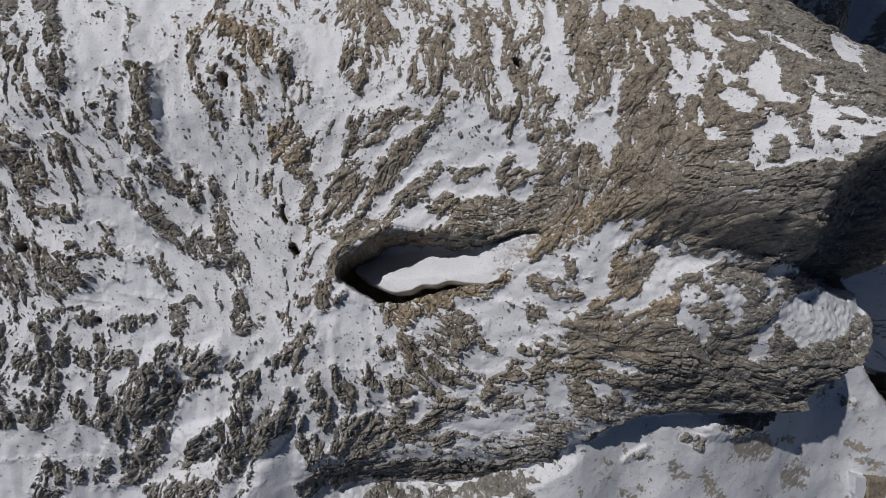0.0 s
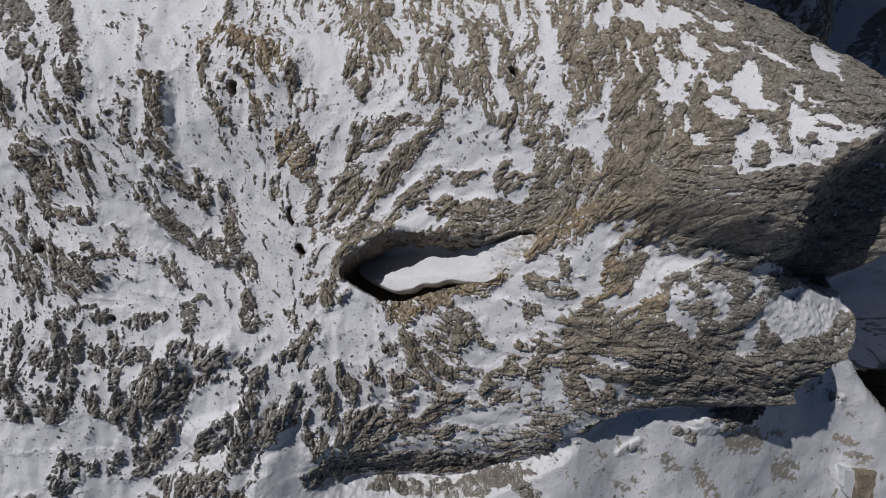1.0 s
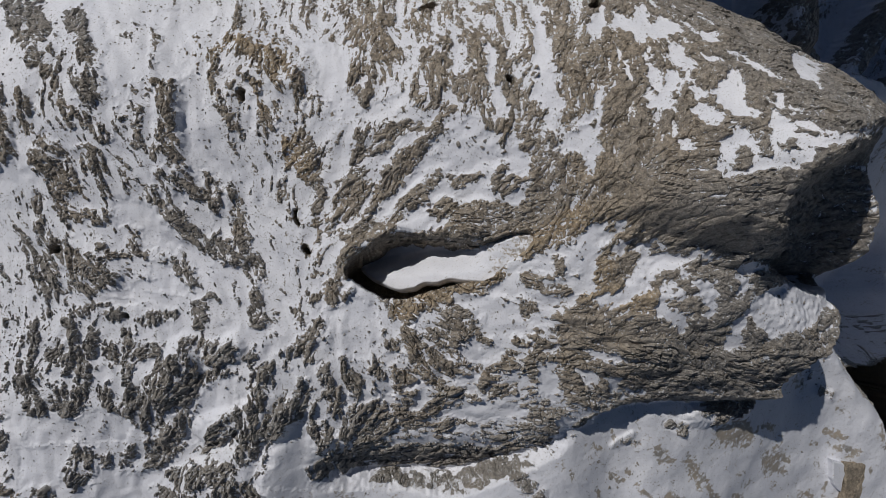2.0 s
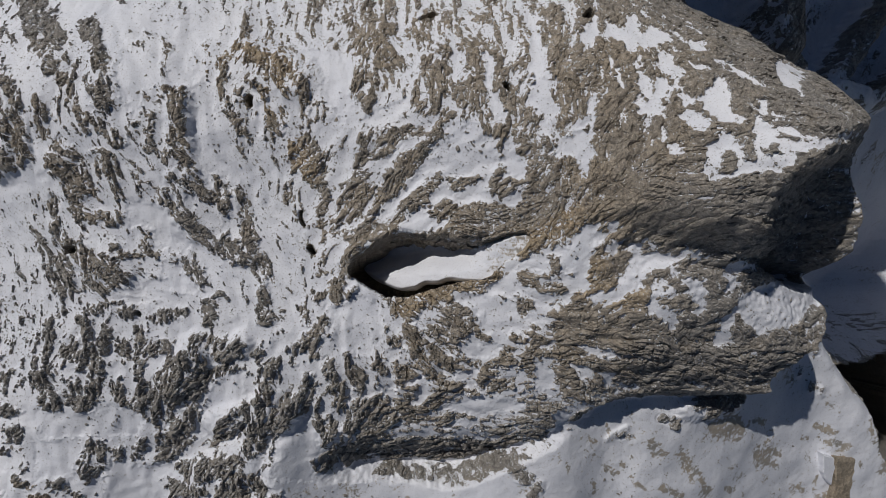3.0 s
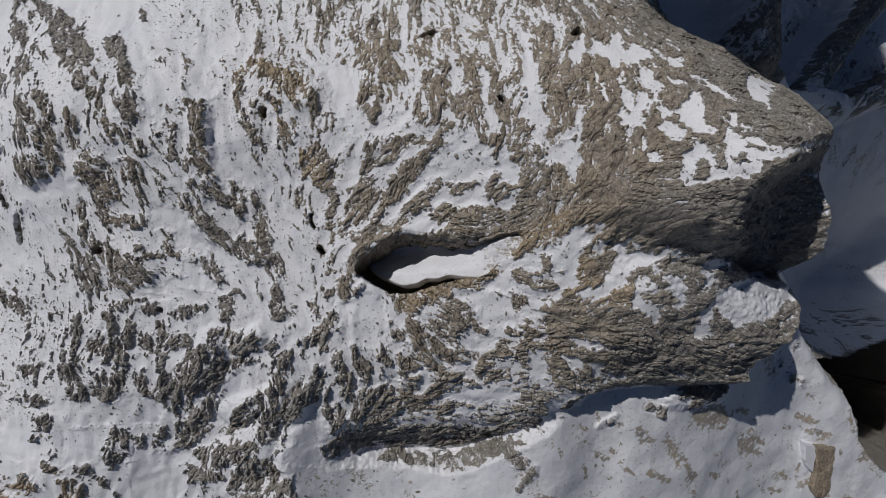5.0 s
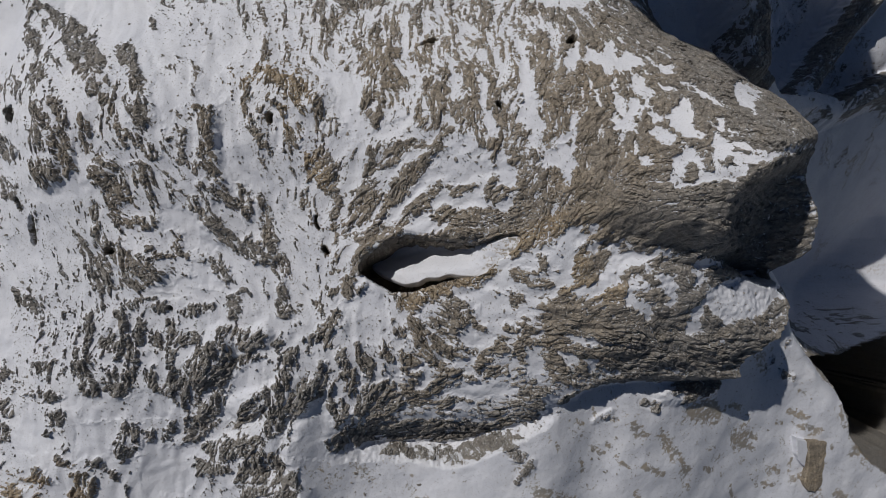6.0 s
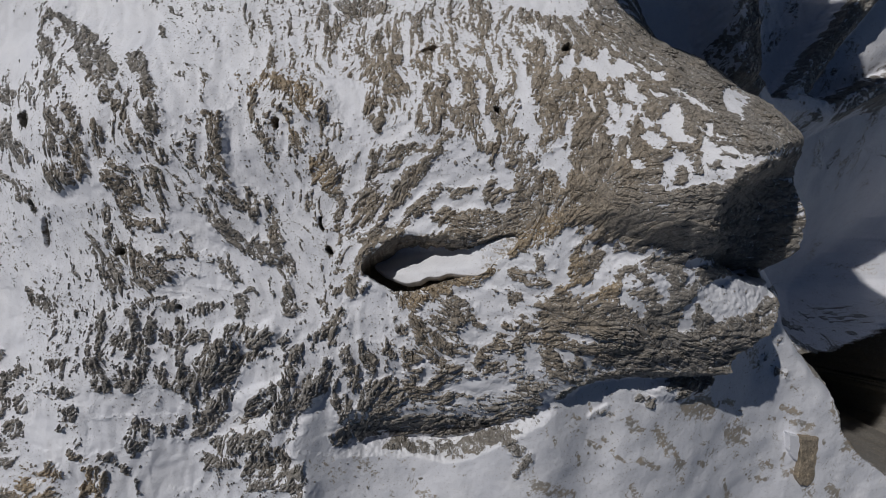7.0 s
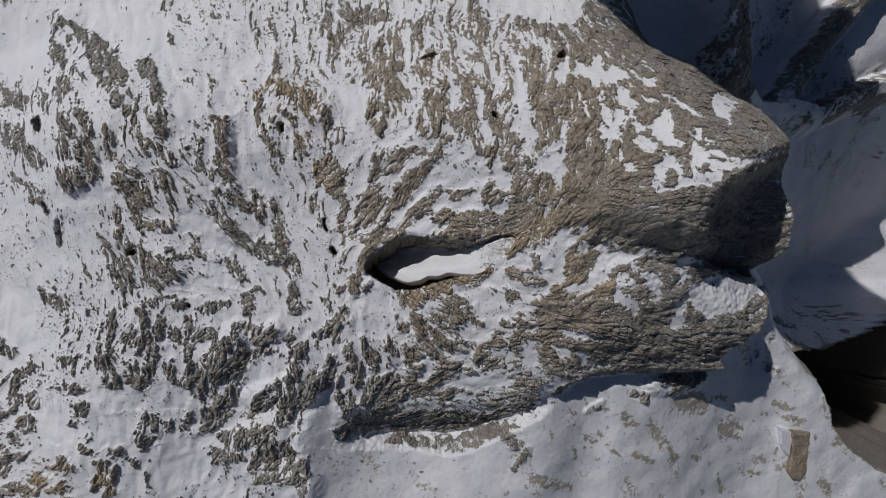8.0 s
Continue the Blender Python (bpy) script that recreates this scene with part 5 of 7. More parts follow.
island((-34.5, -21), (-32.7, -20.8), (-32.9, -21.9), (-34.5, -22.1))
island((-31.8, -19.2), (-31, -19.6), (-30.9, -20.7), (-31.8, -20.6))
island((-29.4, -18.1), (-28.6, -18.1), (-29.1, -19.9), (-29.6, -19.6))
island((-20.7, -15.7), (-19.2, -14.5), (-18.3, -13.8), (-18.1, -15), (-19.4, -17), (-20.9, -17.7))
island((-22.7, -18), (-20.9, -17.7), (-21.7, -18.9), (-22.9, -18.9))
island((-25.3, -21), (-22.8, -19.8), (-19.1, -18.9), (-18.8, -20.5), (-19, -21.9), (-24.5, -22.4))
patch((-12, 17.3), (-10.8, 17.5), (-9.6, 16.7), (-8.2, 15.7), (-8.1, 12.9), (-8.2, 11), (-8.8, 10.8), (-9.3, 12.3), (-10.2, 13.9), (-10.7, 15.7))
patch((-5.9, 11.8), (-4.1, 12.3), (-2.8, 12.6), (-2.8, 12.2), (-4.1, 11), (-6.4, 10.5), (-6.8, 10.9))
island((-17.2, 17.3), (-15.5, 17.1), (-14.4, 17), (-13.5, 15.6), (-13, 14.7), (-12.6, 13), (-13.5, 12.7), (-14.1, 13.8), (-15, 14.4), (-15.2, 15.4), (-16.1, 15.8), (-17, 15.6))
island((-12.6, 15.6), (-11.9, 15.1), (-11.4, 14.1), (-11.5, 13), (-12.1, 13.4), (-12.4, 14.4))
island((-13.6, 16.4), (-12.8, 15.9), (-12.6, 14.2), (-13, 14.7))
island((-16.8, 15.3), (-15.6, 14.2), (-14.8, 13.4), (-15, 13), (-16.1, 13.8), (-17, 14.4))
island((-14.2, 12.3), (-13.3, 12.3), (-13.3, 11), (-14.3, 9.7), (-14.7, 9.9))
island((-5.9, 19.9), (-3.8, 19.5), (-4, 18.5), (-4.7, 17.8), (-4.4, 15.9), (-5.2, 15.4), (-5.7, 16.4), (-6, 17.9))
island((-4.6, 15.9), (-3.5, 16.8), (-3.3, 15.1), (-3.7, 14.9), (-4.4, 15.2))
island((-6.9, 17), (-6.2, 16.9), (-6.1, 15.3), (-6.6, 15.6))
island((-8, 19.8), (-6.1, 20), (-6, 17.9), (-6.9, 17.5))
island((-7.3, 15.2), (-5.9, 15.3), (-5.9, 14.6), (-7, 13.8), (-7.7, 12.9), (-7.9, 13.8))
island((-6.8, 13.3), (-5.9, 12.8), (-6.1, 11.5), (-6.8, 12.2), (-7.7, 12.9))
island((-5.4, 14.8), (-4.7, 15), (-4.3, 13.9), (-4.6, 12.8), (-5.2, 13.5))
island((-2.6, 13.5), (-1.7, 12.9), (-1.9, 12.5), (-2.1, 11.3), (-2.6, 12))
island((-1.7, 15.9), (-0.9, 16.2), (-0.4, 15), (-0.6, 14.2), (-0.2, 12.8), (-0.2, 10.8), (-0.8, 11.6), (-1.5, 13.4), (-1.5, 14.2))
island((-2, 17.5), (-0.4, 16.6), (0.6, 16.3), (0.4, 15.8), (-0.7, 16.2), (-1.3, 16.7))
island((-4.6, 10), (-2.4, 10.5), (-1.1, 10.4), (-1.7, 9.9), (-3.7, 9.3), (-4.2, 8.1), (-5.5, 7.5), (-5.7, 8.2), (-4.6, 9))
island((-6.6, 9.9), (-5.9, 10), (-5.9, 9), (-6.7, 7.3), (-7.6, 7.1), (-7.3, 8.2))
island((-3.7, 7.3), (-3, 8.5), (-1.5, 8.8), (-1.3, 8.2), (-2.2, 6.8), (-3.3, 6.4))
island((-12.4, 12.4), (-11.6, 11.7), (-10.9, 10.9), (-11.8, 10.9))
island((-10, 12.3), (-9.3, 11.9), (-9.1, 11.2), (-9.7, 11.7))
island((-12.5, 10.2), (-11, 9.8), (-10.6, 8.7), (-11.5, 9), (-12.3, 9.4))
island((-13.4, 9.3), (-12.8, 9.1), (-12.4, 7.4), (-13.1, 6.5), (-13.5, 7.6))
island((-12.2, 8.7), (-11.3, 8.3), (-11.5, 7.2), (-12.2, 7.6))
patch((-3.1, 6), (-1.5, 6.4), (-1.5, 5.9), (-2.6, 5.1), (-3.8, 4.2), (-5.1, 3.3), (-5.4, 3.8), (-4.2, 4.5))
patch((-3.7, 2.2), (-2.9, 3.1), (-1.5, 3.8), (-1.3, 2.7), (-0.6, 2.2), (-2, 1.8), (-3.1, 1.3), (-4, 1.5))
island((-6.9, 6.5), (-6.5, 5.8), (-6.5, 4.2), (-7.2, 2.7), (-8.4, 2.5), (-9.3, 3.1), (-9.1, 3.6), (-8.1, 4.5), (-7.9, 5.4), (-7.4, 6.3))
island((-10.9, 3.1), (-10, 3.6), (-10.2, 2.7), (-10.5, 1.5), (-10.9, 1.5))
island((-5.8, 5.1), (-4.7, 6), (-3.7, 6.4), (-3.3, 5.5), (-4.2, 4.5), (-5.4, 3.8), (-5.8, 2.9), (-6.7, 1.5), (-7.2, 0.9), (-7.8, -0.3), (-7.8, -1), (-8.2, -2.3), (-9.1, -2.6), (-9.3, -1.2), (-8.1, 0.2), (-7.7, 1.3), (-7, 2.2), (-6.3, 3.6))
island((-3.8, 4), (-2.2, 5.3), (-0.8, 6.1), (-0.5, 5.7), (-1.1, 4.6), (-2.2, 3.8), (-3.5, 2.9), (-4.2, 2), (-5.1, 1.5), (-5.4, 2), (-4.4, 2.9))
island((-1.5, 3.3), (0.3, 4.2), (0.3, 2.2), (-1.1, 2.9))
island((-5.8, 6.4), (-3.7, 7.1), (-2.2, 7.2), (-2.9, 6.4), (-4.2, 6.2))
island((-14, 5.8), (-13.3, 6.1), (-13.1, 4.5), (-13.4, 4), (-13.9, 4.9))
island((-17.9, 4), (-17.3, 3.6), (-17.3, 2.6), (-16.6, 2), (-16.9, 0.1), (-16.4, -0.3), (-16.9, -0.5), (-17.6, 0.6), (-17.9, 2))
island((-16.9, -0.5), (-15.8, -0.8), (-15.8, -2.2), (-16.5, -2.6), (-16.9, -1.9))
island((-16.3, -2.6), (-15.6, -3.1), (-15.1, -3.8), (-15.3, -4.7), (-15.8, -4))
island((-11, -1.7), (-9.8, -1.9), (-10.3, -2.4), (-11, -2.1))
island((-9.8, -4.4), (-8.4, -3.5), (-8.2, -4.4), (-9.4, -4.8))
island((-13.1, -4.7), (-12.1, -4.7), (-11.7, -6.3), (-12.4, -6.3))
patch((-16, -19.2), (-15.1, -17.3), (-13.4, -15.3), (-12.2, -15.3), (-11.6, -16.9), (-11.7, -19.5), (-12.8, -20.6), (-12.5, -22.7), (-16, -21.5))
patch((-11.6, -22.5), (-9.2, -21.8), (-7.2, -22.4), (-7.6, -23.6), (-11.6, -22.9))
island((-16.7, -5.6), (-14.9, -5.4), (-14.2, -5.8), (-15.3, -6.3), (-16.4, -6.7))
island((-12.1, -7.4), (-11, -7), (-10.7, -8.1), (-10.9, -9.3), (-11.9, -9.6), (-12.2, -8.6))
island((-15.2, -9.6), (-14, -9.1), (-14.3, -10.3), (-15.3, -11.5), (-15, -12.9), (-15.8, -13.9), (-17, -14.9), (-17.6, -14.1), (-16.4, -12.7), (-16.2, -11.5), (-16.4, -10.5))
island((-13.8, -9.6), (-13.1, -9.1), (-12.9, -10.1), (-13.7, -10.3))
island((-10.8, -9.6), (-10.1, -9.1), (-10, -10.6), (-9.8, -11.6), (-10.5, -11.8), (-10.8, -10.8))
island((-12.5, -11), (-11.5, -10.8), (-11.7, -12.9), (-12.5, -13.8), (-13, -12.8))
island((-8.1, -11.1), (-7.4, -10.2), (-6.8, -11.7), (-7.5, -13), (-7.9, -14.1), (-8.4, -13.2), (-8, -12.2))
island((-9.2, -14), (-8.1, -13.8), (-7.1, -13.3), (-6.2, -14.4), (-6.5, -15.6), (-8, -17.2), (-9, -17.7), (-9.4, -15.9))
island((-11, -15.3), (-10, -14.5), (-9.4, -17), (-9.7, -17.6), (-10.8, -16.7))
island((-6.2, -8.7), (-5.3, -9.7), (-4.9, -11.2), (-5.6, -11.7), (-6, -10.6))
island((-5.3, -10.4), (-3.9, -10.2), (-2, -9.9), (-2.5, -11.2), (-3.9, -11.7), (-4.9, -11.2))
island((-4.5, -13.9), (-4, -12.8), (-2.8, -12.3), (-2.3, -12.8), (-3.3, -14.5), (-4.5, -14.8))
island((-2.1, -14.6), (-1.1, -13.1), (0.4, -12.6), (0.9, -13.4), (-0.6, -14.3))
island((-6.3, -16.2), (-4.5, -14.8), (-4.1, -16.6), (-5.2, -18.2), (-6.8, -18.5), (-7.1, -17.3))
island((-3.9, -8.7), (-1.8, -8.4), (-1.5, -9.1), (-2.9, -9.6))
island((-3.6, -6.7), (-2.2, -6.2), (-2, -7.2), (-3.1, -7.4))
island((-4.3, -7.7), (-3.2, -8.2), (-3.6, -8.9))
island((-1.1, -9.1), (0.8, -9.6), (0.8, -10.7), (-1.3, -10.4))
island((-18.1, -15.5), (-16.1, -14.9), (-16.4, -17.3), (-17.7, -19.9), (-18.7, -20))
island((-15.6, -14.2), (-13.3, -13), (-12, -13.4), (-12.9, -14.5), (-14.4, -15.8), (-15.8, -16.8))
island((-11.7, -19.5), (-9.3, -19.3), (-7.7, -21.4), (-9.7, -22), (-11.5, -21.3), (-12.4, -22), (-12.5, -20.4))
island((-6.5, -20.3), (-4.4, -21), (-4.5, -22.9), (-5.6, -23))
patch((3.3, 16.1), (3.9, 15.6), (3.7, 13.4), (4.5, 11.7), (4.9, 10.5), (4.7, 10.1), (4.3, 10.9), (3.5, 12.6), (3.3, 14.3))
patch((6.9, 15.7), (7.6, 13.8), (8.3, 12.5), (8.5, 10.5), (8, 10), (7.4, 10.6), (6.8, 11.9), (6.8, 13.5))
patch((12.8, 18.2), (13.4, 17.3), (14.5, 17), (15.3, 15.6), (14.1, 14.9), (13.5, 15.7), (12.7, 16.8))
patch((12.3, 15.6), (13, 14.6), (13.3, 12.8), (13.8, 12), (13.5, 11.8), (12.7, 12.9), (12.4, 14.2))
patch((10.6, 17), (11.6, 18.2), (11.8, 17.7), (11, 15.2), (10.6, 15.2))
patch((0.2, 10.3), (2.7, 10.2), (3.5, 9.1), (4.4, 8.9), (4.6, 7.3), (4, 6.1), (0.2, 6.3))
patch((4.8, 9.1), (5.4, 8.5), (6.4, 7.2), (6.6, 6), (5.3, 6.1), (4.8, 7.3))
patch((8.9, 8.6), (10.4, 8.9), (11.1, 8.4), (11.5, 7.3), (10.9, 5.8), (10.5, 6.6), (9.7, 7.6), (8.8, 7.4))
patch((10.7, 11.5), (11.6, 11.8), (11.4, 10.7), (10.9, 10.3))
island((2.1, 15.7), (2.9, 16.2), (3.3, 14.3), (3.5, 13), (3.9, 12.1), (3.1, 12.6), (2.5, 13.5), (2.3, 14.6))
island((1.9, 13.9), (2.7, 13.7), (3.3, 12.2), (2.7, 11), (3.5, 10.5), (2.5, 10.8), (2.1, 12.2))
island((3.9, 14.2), (4.5, 13.7), (5.1, 12.9), (5.3, 11.6), (4.9, 11.1), (4.3, 12.1), (4, 13.2))
island((6.5, 14.2), (7, 13.9), (6.6, 11.9), (6.5, 11.1), (6.9, 10.3), (7.2, 10.1), (6.5, 9.6), (6.1, 10.8), (6.3, 12.4))
island((7.7, 18.7), (9.3, 18.5), (9, 16.3), (8.5, 14.5), (8.5, 13.7), (7.9, 14), (8, 15.5), (7.7, 16.8))
island((8.5, 13.7), (10, 14), (10.7, 12.7), (11.2, 11.9), (10.5, 10.8), (8.9, 10.7), (8.5, 11.7))
island((9, 16.3), (10.8, 15.7), (12.2, 14.5), (12.2, 13.8), (10.4, 13.6), (8.9, 13.9))
island((10.7, 13.5), (12.5, 13.2), (12.1, 11.8), (11.1, 12.3))
island((12.5, 16.5), (13.5, 15.7), (13.6, 14.1), (13.2, 12.9), (12.9, 14.2), (12.5, 15.5))
island((3.1, 9.9), (4.3, 10.1), (4.7, 9.5), (4.5, 9.1), (3.5, 9.1))
island((4.9, 11.3), (6.1, 10), (6.3, 9), (6, 8.4), (5.4, 8.9), (5.3, 10))
island((5.6, 8.3), (6.5, 8.2), (6.4, 7.4), (5.8, 7.7))
island((7.6, 9.3), (8.6, 8.6), (8.4, 7.8), (7.7, 8.1))
island((8.6, 9.2), (10, 9.3), (11.4, 9.3), (10, 8.9), (8.9, 8.6))
island((9.2, 7.4), (10.3, 7.5), (10.6, 6.2), (9.5, 5.9))
island((4.4, 7.7), (4.8, 6.9), (4.7, 6.1), (4, 6.1))
island((7, 7.6), (7.7, 7.1), (7.6, 6), (6.8, 6))
island((12.1, 11.8), (13.3, 11.3), (13.6, 9.9), (12.5, 9.8), (12.1, 10.6))
patch((0.7, 5), (2.8, 5.4), (3.7, 4.9), (4.5, 4.3), (2.4, 4.1), (0.7, 4))
patch((5.1, 4.3), (6.1, 5.3), (6.7, 5.4), (6.4, 4.4), (6, 3.8), (5.4, 3.7))
patch((0, 2.8), (2, 2.6), (1.6, 2.3), (0, 2.4))
patch((9.7, -1), (10.6, -0.2), (10.3, 0.7), (10.9, 1.9), (12.6, 1.5), (13, 1.1), (12.1, 0.3), (11.8, -1), (11.9, -3.2), (10.8, -3.7), (9.8, -2.8))
patch((14.6, -1), (15.3, 0.7), (16.3, 0.7), (16.6, -2.2), (16.1, -3.1), (15.5, -4), (14.2, -4.3), (13, -4.3), (11.9, -3.6), (13.9, -3.1), (14.5, -2.3))
patch((6.1, -3.3), (8.2, -3.5), (9.5, -3.7), (9.2, -4.6), (7.5, -4.4))
patch((0.8, -3.4), (3, -3.8), (5.3, -4.3), (6, -6.1), (3.5, -5.9), (2.6, -4.8), (1, -4.3))
island((0.5, 6.1), (2.8, 6.2), (2.8, 5.4), (1.1, 5), (0.7, 5.2))
island((3.7, 5.3), (4.4, 6.5), (5.7, 5.7), (6.1, 4.9), (5.5, 4.5), (4.5, 4.7))
island((0.3, 3.5), (3.7, 4.2), (5.4, 3.4), (6.8, 4), (8.1, 4.8), (9.3, 3.9), (8.6, 3), (7.1, 2.2), (5.1, 1.5), (2.9, 1.5), (2, 2.2), (0.3, 2.1))
island((9, 1.9), (10.1, 2.7), (10.6, 1.5), (9.9, 0.3), (9.2, 0.2), (8.7, 1.1))
island((8.8, -0.2), (9.6, -0.2), (9.9, -1.9), (9.4, -3), (8.7, -1.7))
island((7.1, -2.4), (8.9, -1.9), (9.4, -2.8), (8.4, -3.3), (7.4, -3.1))
island((6.2, -1.5), (7.1, -1.9), (6.7, -2.9))
island((10.1, -1.7), (10.9, -1.4), (11, -2.3), (10.4, -2.3))
island((11.5, 0.3), (12.7, 0.7), (13, -0.2), (13.7, -1), (14.6, -1), (14.7, -2.3), (13.9, -3.1), (12.3, -3.2), (12.5, -1.4), (12.2, -0.4))
island((13, 1.5), (14, 1.9), (15.1, 0.7), (14.8, -0.8), (14.1, -0.1), (14.2, 0.7))
island((6.1, -4.2), (7.2, -3.8), (8.1, -4.4), (7.3, -5.6), (6.6, -5.9))
island((0.8, -4.6), (2.1, -5), (3.1, -6.1), (1.2, -6.2))
patch((1.5, -8.3), (3.1, -7.8), (4.9, -8.3), (4.8, -9.5), (3.2, -9.6), (2.2, -9.3))
patch((0.8, -11.2), (3.2, -10.4), (3.2, -11.2), (1.3, -11.8))
patch((0.9, -14.3), (3.3, -13.6), (7.7, -14.1), (7.3, -15), (3.4, -15.4), (0.9, -15.2))
patch((0.7, -16.5), (3.4, -16.1), (3.4, -16.7), (0.9, -16.9))
patch((11.5, -7.1), (12.4, -8.8), (14.9, -9), (17.6, -9.3), (15, -9.5), (12.5, -9.3))
patch((11, -9.9), (12.8, -10.4), (15.6, -11.6), (14.1, -12.1), (12.5, -11.4))
patch((8.2, -9.9), (9.6, -10.4), (10.2, -11.5), (9.9, -12.8), (8.5, -12.6))
patch((10.2, -15.1), (11.1, -14.8), (12.2, -15.5), (11.7, -17.1), (10.8, -17))
island((1.5, -5.9), (2.6, -5.5), (2.8, -6.9), (1.7, -7.1))
island((3.1, -7.6), (4.2, -7.3), (4, -8.1))
island((5.2, -8.8), (6.1, -9), (6.4, -9.7), (5.5, -10.5), (3.6, -10.3), (4.5, -9.5))
island((7, -8.9), (7.4, -8.4), (8, -9.9), (8.4, -11.5), (7.7, -11.8), (7.1, -10.5))
island((0.6, -9.6), (3.2, -9.6), (3.4, -10.3), (0.8, -10.7))
island((3.2, -11.2), (3.9, -10.1), (4.6, -10.8), (4, -12.2), (3, -12.5))
island((9.6, -5.1), (11.8, -5.5), (12.3, -6.9), (11.8, -9.4), (10.5, -9.4), (10, -6.9))
island((13.1, -10.6), (13.5, -10.4), (14.3, -11.8), (13.6, -12))
patch((24.3, 14.1), (34.3, 18.2), (25.1, 11.8), (24.2, 9.9), (24.4, 11.4), (23.6, 11.5))
patch((42.8, 20.3), (48.1, 19.4), (52.3, 18.4), (55.9, 17), (52, 17.2), (49.3, 18.5))
patch((20.7, 13.2), (21.6, 12.5), (22.4, 12.1), (23, 11), (22.2, 11.4), (21.4, 12.1))
patch((19.6, 13.9), (21.2, 14), (21.6, 13.5), (20.2, 13.4))
patch((18.4, 15.8), (19.6, 15.8), (18.9, 14.6), (18.4, 14.9))
patch((14.9, 16.4), (15.8, 17.5), (16.8, 16.9), (17.2, 15.8), (16.1, 15.6), (14.8, 15.1))
patch((15.7, 13.9), (16.7, 15), (16.9, 13.6), (17.3, 13.1), (17.1, 11.6), (17.7, 10.5), (17, 10.2), (16.7, 11.3), (16.4, 12.6), (15.8, 13.2))
# the dome, the shoulder and the gully head
island((12.1, 9.5), (14.1, 9.6), (15.8, 8.9), (16.7, 7.5), (17.8, 6.6), (18.2, 4.1), (18.9, 1.8), (15.7, 2), (13.2, 2.3), (11.7, 4.6), (12.1, 6.9))
patch((17.9, 5.7), (18.1, 6.9), (18.4, 7.4), (19.3, 8.3), (19.7, 7.9), (19.9, 7.1), (20.3, 6.2), (20.6, 6.5), (20.7, 7.9), (20.9, 8.9), (21.3, 9.4), (21.4, 8.8), (22, 8.2), (22.3, 7.4), (23.8, 7.1), (54.1, 14.9), (23.6, 6.5), (23, 6.3), (22.7, 5.6), (22, 5), (20.8, 5.3), (19.5, 5.1), (18.4, 4.8), (18.2, 5.2))
island((19.1, 7), (19.5, 6.9), (19.7, 6.1), (19.7, 5.6), (19.3, 5.3), (18.9, 5.6), (18.9, 6.3))
island((21.6, 7.3), (22, 7.3), (22, 6.6), (21.6, 6.2), (21.4, 6.8))
island((19.8, 8), (20.6, 8.3), (20.6, 7.4), (20.6, 6.3), (20.3, 6.2), (20, 7.1))
patch((16.7, 9.9), (17.3, 10), (18, 9.5), (18.5, 9.3), (18.2, 8.2), (17.5, 8.5), (17.1, 9.1))
patch((17.8, 10.7), (19.4, 12.1), (20, 12.2), (20, 11.2), (19.7, 9.7), (20, 9.1), (20.6, 8.7), (20.2, 8.5), (19.1, 9), (18.6, 9.5), (18.1, 10.1))
patch((21.5, 10.4), (22.2, 10.2), (21.9, 9.3), (21.3, 9.4))
patch((14.4, 13.5), (14.9, 12.9), (15.4, 11.6), (15.8, 10.4), (15.8, 9.6), (15, 9.9), (14.1, 10.2), (14.1, 11.2), (14.9, 11.1), (14.3, 12.3))
patch((15.7, 12.8), (16.4, 12.3), (16.4, 11.5), (15.9, 11), (15.4, 11.4))
patch((14.6, 14.6), (14.7, 14.2), (14.4, 13.5), (14.2, 14))
patch((15.5, 8.9), (15.9, 8.5), (16, 7.9), (16.7, 7.6), (16.7, 6.9), (16.2, 7), (15.7, 7.8))
patch((17.9, 13.7), (19, 13.2), (18.6, 13), (18, 13.3))
patch((21.9, 8.8), (22.3, 8.3), (22.8, 8.1), (23.6, 7.3), (23, 7.5), (22.4, 8.1))
patch((47.4, 17.7), (50.9, 17.2), (55.9, 16.9), (51.7, 16.8))
patch((16.7, 5.2), (17.4, 4.7), (16.9, 4.9))
island((12.9, 1.9), (14.4, 2.1), (20.5, 0.3), (22.2, -0.9), (24.2, -2.2), (23.9, -4.8), (23.3, -6.7), (27.4, -9.3), (30.9, -12.6), (23.1, -12.8), (18, -12.4), (14.4, -13.2), (12.5, -11.4), (12.2, -9.3), (14, -6.8), (11.7, -5), (11.6, -4.1), (13.8, -1.4))
patch((11.9, -3.6), (12.9, -3.4), (14.2, -3.1), (14.5, -2), (15, -1), (15.4, -0.4), (14.9, -0.1), (15.2, 0.9), (16.4, 0.9), (17.3, 0.1), (17.1, -0.1), (18.6, -0.2), (18.9, 0.1), (20, -0.1), (20.2, -0.5), (19.1, -0.7), (18.8, -1.2), (18.7, -1.8), (18.1, -1.8), (17.9, -1.2), (17, -1.4), (16.3, -2.2), (16.2, -2.9), (15.1, -3.5), (14.4, -4.2), (13.2, -4.4), (12.2, -4.1))
island((15.8, 0.1), (16.1, 0.9), (16.5, -0.1), (16, -0.3))
patch((10.9, 1.9), (11.7, 1.7), (13, 1.4), (12.8, 1.1), (12, 0.7), (11.7, 0.1), (10.9, -0.2), (10.6, 1.1))
patch((12.9, 0.3), (13.5, 0.9), (14.3, 0.5), (13.9, -0.4), (13.2, -0.2))
patch((12.8, 2.3), (13.5, 2.5), (13.7, 1.7), (13.2, 1.5))
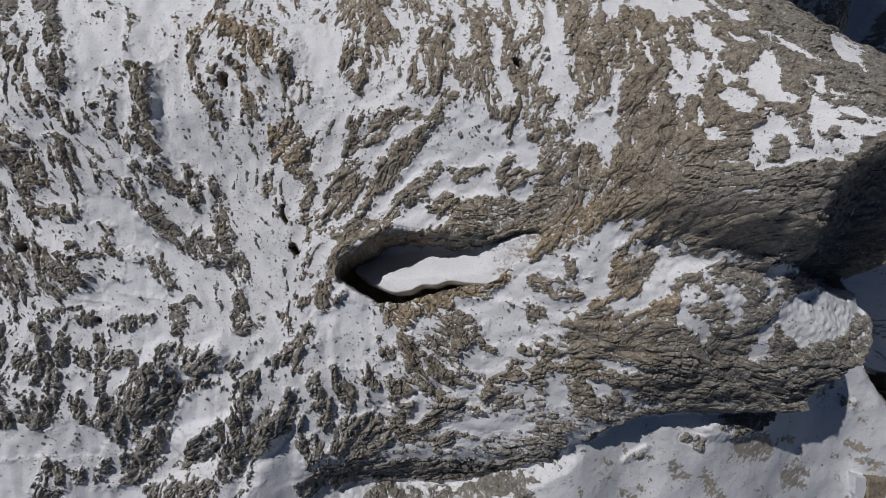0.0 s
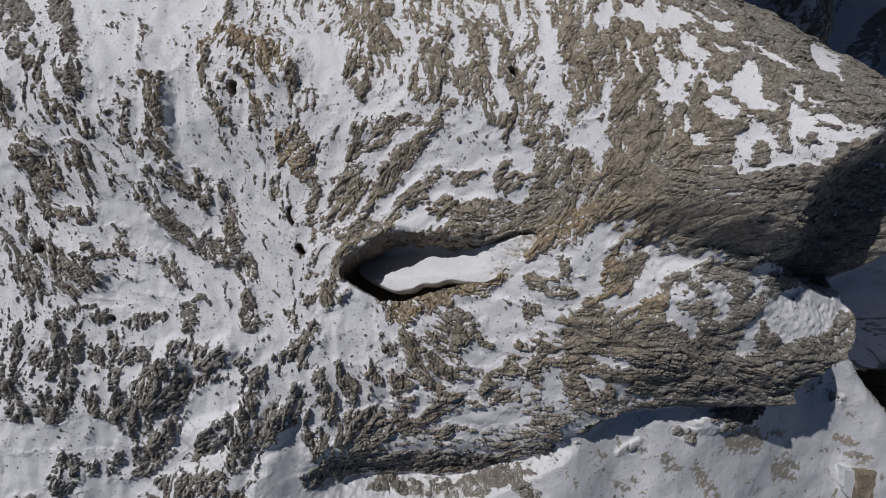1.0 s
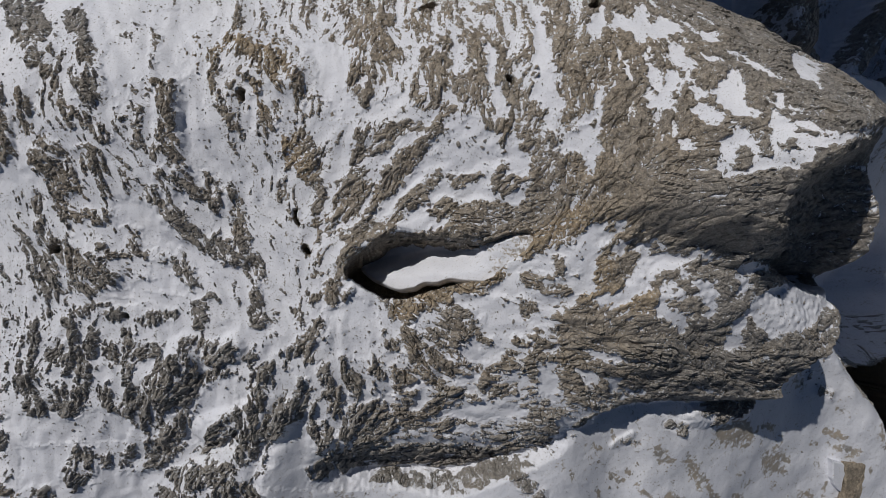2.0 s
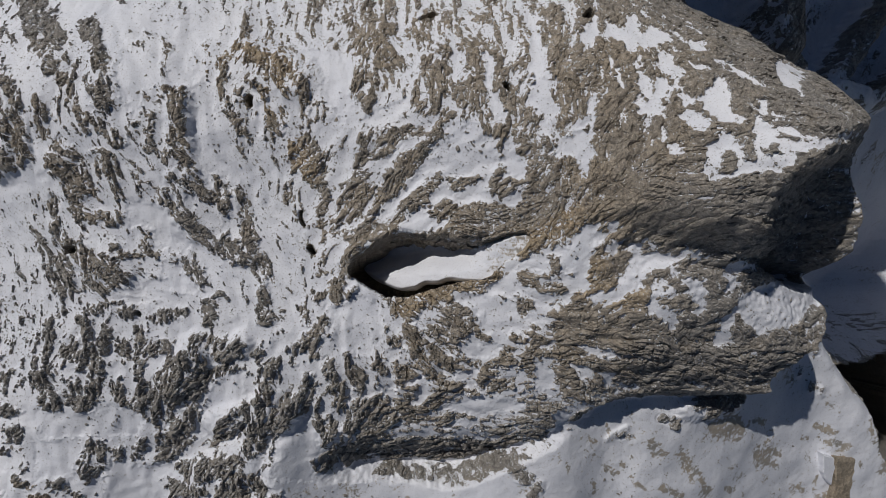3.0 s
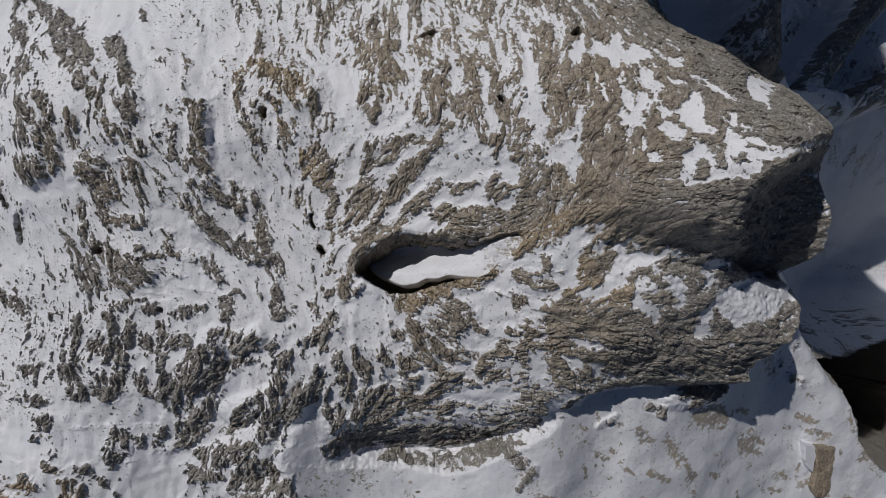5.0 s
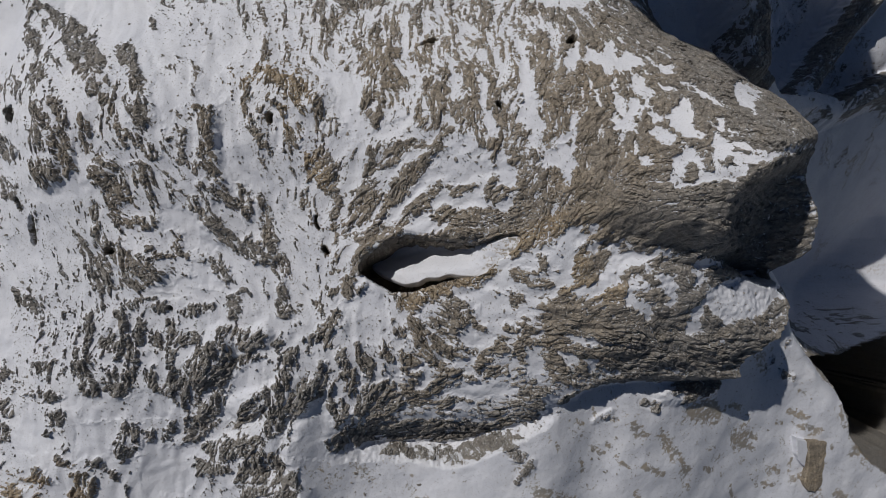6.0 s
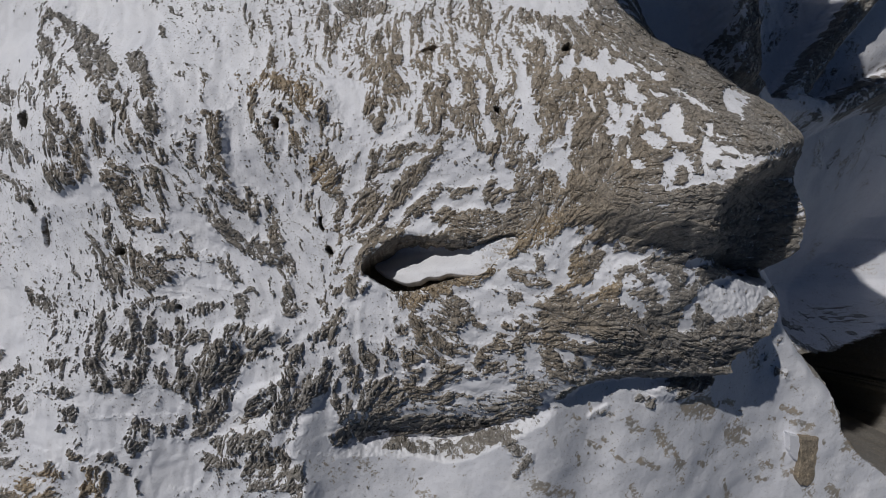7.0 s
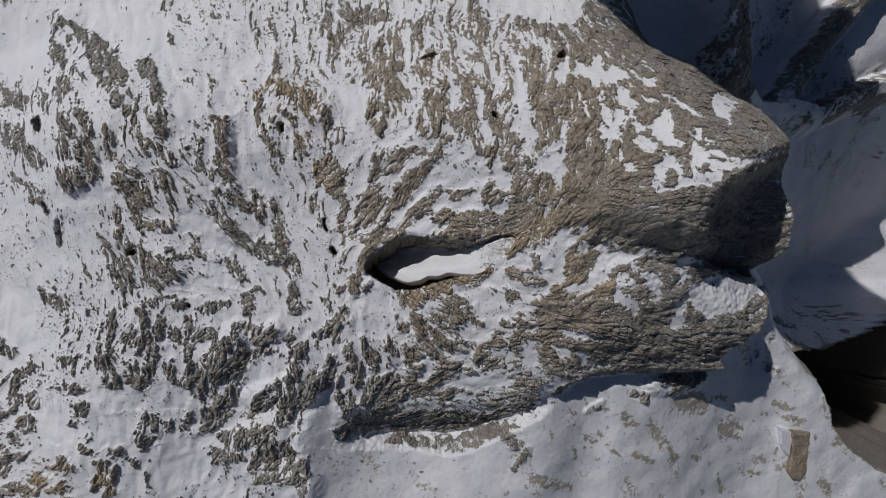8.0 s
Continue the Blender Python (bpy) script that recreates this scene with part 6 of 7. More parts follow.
patch((17.2, -2.4), (17.8, -2.3), (18.7, -3.2), (18.3, -3.9), (17.6, -3.5), (17.5, -4.3), (18.9, -4.9), (20.4, -5.2), (20.3, -5.4), (19.3, -5.3), (19.6, -6.7), (19.2, -7), (18.7, -6.1), (17.1, -5.2), (16.6, -4.5), (16.9, -3.1))
patch((19.1, -2.3), (20.8, -2.3), (21.4, -3.4), (21.4, -4.8), (21.3, -5.5), (20.4, -5.2), (20.7, -4.6), (20.6, -3.9), (19.7, -3))
patch((22.3, -1.3), (22.3, -0.7), (22.9, -0.6), (23.8, -0.9), (30.5, -1.4), (31.4, -1.6), (24.6, -1.3), (23.8, -1.8), (23.8, -2.8), (23.5, -3.3), (22.9, -3))
patch((23.2, -7.7), (23.3, -5.8), (24, -4.4), (25.9, -3.1), (31.9, -1.9), (34, -2.2), (34.5, -2.9), (41.8, -4.2), (34, -4.7), (31.8, -6.1), (29.5, -6.6), (28, -6.8), (27.1, -7.2), (26.1, -6.3), (24.8, -6.2), (24.4, -5.3), (24.2, -6.7), (25.1, -8), (23.9, -8.3))
island((24.3, -6.2), (24.5, -4.9), (25.2, -5.6), (25.9, -7.2), (25, -7.2))
patch((15.5, -6.1), (16.7, -6.1), (16.1, -6.7))
patch((14.5, -5.3), (15.2, -5.3), (14.8, -5.6))
patch((11.8, -7.9), (13, -8.4), (14.8, -8.8), (17.2, -9.3), (19.7, -9.8), (17.3, -9.5), (14.4, -9.2), (12.6, -9.1))
patch((12.2, -10.3), (13.1, -10.3), (13.4, -11.4), (12.3, -11.3))
patch((14.1, -10.9), (15.6, -10.9), (15.3, -12.2), (14.6, -12.2))
patch((13.1, -5.2), (13.6, -5.8), (13.5, -6.1))
island((42.2, -4.5), (67.9, -6.5), (55.5, -7.2), (34.5, -6.3), (32.1, -7.8), (30.6, -8.9), (29.5, -8.1), (31.9, -6.4), (34.4, -5))
island((30.7, 27), (46.8, 33.2), (47.4, 30.4), (45.6, 28.2), (43.1, 25.6), (35.1, 20.5), (37, 19.8), (33, 19), (31.3, 21.3), (31.9, 22.1), (31.3, 24.7))
island((30, 24.2), (31.3, 23.1), (32.1, 21), (31.2, 21.1), (30.4, 22.9))
island((52, 32.7), (52.4, 32.4), (51.9, 29.6), (50.7, 26.7), (49.3, 24.9), (46, 21.7), (44.5, 20.8), (43, 18.6), (42.3, 18.4), (43.5, 20.3), (46, 23), (47.4, 25.2), (48.9, 27.5), (50, 28.5), (51, 31.2))
island((47.4, 22.2), (53.1, 23.4), (55.5, 22.3), (54.3, 21.5), (48.2, 21.3))
island((55.5, 23.8), (58.7, 24.3), (63.5, 25.6), (62.8, 22.8), (59, 22.2), (56.2, 21.9))
island((68.3, 16.6), (76, 18.5), (81.5, 15.6), (73.5, 16.1))
island((55.5, 16.7), (57.7, 16.9), (58.7, 14.7), (60.4, 12.9), (57.3, 13), (55.9, 15.2))
island((61.1, 13.8), (62, 16.3), (62.8, 15.1), (62.1, 12.8))
island((50.9, 21.5), (52.7, 21.5), (49.8, 19.5), (49.1, 19.9))
island((61.8, 20.2), (65.4, 21.2), (70.1, 20.8), (66.5, 19.2))
patch((24.3, 27.5), (28.3, 28.2), (30.7, 27), (30.9, 24.6), (30.4, 23.6), (28.8, 25.1), (25.7, 24.7))
island((31, 26.9), (46.3, 33.1), (45.4, 30.5), (43.8, 27.6), (39.2, 23.5), (36.5, 19.6), (36, 18.6), (32.5, 19.9), (31.3, 22.1), (30.5, 23.7), (31.3, 24.7))
patch((46.8, 33.2), (52.4, 33.1), (50.9, 29.9), (48.5, 27.1), (46.5, 24.5), (45.1, 22.4), (41.2, 17.9), (38, 18), (41.8, 21.9), (44.9, 26.4), (47.1, 29.7))
island((52.3, 32.8), (52, 30.8), (51, 28), (48.1, 25.2), (46.2, 22.6), (42.5, 18), (41.1, 18.2), (45.1, 22.4), (47.6, 26.1), (49.2, 27.7), (50.6, 29.6))
island((48.3, 22.7), (51.3, 25.3), (54.7, 25.1), (54, 22.4), (51.9, 21.8))
island((55.8, 24.1), (59.8, 25.7), (62.9, 26.5), (61.9, 23.7), (58.6, 21.6), (56.6, 22.2))

# ribs run at these angles round these places
RUNS = [(-41.5, 21.8, 100), (-36.4, 10.8, 100), (-40.7, 2.9, 100), (-26.1, 17.1, 115), (-23.2, 7.3, 115), (-29.5, 13.9, 115), (-31.8, 3.9, 115), (-13, 14.3, 95), (-8.4, 19.1, 95), (-4.7, 15.1, 95), (-17.5, 12.4, 95), (-0.2, 12.4, 95)]
RUNS += [(4.2, 13.2, 95), (7.3, 13, 95), (-19.9, -2, 130), (-18.6, 1.5, 130), (-28.8, -1.4, 130), (-9.7, 5, 60), (-8.4, 8.4, 60), (-5.6, 2.6, 40), (-6, 6.7, 40), (-3.6, 8.8, 40), (0.9, 3.7, 10), (-1.4, 6.5, 10)]
RUNS += [(4.3, 3.6, 10), (9, 6.1, 75), (10.3, 9.6, 75), (12, 15.5, 75), (15.7, 16.5, 135), (21.3, 18.4, 135), (22.6, 9.3, 135), (18.1, 3.1, 10), (23.2, 1.1, 10), (21.6, -9.4, -20), (27.6, -7, -20), (12.7, -9.3, -20)]
RUNS += [(-0.4, -15.6, 5), (4.1, -16.3, 5), (-4.3, -17.7, 5), (7.1, -14.8, 5), (-22.3, -11.8, 60), (-21.2, -17.3, 60), (-26.4, -9.3, 60), (-19.8, -21.5, 60), (-26.2, -18.9, 60), (-32.3, -9.4, 80), (-36.4, -9.5, 80), (-11.2, -11.8, 80)]
RUNS += [(-13.5, -9.2, 80), (-10.4, -17.2, 80), (9.9, -1.5, 45), (13.5, -2, 45), (5.6, -6.9, -30), (0.9, -7.5, -30), (-5.1, -6.9, 110), (-7.5, -9.3, 110), (34.3, 18.9, 50), (37.5, 19.1, 50), (34.6, -22, 70), (28.7, -22.2, 70)]
RUNS += [(22.7, -20.5, 70)]

# ---- which way the ribs run ----
def streaks(size, reach, layer):
    """Noise drawn out along the lie of the ribs."""
    gap = 0.6
    cx, cy = np.arange(-56, 72, gap, dtype=np.float32), np.arange(-42, 38, gap, dtype=np.float32)
    u, v = np.meshgrid(cx, cy)
    c = np.zeros(u.shape, np.float32) + 1e-5
    s = c.copy()
    for fx, fy, degrees in RUNS:
        w = np.exp(-((u - fx) ** 2 + (v - fy) ** 2) / 30)
        c, s = c + w * np.cos(radians(2 * degrees)), s + w * np.sin(radians(2 * degrees))
    turn = np.arctan2(s, c) / 2 + 0.9 * perlin(u, v, 3.4, 5)
    ux, uy = np.cos(turn), np.sin(turn)
    total = perlin(X, Y, size, layer)
    for sign in (1, -1):
        px, py, lx, ly = X, Y, None, None
        for k in range(5):
            i = np.clip(((px + 56) / gap).astype(np.int32), 0, len(cx) - 1)
            j = np.clip(((py + 42) / gap).astype(np.int32), 0, len(cy) - 1)
            dx, dy = ux[j, i] * sign, uy[j, i] * sign
            if lx is not None:
                flip = np.where(dx * lx + dy * ly < 0, -1, 1)
                dx, dy = dx * flip, dy * flip
            px, py, lx, ly = px + dx * reach / 5, py + dy * reach / 5, dx, dy
            total = total + perlin(px, py, size, layer)
    return total / total.std()


broad = streaks(1.15, 1.1, 0)
flow = broad * 0.55 + streaks(0.5, 0.6, 1) * 0.55 + streaks(0.28, 0.4, 2) * 0.4
folds = streaks(0.8, 0.7, 3)
clefts = np.exp(-(streaks(0.8, 1.6, 4) / 0.11) ** 2) + 0.6 * np.exp(-(perlin(X, Y, 1.4, 5) / 0.05) ** 2)
slope = np.hypot(np.gradient(LAND + lift, axis=0) / np.gradient(ys)[:, None], np.gradient(LAND + lift, axis=1) / np.gradient(xs)[None, :])
low = step(0.3, -2.0, EDGE)
NORTH = np.exp(-((X - 2) / 13) ** 2 - ((Y - 16) / 10) ** 2)  # a worn, half-bared slope
WEST = step(-9, -13, X) * step(-6, 0, Y) * step(20, 14, Y)  # thinner ribs
RELIEF = 0.52 + 0.46 * step(2, -14, Y) - 0.2 * NORTH - 0.3 * SHOULDER * step(-8.5, -6, Y)
grit = 0.7 + 0.5 * perlin(X, Y, 6, 3)
lumps = perlin(X, Y, 2.6, 2) * 0.45 + perlin(X, Y, 0.62, 3) * 0.6 + (perlin(X, Y, 0.38, 5) * 0.6 + perlin(X, Y, 0.21, 4) * 0.8) * grit - 0.6 + 0.28 * NORTH
dusting = 0.9 * perlin(X, Y, 3.2, 4) + 0.5 * perlin(X, Y, 0.9, 1) - 1.25
cover = 0.75 * DOME + 0.5 * SHOULDER + 0.5 * flow * (1 - 0.6 * low) + lumps - 0.22 * WEST - 0.12 * step(-4, -9, Y) * (1 - SHOULDER) + 1.5 * step(0.9, 1.7, slope - 0.5 * low) + dusting * low + rib_field - snow_field
swarm = step(-0.1, 0.7, perlin(X, Y, 2.7, 0) + 0.6 * perlin(X, Y, 1.1, 5)) * (1 - 0.7 * low)
flecks = step(1.15, 1.85, 0.9 * streaks(0.24, 0.28, 0) + 0.9 * perlin(X, Y, 0.15, 3)) * swarm
cover += flecks * np.clip(1.2 - cover, 0, 3.2)
drifts = step(1.2, 1.85, 0.9 * streaks(0.3, 0.35, 1) + 0.9 * perlin(X, Y, 0.17, 2)) * step(-0.2, 0.6, perlin(X, Y, 3.1, 3) + 0.9 * NORTH + 0.35 * WEST)
cover -= drifts * np.clip(cover + 0.7, 0, 2.2)
crumbs = 0.5 * np.abs(folds) + sum(a * (2.2 * np.abs(perlin(WARP_X, WARP_Y, size, k)) - 0.6) for a, size, k in ((0.6, 0.8, 5), (0.24, 0.36, 4))) + 0.1 * perlin(X, Y, 0.18, 2) - 0.3
bare = 0.5 + 0.5 * np.tanh(2 * cover)

bareness = np.clip(cover, -3, 3)

# ---- the hollow shaped like an eye ----
def rounded(ring):
    """A ring with its corners cut twice."""
    for _ in range(2):
        ring = [(a[0] + (b[0] - a[0]) * f, a[1] + (b[1] - a[1]) * f) for a, b in zip(ring, ring[1:] + ring[:1]) for f in (0.25, 0.75)]
    return ring


HOLLOW, PLUG = rounded(HOLLOW), rounded(PLUG)
HOLLOW_IN = inside(X + 0.8 * (WARP_X - X), Y + 0.8 * (WARP_Y - Y), HOLLOW)
upper = step(-0.4, 0.4, Y - 0.09 * X + 1.2) * step(-7, -4, X)
SUNK = step(-0.15 - upper * (0.9 + 0.15 * perlin(X, Y, 1.8, 4)), 0.15 + 1.5 * upper, HOLLOW_IN)
shelf = 9 * SUNK + 0.5 * perlin(X, Y, 2.4, 1) + 0.25 * perlin(X, Y, 0.8, 2)
SUNK = SUNK + (np.clip((np.floor(shelf) + step(0.5, 1.0, shelf % 1)) / 9, 0, 1) - SUNK) * upper * (SUNK > 0.02) * (SUNK < 0.98)

beds = (Y + 0.22 * X + 0.9 * perlin(X, Y, 4, 1) + 0.3 * perlin(X, Y, 1.1, 3)) / 0.85
beds = 0.62 * (beds % 1) + 0.38 * (2.7 * beds % 1)
walls = SUNK * (1 - SUNK) * 4
GROUND = LAND + lift - 8.0 * SUNK - 6 * caves + 0.05 * broad * (1 - low) + 0.06 * rib_field - 0.05 * snow_field
GROUND += (0.3 * perlin(X, Y, 1.9, 0) + 0.14 * perlin(X, Y, 0.9, 1)) * step(0.3, 1.6, rib_field - snow_field)
GROUND += 0.05 * perlin(X, Y, 2.1, 1) + 0.03 * perlin(X, Y, 0.7, 2)
rock_z = GROUND + 0.2 * RELIEF * np.tanh(2.4 * cover) + 0.05 * np.clip(cover, 0, 3) + bare * RELIEF * (0.16 * crumbs + 0.07 * flow - 0.42 * clefts) + bare * ledges * (1 - beds) * step(-0.35, 0.5, perlin(X, Y, 2.3, 4)) + walls * (0.8 + 0.2 * upper) * (0.7 * perlin(X, Y, 0.6, 3) + 0.5 * perlin(X, Y, 0.3, 1))
snow_z = GROUND - 0.15 * np.clip(cover - 0.7, 0, 1.5) - 3 * step(-0.3, 0.05, HOLLOW_IN + 0.35 * perlin(X, Y, 0.9, 2)) - 2 * step(0.1, 0.5, caves)
# the lower lid and the corner are undercut, the upper one is ledged
AT_X = X - 1.2 * SUNK * step(-5.5, -7.5, X) + walls * 0.25 * perlin(X, rock_z, 0.5, 1)
AT_Y = Y - 1.8 * SUNK * (1 - upper) + walls * 0.16 * perlin(0.3 * X, rock_z, 0.45, 2)
PIT_IN = inside(WARP_X, WARP_Y, PIT)
for z in (rock_z, snow_z):
    z -= 90 * step(-0.4, 2.2, PIT_IN)
bareness = np.where((PIT_IN > -0.6) | (SUNK > 0.03) | (caves > 0.1), 3, bareness)
snow_z -= 4 * step(-0.3, 0.3, PIT_IN)


def sheet(name, z, keep, mat, **fields):
    """One mesh of the grid's squares that are kept."""
    nx = len(xs)
    j, i = np.nonzero(keep)
    a = j * nx + i
    quads = np.stack([a, a + 1, a + nx + 1, a + nx], 1)
    used = np.zeros(z.size, bool)
    used[quads.ravel()] = True
    order = np.cumsum(used) - 1
    me = bpy.data.meshes.new(name)
    me.vertices.add(int(used.sum()))
    me.vertices.foreach_set("co", np.stack([AT_X.ravel()[used], AT_Y.ravel()[used], z.ravel()[used]], 1).astype(np.float32).ravel())
    me.loops.add(quads.size)
    me.loops.foreach_set("vertex_index", order[quads].astype(np.int32).ravel())
    me.polygons.add(len(quads))
    me.polygons.foreach_set("loop_start", np.arange(0, quads.size, 4, dtype=np.int32))
    me.polygons.foreach_set("use_smooth", np.full(len(quads), mat is SNOW))
    for key, values in fields.items():
        me.attributes.new(key, "FLOAT", "POINT").data.foreach_set("value", values.ravel()[used].astype(np.float32))
    me.update(calc_edges=True)
    me.materials.append(mat)
    return new(name, me)


buried = snow_z > rock_z + 0.05
buried = buried[1:, 1:] & buried[1:, :-1] & buried[:-1, 1:] & buried[:-1, :-1]
shows = snow_z > rock_z - 0.01
shows = shows[1:, 1:] | shows[1:, :-1] | shows[:-1, 1:] | shows[:-1, :-1]
MID_X, MID_Y = (X[1:, 1:] + X[:-1, :-1]) / 2, (Y[1:, 1:] + Y[:-1, :-1]) / 2
LOW = low[1:, 1:] > 0.5
left_over = ~buried & ~LOW
for name, ring, label in MASSES:
    part_of = left_over & (inside(MID_X, MID_Y, ring) > 0)
    left_over &= ~part_of
    tagged(sheet(name, rock_z, part_of, ROCK, ochre=ochre, bareness=bareness), label, "rock", kind="structure")
tagged(sheet("ground", rock_z, left_over | (~buried & LOW), ROCK, ochre=ochre, bareness=bareness), "weathered grey limestone ground of a mountain top", "rock", kind="structure")
thin = np.clip(1.1 * soil * (0.75 + 0.5 * perlin(X, Y, 0.6, 1)) + low * (0.14 + 0.2 * perlin(X, Y, 5, 2)) + 0.45 * low * step(0.1, 0.6, perlin(0.8 * X + 0.5 * Y, 0.4 * Y, 2.6, 3) + 0.4 * perlin(X, Y, 1.3, 2) - snow_field), 0, 1)
tagged(sheet("snow_cover", snow_z, shows & ~LOW, SNOW, thin=thin, bareness=bareness), "thin old snow lying between bare rock ribs", "snow", kind="stuff")
tagged(sheet("snow_slope", snow_z, shows & LOW, SNOW, thin=thin, bareness=bareness), "smooth snow slope with grit below the rock edge", "snow", kind="stuff")

# ---- the snow that fills the hollow ----
def snow_plug():
    gx, gy = np.arange(-9, 8, 0.06), np.arange(-5, 2.6, 0.06)
    u, v = np.meshgrid(gx, gy)
    d = inside(u + 0.15 * perlin(u, v, 1.6, 1), v + 0.15 * perlin(u, v, 1.6, 2), PLUG)
    tilt = step(-8, 6.5, u)
    z = -4.9 + 5.4 * tilt ** 0.8 + 0.2 * perlin(u, v, 2.5, 3) + 0.04 * perlin(u, v, 0.8, 4)
    z -= 2.2 * step(-1.8, 0.6, v - 0.09 * u + 0.3) * (1 - step(2, 6, u))
    z += (rock_level(u, v) - 0.25 + 0.12 * perlin(u, v, 0.7, 5) - z) * step(1.5, 5.5, u)
    z -= 0.5 * (1 - step(0.0, 0.35, d)) + 2.5 * (1 - step(-0.25, 0.05, d))
    bm = bmesh.new()
    grid = {}
    for j, i in zip(*np.nonzero(d > -0.3)):
        grid[j, i] = bm.verts.new((u[j, i], v[j, i], z[j, i]))
    for j, i in list(grid):
        corners = [(j, i), (j, i + 1), (j + 1, i + 1), (j + 1, i)]
        if all(c in grid for c in corners):
            bm.faces.new([grid[c] for c in corners]).smooth = True
    me = bpy.data.meshes.new("snow_bank")
    bm.to_mesh(me)
    bm.free()
    fill = np.full(len(me.vertices), -2.0, np.float32)
    me.attributes.new("bareness", "FLOAT", "POINT").data.foreach_set("value", fill)
    sooty = np.array([0.75 * min(max((v.co.x - 1.5) / 5, 0), 1) for v in me.vertices], np.float32)
    me.attributes.new("thin", "FLOAT", "POINT").data.foreach_set("value", sooty)
    me.materials.append(SNOW)
    return new("snow_bank", me)


tagged(snow_plug(), "smooth dirty old snow bank filling a deep rock hollow", "snow bank")


# ---- loose stones ----
top_z = np.maximum(rock_z, snow_z)


def top(x, y):
    return float(top_z[min(np.searchsorted(ys, y), len(ys) - 1), min(np.searchsorted(xs, x), len(xs) - 1)])


def bare_all(me, stain):
    """The surface fields of a loose piece: no drift of snow, so much ochre."""
    for key, value in (("ochre", stain), ("bareness", 3.0 if me.name[0] != "s" or me.name.startswith("stone") else -3.0)):
        me.attributes.new(key, "FLOAT", "POINT").data.foreach_set("value", np.full(len(me.vertices), value, np.float32))


def stone_shape(seed, rings):
    """A broken, rounded stone about one metre across."""
    r = random.Random(seed)
    bm = bmesh.new()
    bmesh.ops.create_icosphere(bm, subdivisions=rings, radius=0.5)
    cuts = [(Vector((r.gauss(0, 1), r.gauss(0, 1), r.gauss(0, 1))).normalized(), r.uniform(0.2, 0.38)) for _ in range(11)]
    squash = Vector((r.uniform(1.0, 1.6), r.uniform(0.6, 0.95), r.uniform(0.35, 0.55)))
    for v in bm.verts:
        for n, d in cuts:
            over = v.co.dot(n) - d
            if over > 0:
                v.co -= n * over * 0.9
        v.co += 0.05 * noise.noise_vector(v.co * 4 + Vector((seed, 0, 0)))
        v.co *= squash
    me = bpy.data.meshes.new("stone")
    bm.to_mesh(me)
    bm.free()
    bare_all(me, 0.0)
    me.materials.append(ROCK)
    return me


STONES = [stone_shape(k, 2) for k in range(8)]
luck = random.Random(11)


def stone(x, y, size, name="stone", label="small loose grey limestone lying on old snow", group="loose stones on the snow"):
    ob = new(name, luck.choice(STONES))
    ob.location = (x, y, top(x, y) + 0.06 * size)
    ob.rotation_euler = (luck.uniform(-0.3, 0.3), luck.uniform(-0.3, 0.3), luck.uniform(0, 6.3))
    ob.scale = [size * luck.uniform(0.85, 1.15) for _ in range(3)]
    return tagged(ob, label, "stone", group)


for x, y, size in [(1.2, 8.4, 0.56), (0.5, 8.7, 0.39), (17.9, -2.9, 0.48), (3.4, 16.8, 0.39), (-16.8, 3.2, 0.47), (-16.4, 2.8, 0.35), (-7, 11.1, 0.34), (3, 8.1, 0.39), (-0.5, 8.8, 0.34), (1.9, 9.6, 0.33), (-45.3, -3.3, 0.58), (-44.4, -4, 0.45), (-46, -5.7, 0.52), (-44.1, -5.6, 0.58), (-42.5, -7.1, 0.51), (-46.7, -8.3, 0.52)]:
    stone(x, y, size)
for x, y, size in [(-43.9, -9.2, 0.58), (-45.2, -7.3, 0.39), (-41.7, -8.7, 0.44), (-40.7, -5.8, 0.38), (19.4, 5.4, 0.29), (20.5, 4.7, 0.34), (21.1, 6.8, 0.29), (18.4, 4.4, 0.29), (27.5, -3.6, 0.39), (29.5, -5.8, 0.36), (30.8, -4.3, 0.41), (17, -23, 0.47), (18.9, -26.1, 0.42), (19.9, -21.6, 0.41), (-9.9, -24.8, 0.54), (-7.6, -24, 0.34)]:
    stone(x, y, size)
for x, y, size in [(-9, -27.5, 0.48), (-2.9, -26.8, 0.55), (-41.8, -19.1, 0.51), (-42.7, -19.5, 0.39), (-40.7, -19.2, 0.45), (-26.5, -17.1, 0.38), (-30.7, -15.7, 0.38), (-34, -16.6, 0.38), (-48.3, -13.7, 0.53), (-45, -13.5, 0.46), (-44.1, -15, 0.45), (-45.5, -15.8, 0.39), (-42.9, -16.2, 0.39), (-29.8, 23.9, 0.43), (-27.4, 22.2, 0.36), (-32.1, 23.2, 0.37)]:
    stone(x, y, size)
for x, y, size in [(-24.9, 14.6, 0.34), (-25.3, 13.1, 0.39), (-4.8, 8.3, 0.34), (-2.5, 8.2, 0.28), (-18.3, 11.3, 0.29), (-19.2, 9, 0.29), (5, -4.5, 0.35), (5.9, -5.9, 0.35), (3.5, -6.9, 0.36), (6.8, -7.5, 0.35), (-6.3, -6.9, 0.36), (-7.5, -8.7, 0.36), (46.9, 11.9, 0.59), (46.3, 18.8, 0.64), (44.3, -12.5, 0.55), (41.7, -15.2, 0.62)]:
    stone(x, y, size)
for x, y, size in [(44.8, -16.9, 0.54), (48.9, -11.9, 0.48), (43.9, -24.4, 0.46), (45.4, -33.7, 0.65), (42.9, -32, 0.48), (-26.6, -1.1, 0.35), (-49.5, 8.3, 0.45), (-48.5, 0.6, 0.52), (-50.8, -1.4, 0.53), (-46.7, 1.8, 0.45), (-48.4, -1.7, 0.46)]:
    stone(x, y, size)
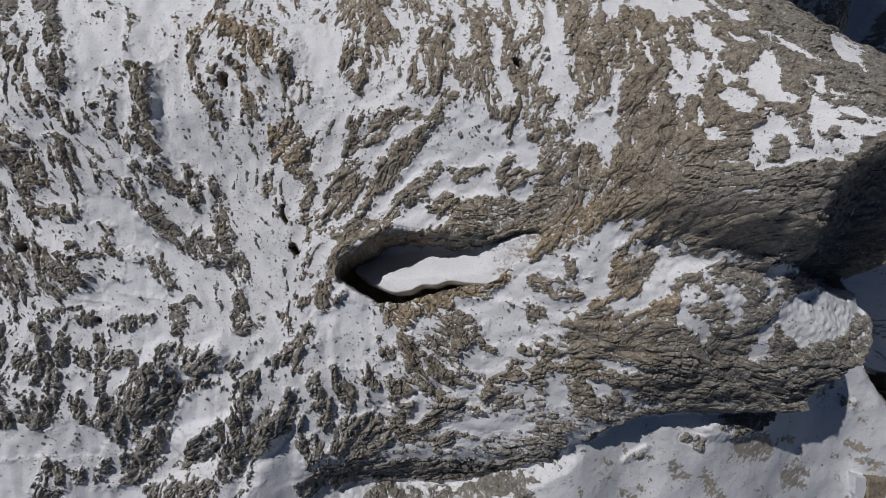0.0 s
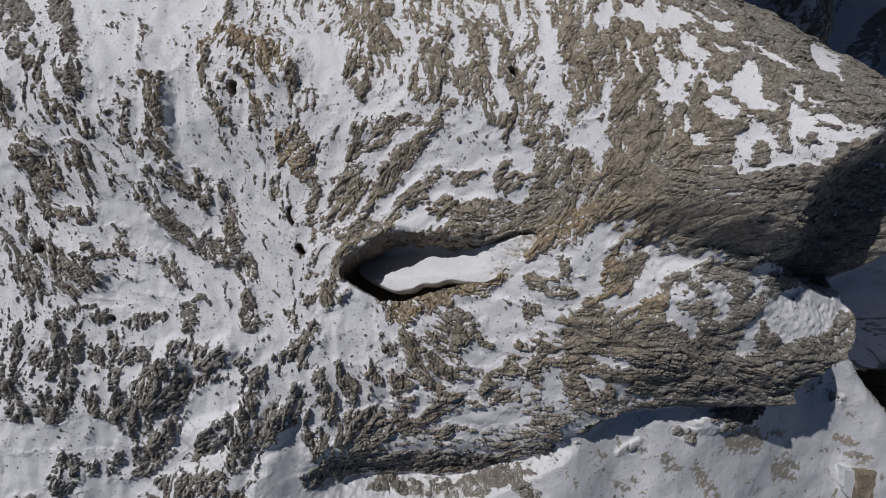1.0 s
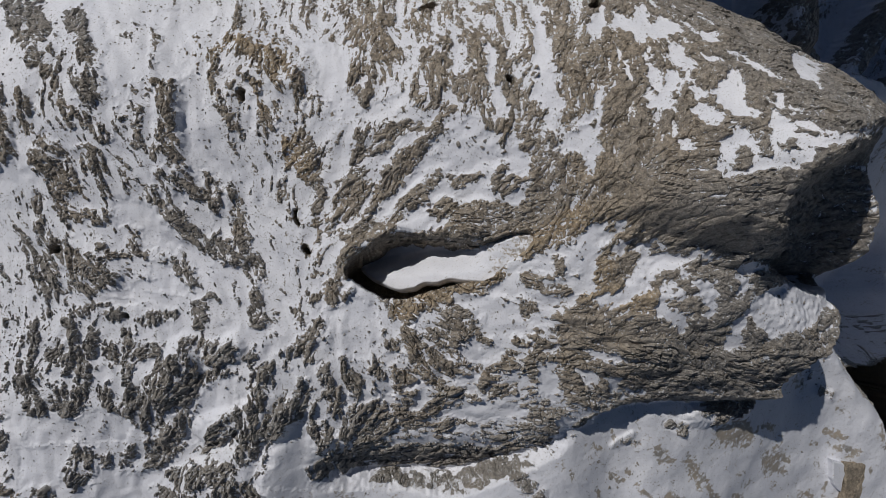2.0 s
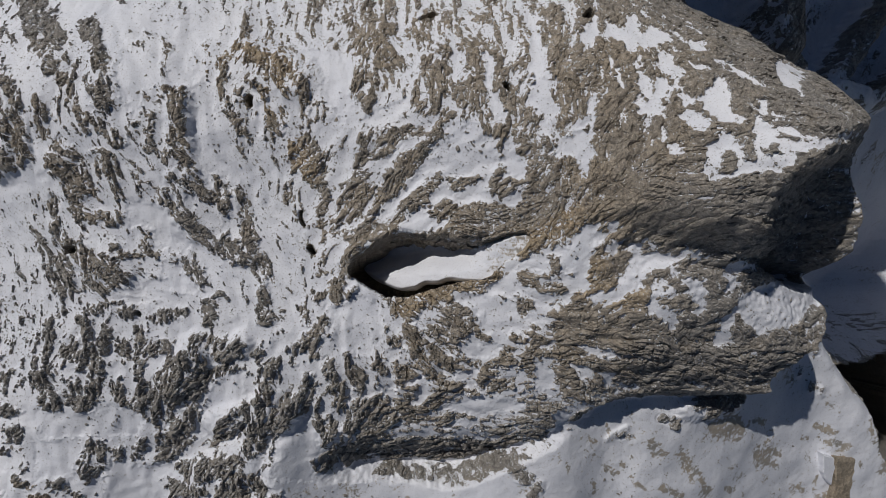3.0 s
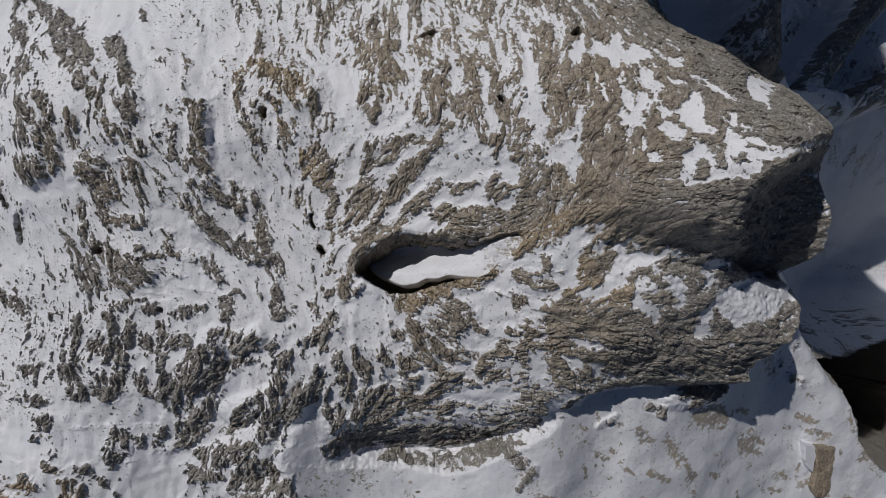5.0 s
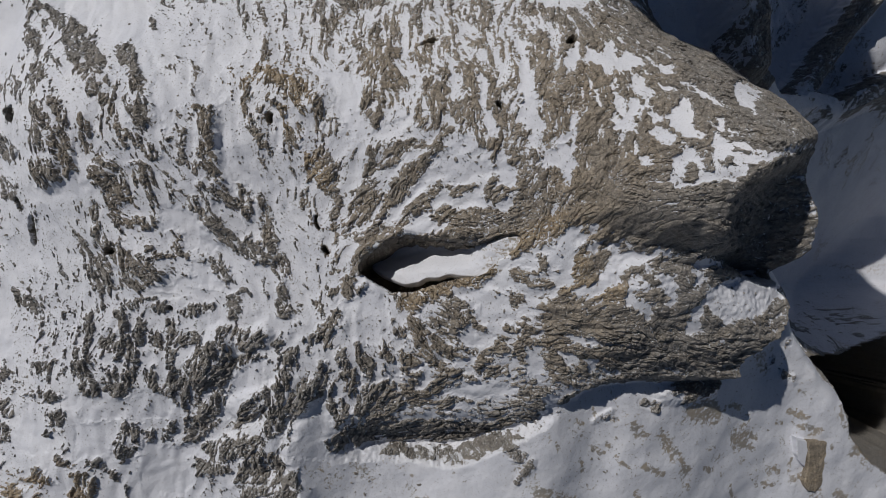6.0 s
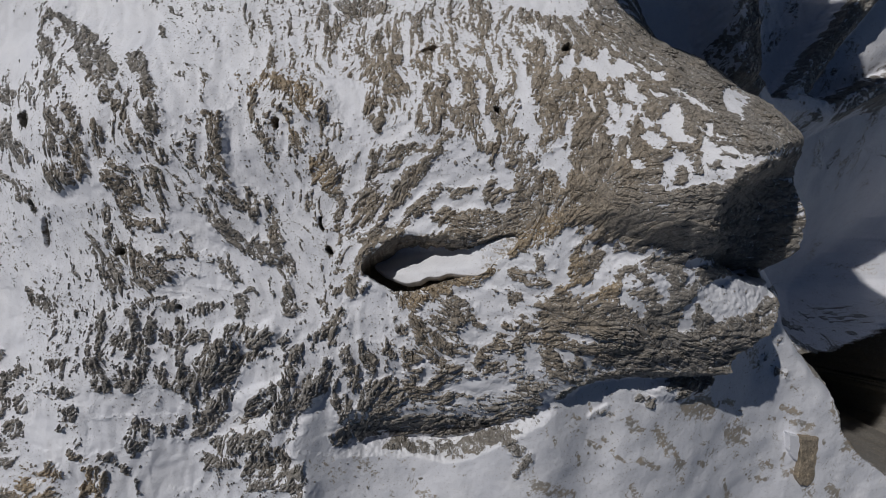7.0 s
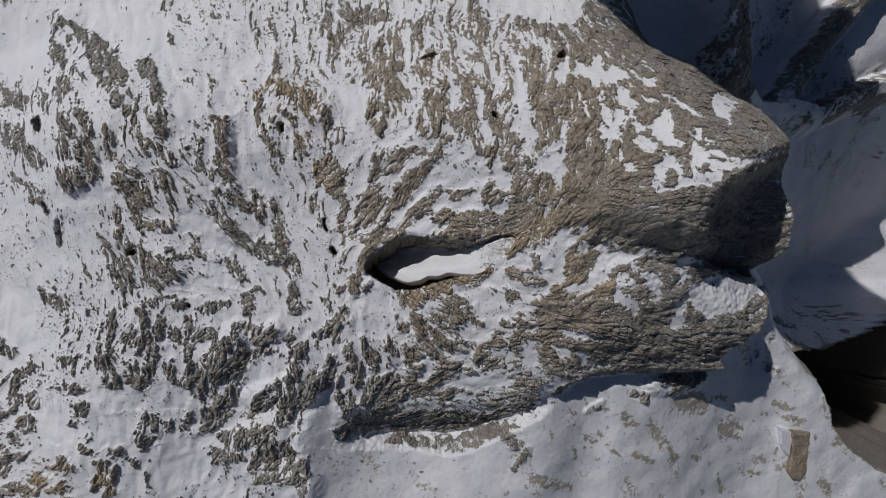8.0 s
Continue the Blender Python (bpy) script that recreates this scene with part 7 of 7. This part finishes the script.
for cx, cy, rx, ry, count in [(-43.4, -7.2, 3.5, 3.8, 26), (-49, 0.6, 2.6, 3, 20), (1.5, 8.3, 2.8, 1.7, 14), (-28.4, 19.2, 3.5, 3.5, 16), (4.8, 15.5, 1.6, 3.3, 10), (20.5, 5.4, 2.9, 1.4, 14), (28.9, -5.2, 2.6, 2.6, 10), (-44.6, -15.1, 3.2, 2.6, 16), (-18.6, 10.1, 2.3, 3.4, 14), (5.6, -5.6, 3.5, 2.3, 16), (-9.9, -25.9, 4.7, 2.7, 12), (19.3, -23.7, 4.1, 4.1, 16), (-7.5, -7.5, 3, 2.4, 14), (-13, 11.9, 2.3, 4.6, 10), (-23.7, 19.2, 2.9, 2.9, 12), (-33.1, -15.3, 3.8, 1.9, 12), (45.8, -14, 5.5, 3.9, 16), (-4.7, 11.6, 2.8, 2.3, 8), (9.4, 8.1, 2.1, 2.1, 10)]:
    for _ in range(round(0.6 * count)):
        a, d = luck.uniform(0, 6.3), luck.random() ** 0.5
        stone(cx + rx * d * math.cos(a), cy + ry * d * math.sin(a), luck.uniform(0.14, 0.32) * luck.uniform(0.8, 1.5))


def grit_field(zones):
    """Splinters and pebbles too many to count."""
    base = stone_shape(3, 1)
    co = np.array([v.co for v in base.vertices])
    tri = np.array([p.vertices for p in base.polygons])
    bpy.data.meshes.remove(base)
    r = np.random.default_rng(5)
    points, faces, n = [], [], 0
    for cx, cy, rx, ry, count in zones:
        for _ in range(count // 2):
            a, d = r.random() * 6.28, r.random() ** 0.5
            x, y = cx + rx * d * math.cos(a), cy + ry * d * math.sin(a)
            size = 0.09 + 0.16 * r.random() ** 3
            c, s = math.cos(a * 7), math.sin(a * 7)
            p = co * size * (0.8 + 0.4 * r.random(3))
            points.append(np.stack([c * p[:, 0] - s * p[:, 1] + x, s * p[:, 0] + c * p[:, 1] + y, p[:, 2] + top(x, y) + 0.2 * size], 1))
            faces.append(tri + n)
            n += len(co)
    me = bpy.data.meshes.new("pebbles")
    me.from_pydata(np.concatenate(points).tolist(), [], np.concatenate(faces).tolist())
    bare_all(me, 0.0)
    me.materials.append(ROCK)
    return new("pebbles", me)


tagged(grit_field([(-43.4, -7.2, 4.9, 5.4, 364), (-49, 0.6, 3.7, 4.1, 280), (1.5, 8.3, 3.9, 2.3, 196), (-28.4, 19.2, 4.9, 4.9, 224), (4.8, 15.5, 2.3, 4.6, 140), (20.5, 5.4, 4, 2, 196), (28.9, -5.2, 3.7, 3.7, 140), (-44.6, -15.1, 4.5, 3.6, 224), (-18.6, 10.1, 3.2, 4.8, 196), (5.6, -5.6, 4.9, 3.3, 224), (-9.9, -25.9, 6.6, 3.8, 168), (19.3, -23.7, 5.7, 5.7, 224), (-7.5, -7.5, 4.2, 3.3, 196), (-13, 11.9, 3.2, 6.5, 140), (-23.7, 19.2, 4.1, 4.1, 168), (-33.1, -15.3, 5.3, 2.6, 168), (45.8, -14, 7.7, 5.5, 224), (-4.7, 11.6, 4, 3.2, 112), (9.4, 8.1, 3, 3, 140), (-18.1, 0.4, 27.2, 23.7, 1500), (6.3, 13.1, 13.4, 10.7, 500), (-33, -9.4, 14.8, 14.1, 900), (29.5, -24.1, 17.9, 7.9, 500)]),
       "small grey pebbles and splinters strewn over snow", "pebbles", kind="stuff")


# ---- the tan slab on the snow slope ----
def plate(name, ring, thick, tilt, mat, rough):
    """A flat broken plate: an outline with noise on its face, and sides."""
    bm = bmesh.new()
    cx, cy = sum(p[0] for p in ring) / len(ring), sum(p[1] for p in ring) / len(ring)
    base = top(cx, cy)
    rows = []
    for k in range(9):
        s = 1 - (k / 8) ** 1.5
        line = []
        for i in range(48):
            f = i / 48 * len(ring)
            a, b = ring[int(f) % len(ring)], ring[(int(f) + 1) % len(ring)]
            x, y = a[0] + (b[0] - a[0]) * (f % 1), a[1] + (b[1] - a[1]) * (f % 1)
            x, y = cx + (x - cx) * s, cy + (y - cy) * s
            x, y = x + 0.18 * s * noise.noise((x * 1.3, y * 1.3, 1)), y + 0.18 * s * noise.noise((x * 1.3, y * 1.3, 5))
            z = base + thick * min(1, 0.75 + (1 - s) * 3) + tilt[0] * (x - cx) + tilt[1] * (y - cy)
            z += rough * (noise.noise((x * 0.9, y * 0.9, 2)) + 0.5 * noise.noise((x * 3, y * 3, 4)))
            line.append(bm.verts.new((x, y, z)))
        rows.append(line)
    foot = [bm.verts.new((v.co.x, v.co.y, v.co.z - thick - 2.5)) for v in rows[0]]
    for a, b in zip([foot] + rows, rows):
        for i in range(48):
            bm.faces.new((a[i - 1], a[i], b[i], b[i - 1]))
    bm.faces.new(rows[-1])
    bm.normal_update()
    me = bpy.data.meshes.new(name)
    bm.to_mesh(me)
    bm.free()
    bare_all(me, 0.6)
    me.materials.append(mat)
    return new(name, me)


tagged(plate("rock_slab", [(50.1, -26.2), (53.4, -26.7), (53.7, -28.5), (53.9, -31.2), (54.2, -33.6), (53.3, -34.8), (51.9, -34.4), (50.9, -33), (51, -30.3)],
             0.7, (-0.28, 0.3), ROCK, 0.2), "flat tan ochre rock slab bare of snow", "rock slab")
tagged(plate("snow_slab", [(48.2, -25.6), (50.2, -26.5), (50.6, -28), (50.7, -30.5), (49.5, -29.6), (48.8, -28.1)],
             0.8, (-0.28, 0.3), SNOW, 0.04), "clean white snow slab leaning on tan rock", "snow slab")
